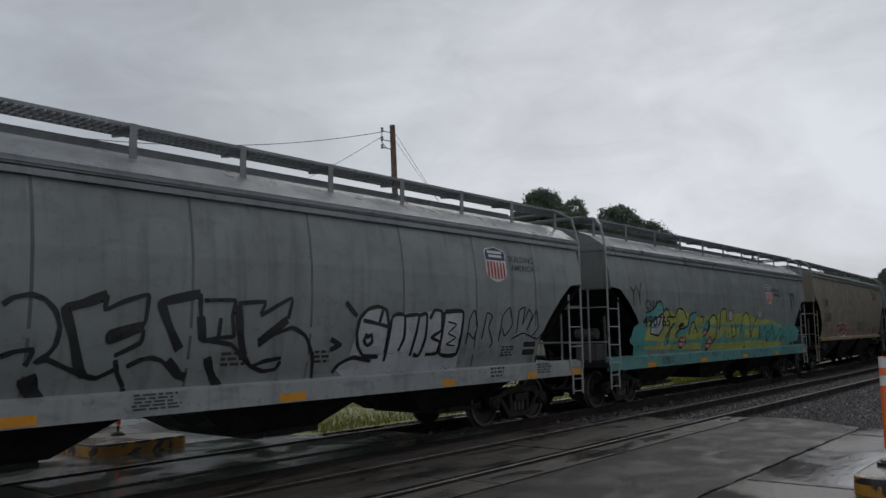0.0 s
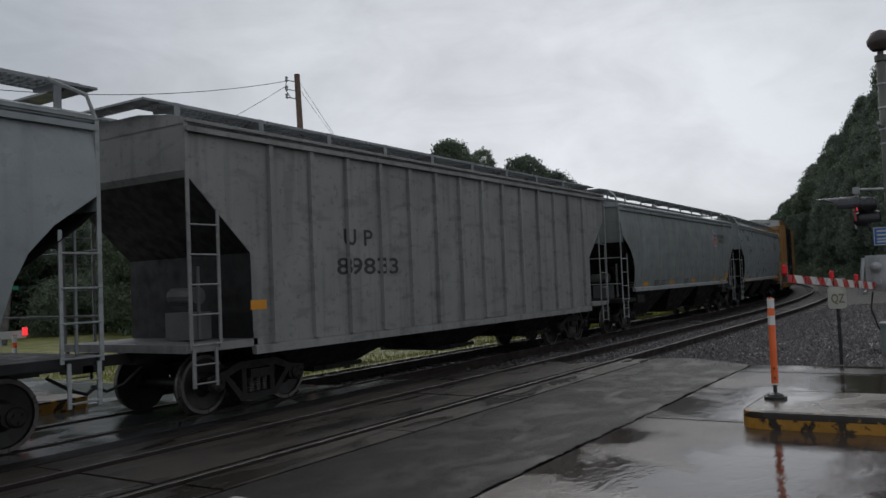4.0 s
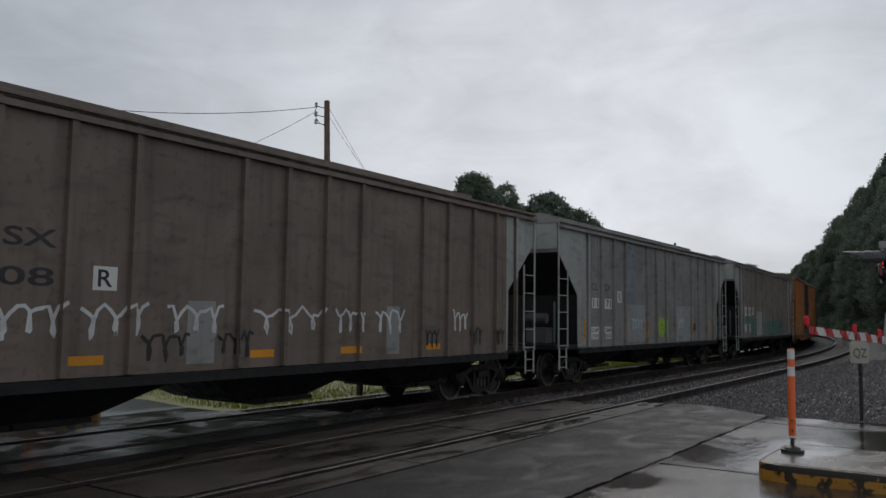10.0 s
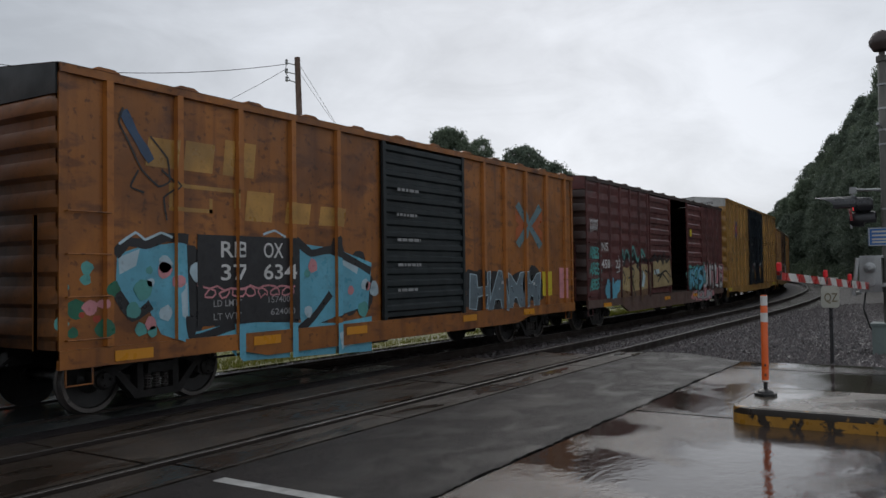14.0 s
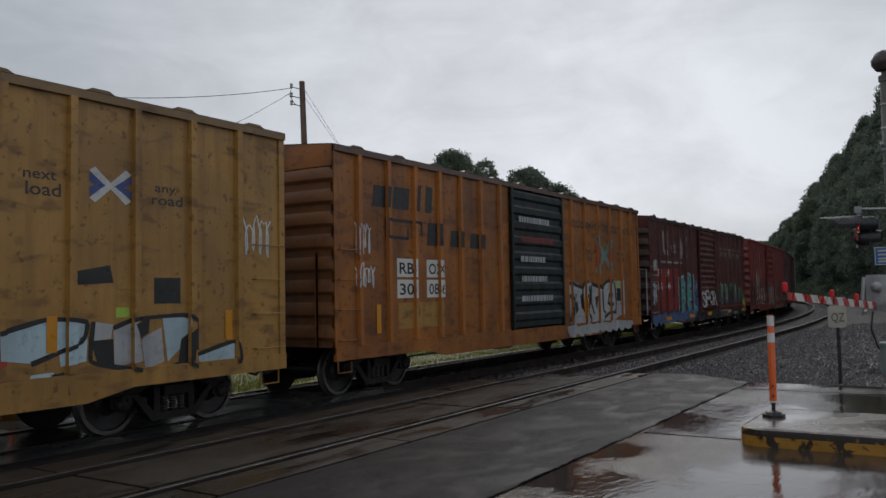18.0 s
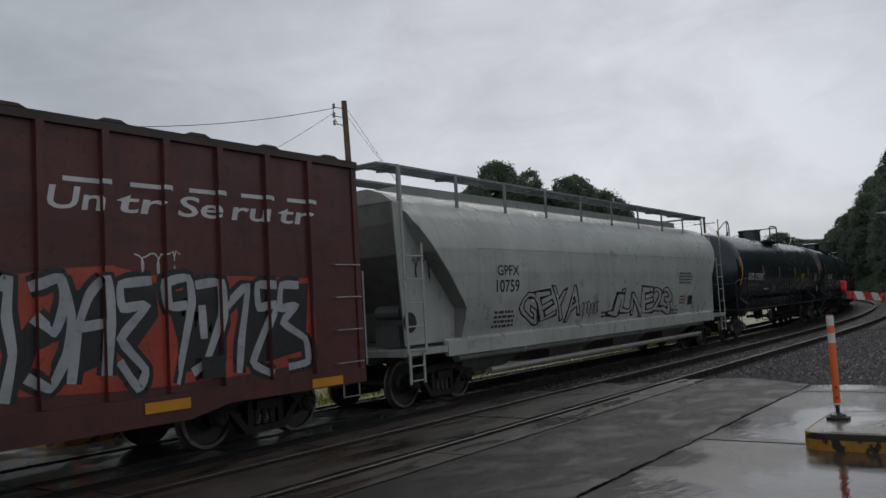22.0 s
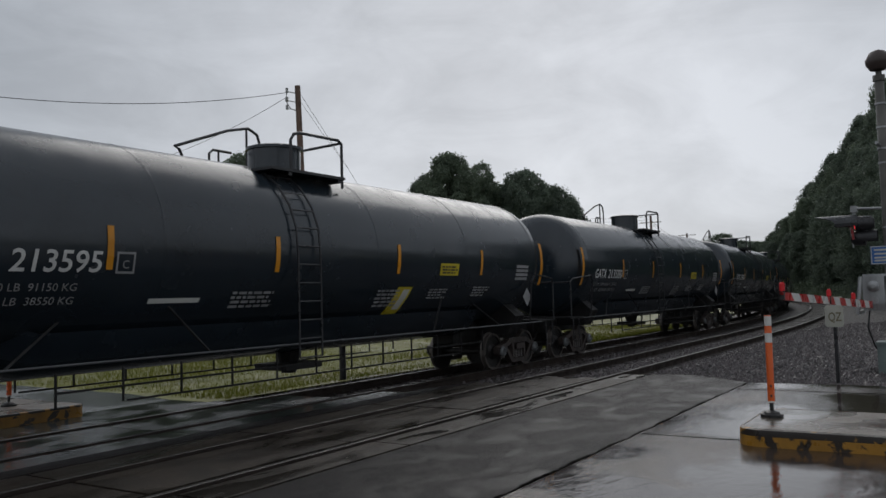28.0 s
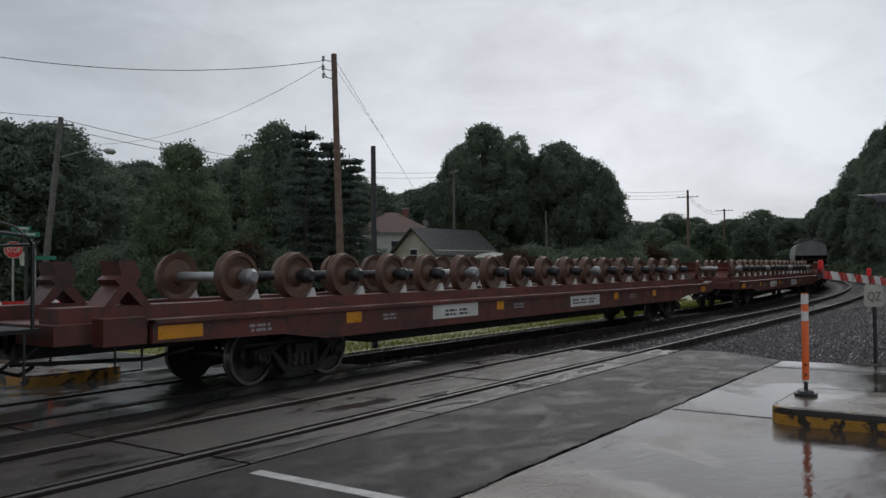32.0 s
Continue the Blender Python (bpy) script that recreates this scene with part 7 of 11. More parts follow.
HOPPER_GREY = car_paint("hopper_grey", (0.235, 0.255, 0.247), chips=0.15)
HOPPER_PALE = car_paint("hopper_pale_grey", (0.29, 0.315, 0.32), 0.36, 0.3, chips=0.12)
HOPPER_BEIGE = car_paint("hopper_beige_grey", (0.32, 0.278, 0.22), 0.42, 0.4, chips=0.12)
RIB_GREY = car_paint("ribbed_grey", (0.26, 0.26, 0.25), 0.5, 0.5)
RIB_BROWN = car_paint("ribbed_brown_grey", (0.18, 0.138, 0.108), 0.55, 0.6, 0.4)
RIB_MIX = car_paint("ribbed_dull_grey", (0.25, 0.24, 0.225), 0.5, 0.55, 0.3)
RIB_PALE = car_paint("ribbed_pale_grey", (0.31, 0.315, 0.30), 0.5, 0.5, 0.3)
WHITE_CAR = car_paint("hopper_white", (0.43, 0.445, 0.41), 0.36, 0.25, 0.15, chips=0.08)
SILL_GREY = car_paint("sill_pale", (0.33, 0.345, 0.34), 0.42, 0.35)
ROOF_WET = car_paint("wet_hopper_roof", (0.27, 0.285, 0.295), 0.36, 0.3)
BOX_YELLOW = car_paint("yellow_boxcar", (0.42, 0.205, 0.036), 0.42, 0.55, 0.5, (0.12, 0.05, 0.022), 0.2, 0.5, 0.45)
BOX_PALE = car_paint("pale_yellow_boxcar", (0.44, 0.235, 0.055), 0.42, 0.6, 0.6, (0.11, 0.05, 0.022), 0.2, 0.5, 0.6)
RAIL_ORANGE = car_paint("rusty_orange_boxcar", (0.33, 0.094, 0.014), 0.48, 0.65, 0.8, (0.075, 0.024, 0.011), 0.32, 0.5, 0.6)
RAIL_GOLD = car_paint("dull_gold_boxcar", (0.35, 0.122, 0.019), 0.48, 0.65, 0.8, (0.09, 0.03, 0.012), 0.32, 0.5, 0.65)
POST_ORANGE = car_paint("orange_post", (0.44, 0.155, 0.025), 0.5, 0.35, 0.3, (0.16, 0.045, 0.016))
DOOR_BLUE = car_paint("blue_black_door", (0.010, 0.016, 0.024), 0.5, 0.3, 0.2, (0.010, 0.009, 0.009), 0.16, 0.3)
DOOR_BLACK = car_paint("green_black_door", (0.017, 0.024, 0.026), 0.5, 0.4, 0.3, (0.012, 0.011, 0.011), 0.16, 0.35)
DOOR_BROWN = car_paint("brown_plug_door", (0.15, 0.065, 0.03), 0.5, 0.6, 0.5)
BOX_MAROON = car_paint("maroon_boxcar", (0.125, 0.036, 0.033), 0.45, 0.4, 0.3, (0.035, 0.016, 0.014), 0.2, 0.5, 0.5)
BOX_DARK_MAROON = car_paint("dark_maroon_boxcar", (0.108, 0.027, 0.025), 0.45, 0.45, 0.35, (0.03, 0.014, 0.013), 0.2, 0.5, 0.45)
BOX_RED = car_paint("red_boxcar", (0.235, 0.036, 0.028), 0.45, 0.4, 0.35, (0.06, 0.018, 0.014), 0.22, 0.5, 0.5)
# end paints are darkened for the shade on the car ends; END_DARK also roofs
END_DARK = car_paint("shaded_end_dark_roof", (0.055, 0.028, 0.022), 0.5, 0.5, 0.5)
END_ORANGE = car_paint("shaded_orange_end", (0.24, 0.095, 0.03), 0.5, 0.55, 0.5)
ROOF_RUST = car_paint("rusty_roof", (0.13, 0.065, 0.04), 0.35, 0.2, 0.5)
ROOF_TAN = car_paint("tan_roof", (0.25, 0.15, 0.06), 0.35, 0.2, 0.5, (0.09, 0.045, 0.02))
TANK_TRUCK = mat("brown_black_truck", (0.045, 0.034, 0.03), 0.5, 0.0, 0.5, scale=4, streak=0.4, dirt=(0.016, 0.014, 0.013))
TANK_BLACK = mat("tank_black", (0.016, 0.024, 0.032), 0.23, 0.0, 0.25, 0.7, 0.25, (0.02, 0.023, 0.026), 0.2, 0.05, 20.0, 0.06, 0.6)
GON_BROWN = car_paint("gondola_black_brown", (0.055, 0.046, 0.042), 0.45, 0.5, 0.4, (0.12, 0.10, 0.085))
FLAT_RED = car_paint("flatcar_red_brown", (0.14, 0.033, 0.024), 0.5, 0.75, 0.9, (0.03, 0.02, 0.016), 0.2, 0.5, 0.7)
HEAD_WHITE = car_paint("white_header", (0.5, 0.5, 0.48), 0.45, 0.3)
BLUE_CAP = mat("blue_bearing_cap", (0.05, 0.11, 0.19), 0.45)
RED_PATCH = car_paint("red_patch", (0.28, 0.03, 0.026), 0.45, 0.3)


# 1: grey hopper with black outlined letters and a silver piece
c, s, b = hopper("grey covered hopper with black outline graffiti and shield emblem", 8.44, 16.8, HOPPER_GREY, SILL_GREY, roof=ROOF_WET, chutes=3, trucks=(-6.4, 6.36), reflectors=((-4.3, 0.5), (-0.3, 0.5), (3.4, 0.35), (6.2, 0.35), (8.0, 0.5), (-7.2, 0.5)))
for p in (((-4.5, 2.21), (-4.39, 2.29), (-4.2, 2.33), (-4.04, 2.28), (-3.91, 2.15), (-3.85, 1.96), (-3.88, 1.76), (-3.96, 1.65), (-4.1, 1.56), (-3.96, 1.59), (-3.78, 1.51), (-3.52, 1.39)),
           ((-4.48, 1.64), (-4.34, 1.69), (-4.14, 1.71), (-4.17, 1.59), (-4.21, 1.53)),
           ((-3.29, 2.35), (-3.31, 2.17), (-3.08, 2.27), (-2.79, 2.36), (-2.74, 2.33), (-2.79, 1.99), (-3.24, 1.89), (-3.23, 1.78), (-2.8, 1.93), (-2.82, 1.76), (-3.15, 1.61)),
           ((-3.52, 1.39), (-3.34, 1.35), (-3.13, 1.44)),
           ((-3.13, 1.56), (-3.08, 1.4), (-2.97, 1.22)),
           ((-2.97, 1.47), (-2.79, 1.55), (-2.64, 1.57), (-2.48, 1.52), (-2.24, 1.32)),):
    stroke(c, s, p, S_BLACK, 0.06, 0.009)
for p in (((-1.98, 2.4), (-1.96, 2.1), (-1.91, 1.78), (-1.66, 1.81), (-1.41, 1.83), (-1.45, 2.1), (-1.42, 2.32), (-1.92, 2.31)),
           ((-1.66, 1.81), (-1.64, 2.08)),
           ((-1.84, 1.78), (-1.43, 1.71), (-1.24, 1.54), (-1.07, 1.41)),
           ((-1.36, 2.28), (-0.89, 2.31), (-0.96, 2.12), (-0.4, 2.38), (-0.46, 2.07)),
           ((-0.97, 1.69), (-0.74, 1.83), (-0.37, 1.94), (-0.09, 1.81), (0.08, 1.51), (0.14, 1.17), (0.04, 0.88)),
           ((-1.24, 1.59), (-1.06, 1.4), (-0.84, 1.46), (-0.53, 1.5)),
           ((-0.53, 1.45), (-0.61, 1.34), (-0.84, 1.32), (-1.06, 1.4)),
           ((-2.95, 1.21), (-3.05, 1.03), (-3.26, 0.84)),):
    stroke(c, s, p, S_BLACK, 0.06, 0.009)
for p in (((-3.29, 2.35), (-3.58, 2.24), (-3.79, 2.17), (-3.68, 1.83), (-3.58, 1.49), (-3.5, 1.38)),
           ((-2.79, 1.97), (-3.23, 1.87)),
           ((-1.98, 2.4), (-2.49, 2.29), (-2.55, 2.24), (-2.42, 1.95), (-2.25, 1.66)),
           ((-2.41, 1.53), (-2.22, 1.34), (-2.1, 1.3)),
           ((-1.36, 2.26), (-1.3, 1.87), (-1.21, 1.55)),
           ((-0.47, 2.06), (-0.97, 1.73)),
           ((-1.96, 2.1), (-1.91, 1.78)),
           ((-1.81, 1.55), (-1.74, 1.38), (-1.66, 1.25)),
           ((-1.66, 1.25), (-1.48, 1.06), (-1.28, 0.85)),):
    stroke(c, s, p, S_BLACK, 0.12, 0.0095)
for p in (((-4.17, 1.41), (-4.11, 1.26), (-4.03, 1.12), (-3.98, 0.89)),):
    stroke(c, s, p, S_BLACK, 0.2, 0.0098)
fill(c, s, ((0.61, 1.28), (0.86, 1.43), (1.12, 1.48), (1.02, 1.76), (1.04, 2.03), (1.26, 2.23), (1.55, 2.25), (1.77, 2.11), (1.94, 2.17), (2.16, 2.13), (2.53, 2.13), (2.77, 2.21), (3.09, 2.23), (3.76, 2.19), (3.68, 1.51), (3.3, 1.21), (3.72, 1.09), (1.92, 1), (1.24, 0.97), (0.92, 1.08)), S_SILVER, 0.005)
for p in (((1.54, 1.45), (1.18, 1.48), (1.03, 1.65), (0.99, 1.85), (1.04, 2.07), (1.22, 2.23), (1.46, 2.28), (1.66, 2.22), (1.74, 1.93), (1.69, 1.51)),
           ((0.55, 1.23), (0.67, 1.36), (0.96, 1.46), (1.38, 1.38)),
           ((1.7, 1.37), (1.8, 2.08), (1.94, 2.16), (2.13, 2.13), (2.14, 1.74), (2.02, 1.53)),
           ((2.15, 2.13), (2.5, 2.15), (2.45, 1.83), (2.34, 1.44)),
           ((2.5, 2.13), (2.72, 2.17), (2.71, 1.73), (2.58, 1.44), (2.43, 1.46)),
           ((2.81, 2.08), (2.93, 2.24), (3.14, 2.21), (3.14, 1.88), (2.88, 1.75), (3.12, 1.67), (3.07, 1.47), (2.75, 1.45)),
           ((1.12, 2.05), (1.39, 2.01), (1.71, 1.95)),
           ((1.49, 1.98), (1.58, 2.22)),):
    stroke(c, s, p, S_BLACK, 0.065, 0.009)
for p in (((1.22, 1.77), (1.33, 1.81), (1.36, 1.7), (1.25, 1.64), (1.17, 1.72), (1.22, 1.84)),):
    stroke(c, s, p, S_BLACK, 0.065, 0.009)
for p in (((0.92, 1.15), (1.08, 0.98), (1.31, 0.98), (1.39, 1.16), (1.48, 0.97), (1.78, 0.97), (1.83, 1.16), (1.92, 0.98), (2.14, 0.99), (2.21, 1.16), (2.24, 1), (2.54, 1), (2.57, 1.18), (2.69, 1.02), (2.91, 1.04), (2.95, 1.2), (3.05, 1.04), (3.27, 1.07), (3.33, 1.19), (3.72, 1.07)),
           ((3.22, 2.21), (3.78, 2.21), (3.66, 1.44), (3.15, 1.46), (3.22, 2.21)),
           ((0.72, 2.34), (0.97, 2.12)),
           ((0.43, 1.76), (0.67, 1.65)),
           ((0.43, 1.59), (0.61, 1.65)),):
    stroke(c, s, p, S_BLACK, 0.075, 0.0095)
for p in (((3.91, 1.61), (3.98, 2.08), (4.13, 2.25), (4.23, 1.98), (4.15, 1.71), (3.97, 1.82)),
           ((4.4, 1.7), (4.53, 2.2), (4.72, 2.14), (4.6, 1.92), (4.77, 1.64), (4.69, 1.53)),
           ((4.97, 1.64), (5.07, 2.14), (5.32, 2.32), (5.42, 1.98), (5.17, 1.75), (5.06, 1.92)),
           ((5.58, 1.8), (5.66, 2.26), (5.88, 2.33), (5.79, 1.97), (6.02, 2.29), (6.15, 2.15), (5.96, 1.86), (6.31, 2.27), (6.4, 1.91), (6.17, 1.74)),
           ((5.43, 1.69), (5.85, 1.8), (6.38, 1.67), (6.57, 1.79)),
           ((3.33, 2.03), (3.58, 1.98), (3.35, 1.82), (3.59, 1.74), (3.32, 1.62), (3.58, 1.59)),):
    stroke(c, s, p, S_BLACK, 0.03, 0.0095)
shield(c, s, 4.54, 2.82, 5.28, 3.55)
slogan(c, s, 5.38, 3.08, 6.3, 3.38)
for x, z, w, n in ((-2.9, 0.92, 0.75, 5), (-1.6, 1.42, 0.5, 3), (0.1, 1.4, 0.35, 3), (5.1, 1.35, 0.5, 4), (4.7, 0.95, 0.5, 3), (6.4, 0.95, 0.6, 4)):
    bars(c, s if z > 1.2 else b, x, z, x + w, z + 0.22, n, dark_ink)
quad(c, s, 5.9, 1.35, 6.35, 1.62, black_ink, 0.004, "data_plate")

# 2: the same kind, its foot under a yellow and teal piece
c, s, b = hopper("grey covered hopper with yellow and teal graffiti along its foot", 26.50, 16.9, HOPPER_GREY, spray("dull_teal_sill", (0.10, 0.25, 0.24)), roof=ROOF_WET, ladder_mat=SILL_GREY, chutes=3, trucks=(-6.9, 6.7), reflectors=((-6.0, 0.5), (-2.4, 0.5), (1.2, 0.4), (4.6, 0.35), (8.0, 0.5)))
cloud(c, s, -7.0, 1.2, 7.1, 2.05, S_TEAL, 8, 0.002, 12)
fill(c, s, ((-6.44, 2.26), (-6.08, 2.35), (-5.35, 2.27), (-4.84, 2.38), (-4.53, 2.2), (-4.37, 2.42), (-4.03, 2.39), (-3.68, 2.13), (-3.22, 2.21), (-2.52, 2.17), (-2.04, 2.22), (-1.4, 2.22), (-0.9, 2.45), (-0.1, 2.32), (0.77, 2.13), (1.42, 2.34), (2.45, 2.13), (3.81, 2.13), (5.34, 1.88), (5.51, 1.2), (3.73, 1.08), (-2.53, 1.24), (-6.41, 1.31)), S_YELLOW, 0.004)
fill(c, s, ((-5.89, 2.36), (-5.8, 2.49), (-5.56, 2.58), (-5.39, 2.5), (-5.34, 2.32), (-5.69, 2.29)), S_TEAL, 0.0055)
fill(c, s, ((-6.44, 2.26), (-6.08, 2.35), (-5.63, 2.29), (-5.75, 2.07), (-6.07, 2.06), (-6.43, 2)), S_TEAL, 0.0055)
fill(c, s, ((-4.36, 1.52), (-4.43, 1.7), (-4.24, 1.84), (-3.95, 1.87), (-3.64, 1.94), (-3.55, 2.21), (-3.32, 2.29), (-3.03, 2.33), (-3.12, 2.13), (-3.36, 2.05), (-3.5, 1.82), (-3.77, 1.68), (-4.11, 1.66)), S_TEAL, 0.0055)
fill(c, s, ((-2.42, 1.97), (-2.2, 2.17), (-2.04, 2.13), (-2.1, 1.79), (-2.37, 1.41), (-2.21, 1.23), (-2.44, 1.25), (-2.49, 1.64)), S_TEAL, 0.0055)
fill(c, s, ((-1.11, 1.42), (-0.59, 1.81), (-0.46, 1.57), (-0.54, 1.38)), S_TEAL, 0.0055)
fill(c, s, ((0.77, 1.93), (1.27, 1.93), (1, 1.53), (0.59, 1.44)), S_TEAL, 0.0055)
fill(c, s, ((-5.12, 1.66), (-4.83, 1.92), (-4.86, 1.72), (-5.02, 1.39), (-5.15, 1.39)), S_TEAL, 0.0055)
fill(c, s, ((2.62, 1.91), (3.8, 2.01), (5.33, 1.82), (5.41, 1.39), (3.95, 1.32), (2.78, 1.47)), S_TEAL, 0.0055)
fill(c, s, ((-6.07, 2.02), (-5.38, 2.25), (-5.38, 1.87), (-5.61, 1.69), (-6.11, 1.74)), S_SILVER, 0.006)
fill(c, s, ((-0.44, 2.27), (-0.3, 2.41), (-0.1, 2.4), (0.01, 2.23), (-0.13, 2.07), (-0.35, 2.09)), S_SILVER, 0.006)
fill(c, s, ((-1.38, 1.85), (-1.26, 1.88), (-1.21, 1.78), (-1.31, 1.69), (-1.41, 1.74)), S_SILVER, 0.006)
fill(c, s, ((2.46, 2.35), (2.69, 2.44), (2.83, 2.29), (2.63, 2.18)), S_SILVER, 0.006)
fill(c, s, ((-4.21, 1.51), (-4.03, 1.62), (-3.93, 1.57), (-3.81, 1.64), (-3.7, 1.49), (-3.9, 1.32), (-4.11, 1.33)), S_PINK, 0.0075)
fill(c, s, ((-2.49, 1.76), (-2.26, 1.83), (-2.19, 1.71), (-2.42, 1.6)), S_PINK, 0.0075)
fill(c, s, ((-2.15, 1.42), (-1.99, 1.5), (-1.87, 1.62), (-1.74, 1.49), (-1.61, 1.4), (-1.88, 1.24), (-2.1, 1.27)), S_PINK, 0.0075)
for p in (((-6.44, 2.27), (-6.08, 2.35), (-5.83, 2.46), (-5.7, 2.56), (-5.53, 2.6), (-5.39, 2.52), (-5.34, 2.33), (-5.17, 2.41), (-5.03, 2.37), (-4.9, 2.2), (-4.57, 2.17), (-4.45, 2.35), (-4.29, 2.42), (-4.03, 2.39), (-3.86, 2.28), (-3.73, 2.13)),
           ((-4.42, 1.59), (-4.43, 1.7), (-4.24, 1.83), (-3.94, 1.85), (-3.64, 1.94), (-3.55, 2.21), (-3.32, 2.29), (-3.03, 2.33)),
           ((-3.55, 1.67), (-3.41, 1.98), (-3.22, 2.05), (-3.08, 1.89), (-2.88, 1.72)),
           ((-2.04, 2.13), (-1.69, 2.26), (-1.4, 2.13), (-1.39, 1.6), (-1.59, 1.48)),
           ((-1.16, 1.77), (-1.09, 2.31), (-0.9, 2.45), (-0.61, 2.43), (-0.54, 2.04)),
           ((-0.11, 1.94), (0.05, 1.56), (0.38, 1.63), (0.18, 2.03)),):
    stroke(c, s, p, S_BLACK, 0.05, 0.009)
for p in (((0.76, 1.73), (0.93, 2.23), (1.34, 2.36), (1.61, 2.13), (1.8, 1.5), (2.08, 2.02), (2.36, 2.24)),
           ((-6.11, 1.74), (-6.07, 2.02), (-5.35, 2.27), (-5.38, 1.86), (-5.61, 1.67), (-6.11, 1.73)),
           ((-5.12, 1.59), (-4.83, 1.92), (-4.92, 1.65), (-5.02, 1.38)),
           ((2.62, 1.91), (2.78, 1.47), (3.28, 1.9), (3.64, 1.33), (4, 1.9), (4.5, 1.42), (4.98, 1.82), (5.28, 1.27)),
           ((-2.73, 2.21), (-2.47, 2.17), (-2.54, 1.97)),
           ((-4.79, 1.85), (-4.72, 1.96), (-4.56, 1.99)),):
    stroke(c, s, p, S_BLACK, 0.05, 0.009)
for p in (((-4.21, 1.51), (-4.03, 1.62), (-3.93, 1.57), (-3.81, 1.64), (-3.7, 1.49), (-3.9, 1.32), (-4.11, 1.33), (-4.21, 1.51)),
           ((-2.49, 1.76), (-2.26, 1.83), (-2.19, 1.71), (-2.42, 1.6), (-2.49, 1.76)),
           ((-2.15, 1.42), (-1.99, 1.5), (-1.87, 1.62), (-1.74, 1.49), (-1.61, 1.4), (-1.88, 1.24), (-2.1, 1.27), (-2.15, 1.42)),
           ((-4.21, 1.51), (-3.94, 1.46), (-3.7, 1.49)),
           ((-2.15, 1.41), (-1.88, 1.38), (-1.61, 1.4)),
           ((-0.44, 2.27), (-0.3, 2.41), (-0.1, 2.4), (0.01, 2.23), (-0.13, 2.07), (-0.35, 2.09), (-0.44, 2.27)),):
    stroke(c, s, p, S_BLACK, 0.035, 0.0095)
for p in (((-4.28, 1.86), (-4.12, 1.96), (-3.95, 1.95)),
           ((-2.09, 2.09), (-2.03, 1.92), (-2.12, 1.75)),
           ((-2.05, 1.21), (-1.83, 1.11)),
           ((1.37, 1.26), (1.36, 1.01)),):
    stroke(c, s, p, S_BLACK, 0.12, 0.0097)
write(c, s, "CNW", -6.45, 2.36, 0.26, black_ink, -5.55, 0.012)
write(c, s, "490765", -6.6, 1.92, 0.28, black_ink, -4.9, 0.012, 0.0, 0.015)
shield(c, s, 3.47, 2.68, 4.15, 3.4)
slogan(c, s, 4.31, 2.97, 5.15, 3.27)
tag(c, s, 6.2, 2.5, 6.9, 3.2, S_BLACK, 77, 2, 0.06)
tag(c, s, -7.3, 2.4, -6.6, 3.1, S_BLACK, 78, 2, 0.05)
bars(c, b, -5.4, 0.9, -4.5, 1.1, 4, dark_ink)
bars(c, s, 5.0, 1.4, 5.6, 1.7, 4, dark_ink)

# 3: beige hopper
c, s, b = hopper("beige-grey covered hopper with shield emblem and small tags", 44.65, 17.2, HOPPER_BEIGE, HOPPER_BEIGE, TALL, roof=HOPPER_PALE, chutes=3, trucks=(-7.3, 6.95), reflectors=((-6.6, 0.9), (-4.3, 0.55), (-1.3, 0.45), (1.4, 0.4), (4.3, 0.35), (6.8, 0.5)))
write(c, s, "CMO", -7.0, 2.70, 0.36, black_ink, -5.95, 0.004)
write(c, s, "21685", -7.0, 2.07, 0.38, black_ink, -5.5, 0.012)
write(c, s, "LD LMT 223900", -7.3, 1.84, 0.09, dark_ink, -6.2)
write(c, s, "LT WT   62100", -7.3, 1.66, 0.09, dark_ink, -6.2)
shield(c, s, 4.46, 3.12, 5.13, 3.82)
slogan(c, s, 5.39, 3.31, 6.43, 3.68)
graffiti(c, s, "TREDE", -4.2, 1.36, -2.15, 2.0, S_MAROON, S_WHITE, None, None, 51, 0.05, 0.045, 0.9)
graffiti(c, s, "RIBXL", 0.65, 1.6, 2.8, 2.08, HOPPER_BEIGE, S_BLACK, None, None, 52, 0.0, 0.05, 0.9)
for x, m in ((-5.3, red_ink), (-1.6, red_ink), (-0.2, red_ink), (3.9, red_ink), (5.7, dark_ink)):
    bars(c, s, x - 0.35, 1.5, x + 0.5, 1.78, 3, m)
quad(c, s, 5.1, 1.5, 5.4, 1.78, black_ink, 0.004, "data_plate")

# 4: grey hopper
c, s, b = hopper("pale grey covered hopper with large black reporting marks", 62.86, 17.3, HOPPER_PALE, SILL_GREY, TALL, roof=HOPPER_PALE, chutes=3, trucks=(-6.8, 6.8), reflectors=((-7.0, 0.75), (-4.1, 0.4), (-1.6, 0.35), (1.4, 0.35), (4.3, 0.4), (6.6, 0.7)))
write(c, s, "CHTT", -6.72, 2.72, 0.37, black_ink, -5.5, 0.008)
write(c, s, "721775", -6.98, 2.10, 0.37, black_ink, -5.1, 0.014)
write(c, s, "LD LMT  222900", -7.3, 1.91, 0.09, dark_ink, -6.35)
write(c, s, "LT  WT   63100", -7.3, 1.74, 0.09, dark_ink, -6.35)
quad(c, s, -6.35, 1.55, -6.2, 1.66, S_RED, 0.004, "red_decal")
tag(c, s, -8.1, 2.9, -7.5, 3.9, S_BLUE, 81, 6, 0.025)
tag(c, s, -8.2, 3.4, -7.2, 3.8, S_BLUE, 82, 4, 0.025)
shield(c, s, 4.18, 2.74, 4.92, 3.42)
slogan(c, s, 5.12, 2.84, 6.2, 3.2)
bars(c, s, -1.3, 1.5, -0.6, 1.62, 1, black_ink)
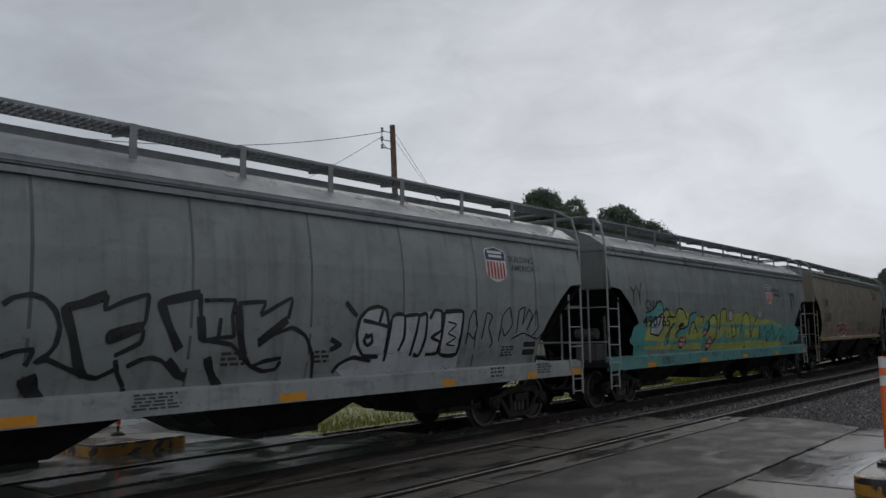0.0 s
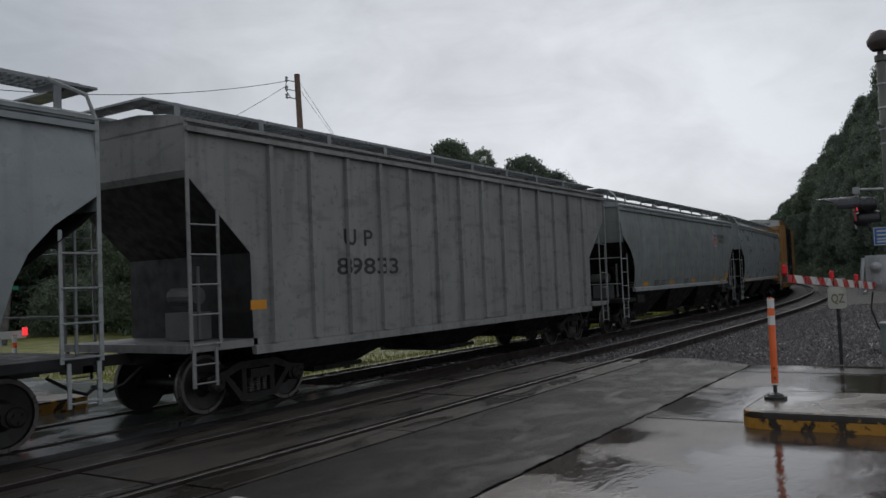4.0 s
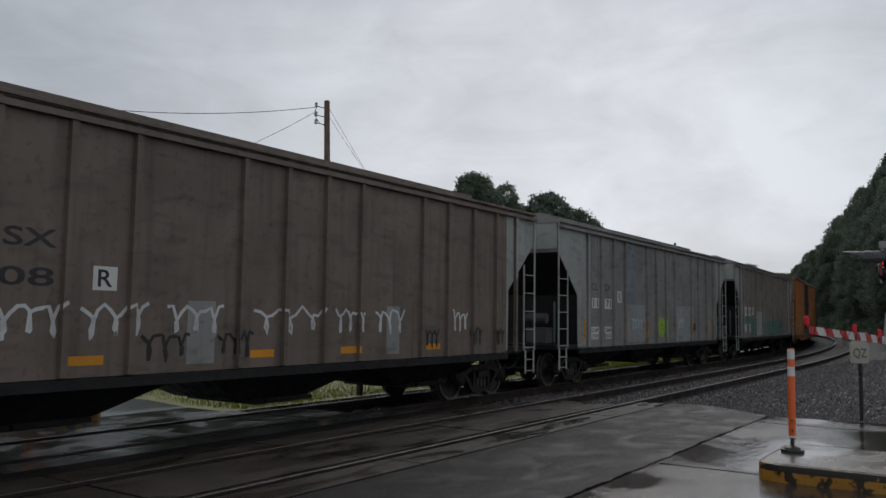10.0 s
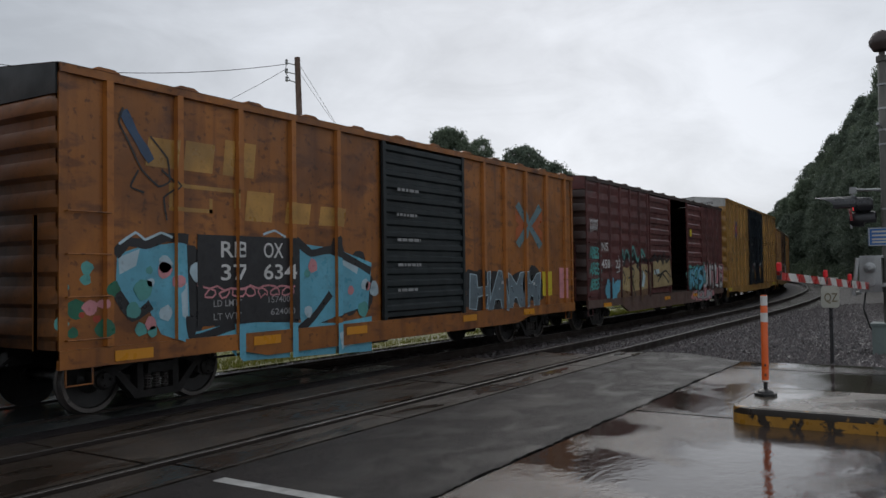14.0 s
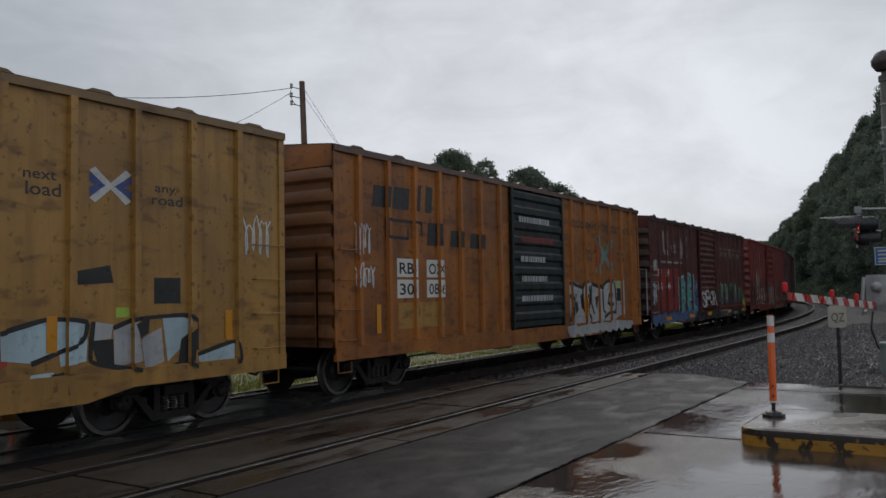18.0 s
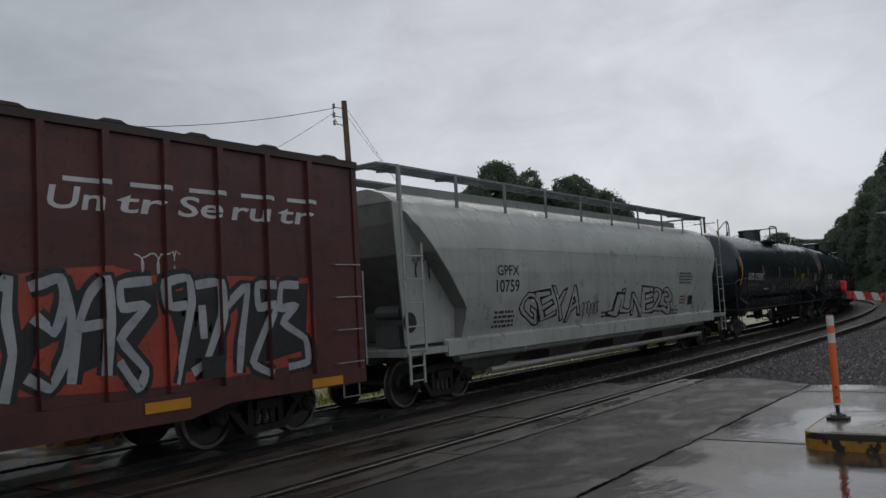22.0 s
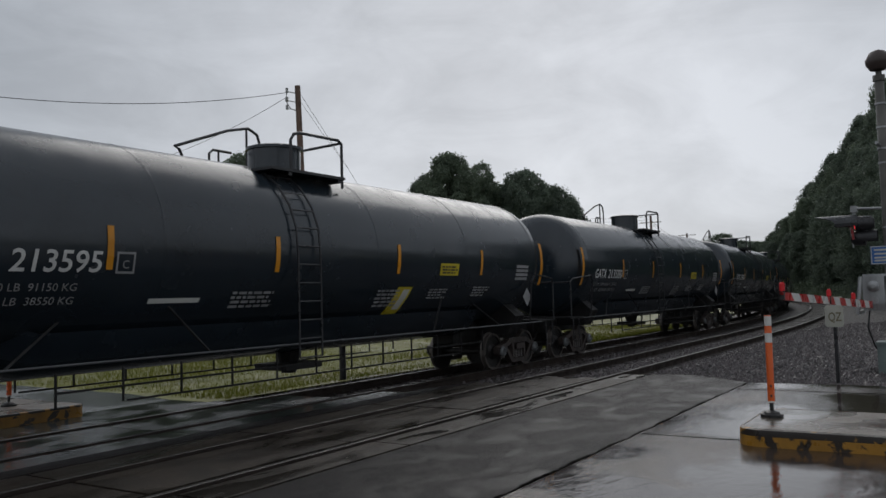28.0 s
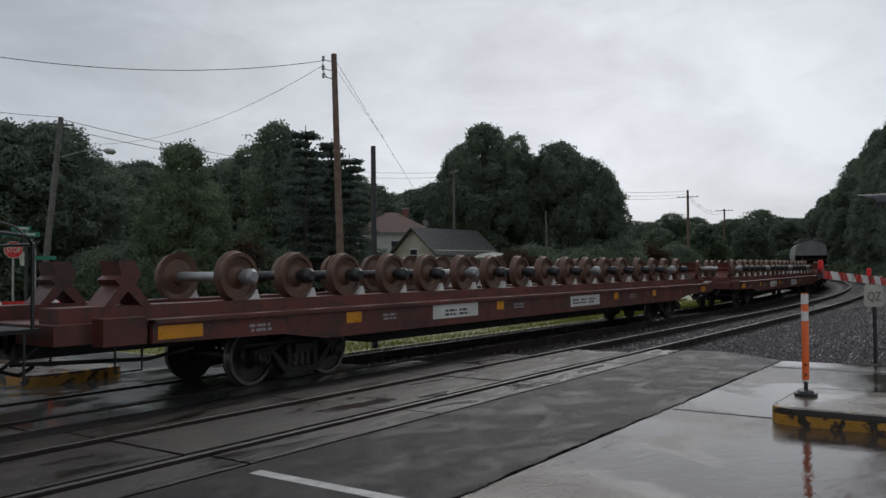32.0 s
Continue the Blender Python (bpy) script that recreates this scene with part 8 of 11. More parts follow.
for x, m in ((-3.2, dark_ink), (-2.3, red_ink), (0.7, dark_ink), (3.2, dark_ink)):
    bars(c, s, x, 1.45, x + 0.6, 1.7, 3, m)
quad(c, s, 5.9, 1.5, 6.25, 1.75, black_ink, 0.004, "data_plate")
quad(c, s, -4.1, 2.43, -3.9, 2.68, grey_ink, 0.003, "plate_c")

# 5: ribbed grey hopper
RIB_CUT = [(0.95, 1.32), (2.4, 1.30), (3.5, 0.12), (3.6, 0.06), (4.3, 0.06)]
c, s, b = hopper("old grey covered hopper with upright side ribs", 81.01, 16.34, RIB_GREY, RIB_GREY, RIBBED, RIB_CUT, posts=[-6.4 + 0.985 * k for k in range(14)], chutes=3, roof=RIB_GREY)
write(c, s, "U P", -4.56, 2.56, 0.3, black_ink, -3.7, 0.014)
write(c, s, "89833", -4.78, 2.03, 0.3, black_ink, -2.9, 0.014)
quad(c, s, -6.9, 1.5, -6.55, 1.65, reflect_orange, 0.004, "reflector")

# 6, 7: pale grey hoppers
c, s, b = hopper("pale grey covered hopper with shield emblem", 98.21, 15.75, HOPPER_GREY, SILL_GREY, TALL, roof=HOPPER_PALE, chutes=3, trucks=(-6.5, 6.6), reflectors=())
shield(c, s, 3.88, 2.92, 4.59, 3.7)
slogan(c, s, 4.74, 3.13, 5.83, 3.5)
for x in (-5.3, -2.2, 0.75, 4.2, 6.4):
    quad(c, s, x - 0.24, 1.42, x + 0.24, 1.56 if x < 6 else 1.72, reflect_orange, 0.004, "reflector")
for x in (-7.0, -4.4, -3.6, -0.6, 5.0):
    bars(c, s, x, 1.38, x + 0.7, 1.62, 3, dark_ink)
quad(c, s, 5.3, 1.4, 5.5, 1.52, S_MINT, 0.004, "green_decal")
quad(c, s, 5.6, 1.4, 5.75, 1.5, S_LIME, 0.004, "green_decal")
quad(c, b, 5.2, 1.28, 5.4, 1.38, S_RED, 0.004, "red_decal")

c, s, b = hopper("clean pale grey covered hopper with shield emblem", 115.42, 15.95, HOPPER_PALE, SILL_GREY, TALL, roof=HOPPER_PALE, chutes=3, trucks=(-6.4, 6.45), cap=BLUE_CAP, reflectors=((-5.9, 0.75), (-3.2, 0.35), (-0.6, 0.35), (1.9, 0.35), (4.2, 0.35), (5.9, 0.8)))
write(c, s, "CMO", -5.8, 3.36, 0.31, black_ink, -4.78, 0.004)
write(c, s, "112666", -5.7, 2.77, 0.31, black_ink, -4.25, 0.010)
shield(c, s, 3.43, 2.92, 4.18, 3.62)
slogan(c, s, 4.40, 3.10, 5.47, 3.46)
quad(c, s, -6.35, 1.5, -6.2, 1.66, S_PINK, 0.004, "red_decal")
for x, z, n in ((-6.0, 1.62, 2), (-0.4, 1.62, 3), (5.0, 2.0, 3), (0.0, 2.6, 1), (5.4, 3.7, 2)):
    bars(c, s, x, z, x + 0.8, z + 0.09 * n, n, dark_ink)
quad(c, s, -3.9, 2.98, -3.7, 3.2, grey_ink, 0.003, "plate_c")
quad(c, s, 5.1, 1.45, 5.35, 1.55, plate_white, 0.004, "white_decal")
quad(c, s, 5.75, 1.42, 5.92, 1.53, S_RED, 0.004, "red_decal")

for body, z in (("CMO", 3.72), ("112666", 3.42)):
    end_writing(c, 7.82, body, 0.55, z, 0.2, dark_ink)


def pool_car(centre, length, paint, number, label, ribs=(), posts=None, header=HEAD_WHITE, back=0.0):
    """A high yellow boxcar with two dark plug doors."""
    posts = posts or [-8.55, -7.65, -6.75, -5.85, -4.95, -4.05, -3.2, 3.2, 4.05, 4.95, 5.85, 6.75, 7.65, 8.55]
    c, s = boxcar(label, centre, length, 5.16, paint, paint, paint, posts, ((-2.4, -0.02, "plug", DOOR_BLUE), (0.0, 2.3, "plug", DOOR_BLUE)), 0.84, 1.5, header=header, bumps=False, ribs=ribs, belly=0.35)
    write(c, s, "next", -8.5 - back, 3.95, 0.17, black_ink, -7.9 - back, 0.016)
    write(c, s, "load", -8.5 - back, 3.70, 0.20, black_ink, -7.88 - back, 0.016)
    write(c, s, "any", -5.94 - back * 0.3, 3.98, 0.15, black_ink, -5.5 - back * 0.3, 0.016)
    write(c, s, "road", -5.96 - back * 0.3, 3.76, 0.17, black_ink, -5.33 - back * 0.3, 0.016)
    for x in (-2.0, 0.5):
        for j, (n, z) in enumerate(((2, 3.05), (3, 2.4), (3, 1.55))):
            bars(c, s, x + 0.5 * (j % 2), z, x + 0.5 + 0.2 * j, z + 0.06 * n, n, grey_ink, j)
    for x0, x1 in ((-2.4, -0.02), (0.0, 2.3)):
        # frames, lock rods and keepers of the plug doors
        for z, w in ((4.62, 0.05), (3.60, 0.045), (2.86, 0.02), (2.12, 0.045), (0.98, 0.05)):
            part("door_bar", G().box(x0 + 0.08, x1 - 0.08, -1.635, -1.57, z - w, z + w), DOOR_BLUE, c)
        for x in (x0 + (1.5 if x0 < -1 else 0.24), x0 + (2.15 if x0 < -1 else 1.6)):
            part("lock_rod", G().tube((x, -1.65, 0.92), (x, -1.65, 4.75), 0.03, 8), DOOR_BLUE, c)
            for z in (1.2, 2.12, 3.6, 4.6):
                part("rod_keeper", G().box(x - 0.06, x + 0.06, -1.69, -1.60, z - 0.06, z + 0.06), DOOR_BLUE, c)
        part("door_divider", G().box(x0 + 1.05, x0 + 1.11, -1.60, -1.57, 2.12, 3.6), DOOR_BLUE, c)
        for k in (0, 1):
            quad(c, s, x0 + 0.62 + 0.55 * k, 1.72, x0 + 0.8 + 0.55 * k, 1.9, (RED_PATCH, grey_ink)[k], 0.03, "door_decal")
    for x in (-8.7, -1.0, 1.1, 3.0, 7.0):
        quad(c, s, x - 0.07, 1.15, x + 0.07, 1.75, reflect_orange, 0.012, "reflector")
    for x in (-9.2, 7.0):
        part("warning_plate", G().box(x, x + 0.9, -1.565, -1.56, 0.66, 0.82), yellow_ink, c)
    end_writing(c, length / 2, number, -0.2, 4.86, 0.17, black_ink)
    return c, s


# 8
c, s = pool_car(133.74, 19.0, BOX_YELLOW, "TBOX 665008", "tall yellow boxcar with dark plug doors and graffiti", posts=[-8.61, -7.8, -6.94, -6.06, -5.21, -4.45, -3.75, -3.05, 3.05, 3.84, 4.6, 5.4, 6.11, 6.8, 7.5, 8.5])
cross_emblem(c, s, -7.62, 3.42, -6.21, 4.5, X_BLUE, X_RED)
write(c, s, "TB OX", -7.57, 2.68, 0.32, black_ink, -6.09, 0.016)
for x0, x1, digits in ((-8.18, -7.72, "6"), (-7.49, -6.85, "65"), (-6.63, -6.02, "00"), (-5.85, -5.40, "8")):
    quad(c, s, x0, 2.08, x1, 2.47, plate_white, 0.004, "number_plate")
    for k, t in enumerate(digits):
        x = x0 + (x1 - x0) * (k + 0.5) / len(digits)
        write(c, s, t, x - 0.09, 2.15, 0.25, black_ink, x + 0.09, 0.012, 0, 0.012)
fill(c, s, ((-8.34, 2.01), (-8.04, 2.13), (-7.12, 2.17), (-5.89, 2.15), (-4.99, 2.38), (-4.62, 2.48), (-4.12, 2.34), (-3.73, 2.38), (-2.52, 2.25), (-2.51, 0.68), (-5.02, 0.79), (-5.09, 0.96), (-5.92, 0.9), (-5.92, 0.71), (-8.32, 0.86)), S_WHITE, 0.0035)
for p in (((-8.33, 1.6), (-7.85, 1.58), (-7.11, 1.52), (-6.68, 1.36)),
          ((-7.94, 1.69), (-7.4, 1.81), (-7.18, 2.06), (-6.96, 1.76), (-6.62, 1.7), (-6.27, 1.82), (-6.21, 1.65)),
          ((-6.58, 1.36), (-6.67, 0.9)), ((-6.22, 2.11), (-5.82, 1.82), (-5.69, 1.34), (-5.57, 0.86)),
          ((-5.22, 2.1), (-5.71, 1.82), (-5.76, 1.64), (-5.12, 1.65)), ((-5.06, 2.32), (-5.17, 1.82), (-5.07, 1.08), (-5.18, 0.84)),
          ((-5.06, 2.32), (-4.7, 2.43), (-4.35, 2.27), (-4.39, 1.83), (-4.26, 1.32), (-4.41, 0.81)),
          ((-4.25, 2.19), (-3.86, 2.35), (-3.4, 2.42), (-3.12, 2.17), (-3.12, 1.83), (-3.4, 1.5), (-4.11, 1.51)),
          ((-4.11, 1.51), (-3.45, 1.39), (-2.89, 1.36), (-2.42, 1.21))):
    stroke(c, s, p, S_BLACK, 0.11, 0.008)
for x0, z0, x1, z1 in ((-7.41, 1.08, -6.95, 1.46), (-6.60, 1.06, -5.96, 1.44), (-8.34, 0.86, -7.72, 1.06)):
    quad(c, s, x0, z0, x1, z1, BOX_YELLOW, 0.012, "stencil_panel", "yellow panel left bare of spray")
    bars(c, s, x0 + 0.08, z0 + 0.06, x1 - 0.08, z1 - 0.06, 3, dark_ink, 5, 0.015)
for x in (-1.04, 1.53):
    stroke(c, s, ((x, 2.2), (x + 0.05, 1.9), (x, 1.55)), S_SILVER, 0.07, 0.03)
cloud(c, s, -9.3, 0.9, -8.5, 2.2, S_PINK, 14, 0.002, 2)
cloud(c, s, -2.8, 0.8, -2.0, 1.8, S_PINK, 15, 0.002, 2)
cloud(c, s, 2.3, 1.6, 7.6, 2.4, spray("brown_mist", (0.16, 0.06, 0.02)), 63, 0.002, 9)
graffiti(c, s, "KOBEXE", 2.4, 0.75, 7.2, 2.2, S_TEAL, S_BLACK, None, S_MINT, 62, 0.035, 0.04, 0.9, low=S_MINT, split=0.6)
cloud(c, Surface(1.555), 2.2, 0.6, 6.0, 0.84, S_MINT, 64, 0.004, 8)
block_word(c, s, ((5.98, 6.50, 0, 1.0), (6.62, 7.14, 0, 1.0), (7.26, 7.78, 0, 1.0)), 3.78, 4.32, S_MAROON)
write(c, s, "Railcar Pooling", 6.05, 3.1, 0.21, dark_ink, 8.13, 0.006)
write(c, s, "Experts", 6.7, 2.82, 0.19, dark_ink, 7.7, 0.006)
bars(c, s, 6.75, 2.52, 7.7, 2.66, 1, dark_ink)
part("vent_plate", G().box(5.0, 6.0, -1.6, -1.5, 4.42, 4.72), BOX_YELLOW, c)

# 9
c, s = pool_car(153.37, 18.8, BOX_YELLOW, "TBOX 661794", "tall yellow boxcar with dark plug doors and bold blue-white graffiti", back=0.4)
cross_emblem(c, s, -7.9, 3.22, -6.35, 4.65, spray("faded_blue", (0.06, 0.11, 0.30)), spray("faded_rose", (0.33, 0.09, 0.075)))
write(c, s, "TB OX", -8.30, 2.55, 0.24, dark_ink, -6.87, 0.012)
write(c, s, "66 17", -8.17, 2.10, 0.22, dark_ink, -6.91, 0.012)
fill(c, s, ((-8.7, 0.7), (-8.07, 1.42), (-7.47, 1.77), (-6.69, 1.88), (-5.14, 2.45), (-3.9, 2.49), (-2.09, 1.96), (-1.71, 1.04), (-2.52, 0.63), (-7.77, 0.61)), S_PURPLE, 0.0025)
fill(c, s, ((-7.38, 1.08), (-7.34, 1.37), (-7.12, 1.62), (-6.72, 1.88), (-6.36, 2.04), (-6.13, 2.22), (-6.67, 2.67), (-6.45, 3.15), (-6.25, 2.83), (-5.92, 2.63), (-5.55, 2.35), (-5.34, 2.26), (-5.42, 2.62), (-5.21, 2.37), (-4.99, 2.46), (-5.02, 2.7), (-4.84, 3.11), (-4.66, 2.76), (-4.45, 2.47), (-4.36, 2.17), (-4.04, 2.12), (-3.97, 2.67), (-3.74, 2.41), (-3.22, 2.42), (-2.93, 2.84), (-2.82, 2.41), (-2.29, 1.85), (-1.86, 1.41), (-1.96, 0.98), (-3.25, 0.81), (-4.57, 0.7), (-5.83, 0.67), (-6.34, 0.46), (-6.56, 0.54), (-6.74, 0.89), (-7.26, 0.97)), S_ICE, 0.005)
fill(c, s, ((-7.38, 1.08), (-7.31, 1.35), (-6.75, 1.62), (-6.21, 1.52), (-6.06, 0.89), (-5.83, 0.67), (-6.34, 0.46), (-6.56, 0.54), (-6.74, 0.89)), S_WHITE, 0.0065)
fill(c, s, ((-5.83, 0.87), (-4.56, 1.07), (-3.24, 1.11), (-2.01, 1.16), (-1.96, 0.98), (-3.25, 0.81), (-4.57, 0.7), (-5.7, 0.68)), S_WHITE, 0.0065)
fill(c, s, ((-6.25, 2.83), (-5.92, 2.61), (-6.05, 2.41), (-6.21, 2.56)), S_BLACK, 0.008)
fill(c, s, ((-6.06, 1.61), (-5.22, 1.59), (-5.15, 1.3), (-5.83, 1.23), (-6.03, 0.88), (-5.93, 1.33)), S_BLACK, 0.008)
fill(c, s, ((-4.93, 1.58), (-4.24, 1.68), (-4.12, 1.36), (-4.41, 1.05), (-4.86, 1.19)), S_BLACK, 0.008)
fill(c, s, ((-3.91, 1.97), (-3.49, 1.97), (-3.72, 1.55), (-3.93, 1.14)), S_BLACK, 0.008)
fill(c, s, ((-3.23, 1.75), (-2.3, 1.57), (-2.11, 1.17), (-2.88, 1.09), (-3.24, 1.32)), S_BLACK, 0.008)
for p in (((-7.38, 1.08), (-7.34, 1.37), (-7.12, 1.62), (-6.72, 1.88), (-6.36, 2.04), (-6.13, 2.22), (-6.67, 2.67), (-6.45, 3.15), (-6.25, 2.83), (-5.92, 2.63), (-5.55, 2.35), (-5.34, 2.26), (-5.42, 2.62), (-5.21, 2.37), (-4.99, 2.46), (-5.02, 2.7), (-4.84, 3.11), (-4.66, 2.76), (-4.45, 2.47), (-4.36, 2.17), (-4.04, 2.12), (-3.97, 2.67)),
           ((-3.97, 2.67), (-3.74, 2.41), (-3.22, 2.42), (-2.93, 2.84), (-2.82, 2.41), (-2.29, 1.85), (-1.86, 1.41), (-1.96, 0.98), (-3.25, 0.81), (-4.57, 0.7), (-5.83, 0.67), (-6.34, 0.46), (-6.56, 0.54), (-6.74, 0.89), (-7.26, 0.97), (-7.38, 1.08)),
           ((-6.13, 2.22), (-6.33, 1.75), (-6.21, 1.16), (-6.03, 0.7)),):
    stroke(c, s, p, S_BLACK, 0.05, 0.0095)
for p in (((-5.34, 2.26), (-5.49, 1.78), (-5.29, 1.21), (-4.94, 0.9), (-4.79, 0.65)),
           ((-4.36, 2.17), (-4.55, 1.57), (-4.38, 0.76)),
           ((-4.04, 2.12), (-4.08, 1.56), (-3.76, 1.03), (-3.25, 0.81)),
           ((-3.22, 2.42), (-3.37, 1.75), (-3.07, 1.1)),):
    stroke(c, s, p, S_BLACK, 0.05, 0.0095)
for p in (((-6.75, 2.23), (-6.98, 2.36), (-6.94, 2.62), (-6.75, 2.71), (-6.69, 2.5), (-6.87, 2.4)),
           ((-5.69, 2.44), (-5.85, 2.71), (-5.66, 3.1), (-5.55, 2.82), (-5.69, 2.62)),
           ((-7.87, 1.41), (-8.07, 1.58), (-7.78, 1.65), (-7.47, 1.4), (-7.87, 1.25)),
           ((-8.62, 1.22), (-8.44, 1.44), (-8.35, 1.05), (-8.16, 0.88), (-7.47, 0.99)),):
    stroke(c, s, p, S_MINT, 0.06, 0.006)
for p in (((-9.45, 3.37), (-9.39, 3.25), (-9.31, 3.29), (-9.3, 3.41), (-9.43, 3.44), (-9.55, 3.29), (-9.35, 3.04), (-9.06, 2.87), (-8.81, 2.86)),
           ((-9.14, 2.85), (-8.89, 2.78), (-9.02, 2.68)),):
    stroke(c, s, p, S_GREEN, 0.07, 0.006)
cloud(c, s, -2.3, 0.7, -0.7, 1.6, S_PURPLE, 19, 0.003, 3)
fill(c, s, ((3.27, 2.19), (3.46, 2.49), (3.86, 2.71), (4.27, 2.8), (4.7, 2.75), (5.1, 2.44), (5.28, 2.17), (4.02, 2.13)), S_PURPLE, 0.0045)
fill(c, s, ((2.29, 0.64), (2.28, 2.14), (2.66, 2.18), (2.8, 2.34), (2.63, 2.89), (2.83, 2.9), (3.01, 2.43), (3.21, 2.23), (4.02, 2.17), (4.27, 2.29), (4.56, 2.24), (4.88, 2.16), (5.19, 2.19), (5.28, 2.3), (5.14, 2.76), (5.29, 2.7), (5.43, 2.35), (5.67, 2.22), (6.5, 2.21), (6.56, 1.95), (6.43, 1.6), (6.76, 2.07), (7.14, 2.34), (7.81, 2.71), (8.03, 2.69), (8.01, 1.95), (8.34, 1.95), (8.84, 1.43), (8.67, 0.79), (4.69, 0.58)), S_ICE, 0.0055)
fill(c, s, ((2.28, 1.2), (2.52, 1.33), (2.94, 1.46), (3.39, 1.25), (3.89, 1.13), (4.01, 0.83), (4.96, 0.84), (5.62, 1.22), (6.54, 1.45), (6.75, 1.12), (7.3, 0.98), (8.03, 1.83), (8.41, 1.93), (8.84, 1.43), (8.67, 0.79), (4.69, 0.58), (2.29, 0.64)), S_AQUA, 0.007)
fill(c, s, ((2.91, 1.92), (3.31, 1.92), (3.42, 1.44), (3.85, 0.72), (3.09, 1.16)), S_AQUA, 0.007)
fill(c, s, ((4.22, 2.15), (4.7, 2.16), (4.96, 1.73), (4.96, 0.86), (4.69, 0.61), (4.18, 0.65), (4.05, 1.53)), S_MINT, 0.0075)
fill(c, s, ((2.83, 2.88), (3.28, 2.32), (3.21, 2.21), (3.01, 2.43)), S_BLACK, 0.0085)
fill(c, s, ((3.33, 1.9), (4.12, 1.94), (3.85, 1.61), (3.7, 1.28), (3.48, 1.54)), S_BLACK, 0.0085)
fill(c, s, ((2.59, 0.76), (2.63, 1.07), (2.92, 1.41), (3.16, 1.42), (3.33, 1.23), (3.27, 0.96), (3.57, 0.72)), S_BLACK, 0.0085)
fill(c, s, ((2.41, 1.94), (2.5, 1.7), (2.9, 1.67), (2.89, 1.76)), S_BLACK, 0.0085)
fill(c, s, ((4.32, 1.84), (4.49, 1.92), (4.66, 1.73), (4.73, 1.36), (4.38, 1.52)), S_BLACK, 0.0085)
fill(c, s, ((5.06, 1.78), (6.5, 1.77), (6.3, 1.58), (5.05, 1.64)), S_BLACK, 0.0085)
fill(c, s, ((5.09, 1.51), (5.62, 1.63), (5.5, 1.28), (5.14, 1.18)), S_BLACK, 0.0085)
fill(c, s, ((5.62, 1.16), (6.39, 1.48), (6.25, 0.79), (6.42, 0.64), (5.61, 0.77)), S_BLACK, 0.0085)
fill(c, s, ((6.9, 1.29), (8.02, 1.38), (8.07, 1.04), (6.9, 0.99)), S_BLACK, 0.0085)
fill(c, s, ((6.69, 1.95), (7.32, 2.2), (7.2, 1.71), (6.86, 1.65)), S_BLACK, 0.0085)
for p in (((2.28, 2.14), (2.66, 2.17), (2.8, 2.34), (2.63, 2.89), (2.83, 2.9), (3.01, 2.43), (3.21, 2.23), (4.02, 2.16), (4.27, 2.29), (4.56, 2.24), (4.88, 2.16), (5.19, 2.18), (5.28, 2.3), (5.14, 2.76), (5.29, 2.7), (5.43, 2.35), (5.67, 2.21), (6.5, 2.2)),
           ((6.43, 1.6), (6.76, 2.07), (7.14, 2.34), (7.81, 2.71), (8.03, 2.69), (8.01, 1.95)),
           ((2.39, 1.96), (4.1, 1.94), (4.15, 1.01), (4.01, 0.79)),
           ((4.15, 2.15), (4.32, 1.94), (4.21, 1.11), (4.43, 0.98), (4.78, 1.09), (4.84, 1.67), (4.63, 2), (4.35, 1.94)),
           ((5.2, 1.94), (5.59, 2.04), (5.7, 1.78), (6.54, 1.71)),
           ((5.61, 1.05), (6.01, 1.37), (6.54, 1.48)),):
    stroke(c, s, p, S_BLACK, 0.045, 0.0095)
for p in (((6.54, 1.48), (6.64, 1), (7.3, 0.83)),
           ((8.03, 1.7), (8.41, 1.89), (8.69, 1.43), (8.52, 0.82)),):
    stroke(c, s, p, S_BLACK, 0.045, 0.0095)
rnd = random.Random(4)
for x, z, r, m in ((5.0, 2.2, 0.65, S_PURPLE), (6.9, 2.65, 0.35, S_MAROON), (2.9, 2.5, 0.3, S_MAROON), (8.3, 2.4, 0.3, S_MAROON), (4.0, 2.75, 0.15, S_MAROON), (7.5, 2.5, 0.18, S_PURPLE), (6.4, 2.4, 0.22, S_MAROON)):
    p = blob(x, z, r, r, rnd, 20, 0.05)
    part("spray_dot", s.lay(p, [tuple(range(len(p)))], 0.003), m, c)
cloud(c, s, 8.2, 0.8, 9.1, 2.0, S_PURPLE, 20, 0.002, 2)
fill(c, s, ((-1.75, 1.5), (-1.35, 1.75), (-1.2, 2.0), (-1.05, 1.7), (-1.0, 1.3), (-1.25, 1.35)), S_MINT, 0.03)
fill(c, s, ((-0.95, 0.95), (-0.62, 1.42), (-0.35, 1.0), (-0.4, 0.88), (-0.85, 0.86)), S_MINT, 0.03)
for p in (((0.35, 1.0), (0.3, 1.5), (0.55, 1.75), (0.72, 1.3)), ((0.95, 1.6), (1.3, 1.7), (1.5, 1.3), (1.45, 0.95)), ((0.75, 1.0), (0.9, 1.25), (1.05, 1.0))):
    stroke(c, s, p, grey_ink, 0.035, 0.03)
write(c, s, "Railcar Pooling Experts", 3.45, 3.38, 0.24, dark_ink, 8.03, 0.006)
block_word(c, s, ((4.78, 5.30, 0, 1.0), (5.42, 5.94, 0, 1.0), (6.06, 6.58, 0, 1.0)), 3.8, 4.32, S_MAROON)
for k, t in enumerate(("CLOSE THIS DOOR", "BEFORE CLOSING", "MAIN DOOR")):
    write(c, s, t, -2.15 + 0.12 * k, 4.36 - 0.17 * k, 0.11, white_ink, -1.1 - 0.1 * k, 0.006)
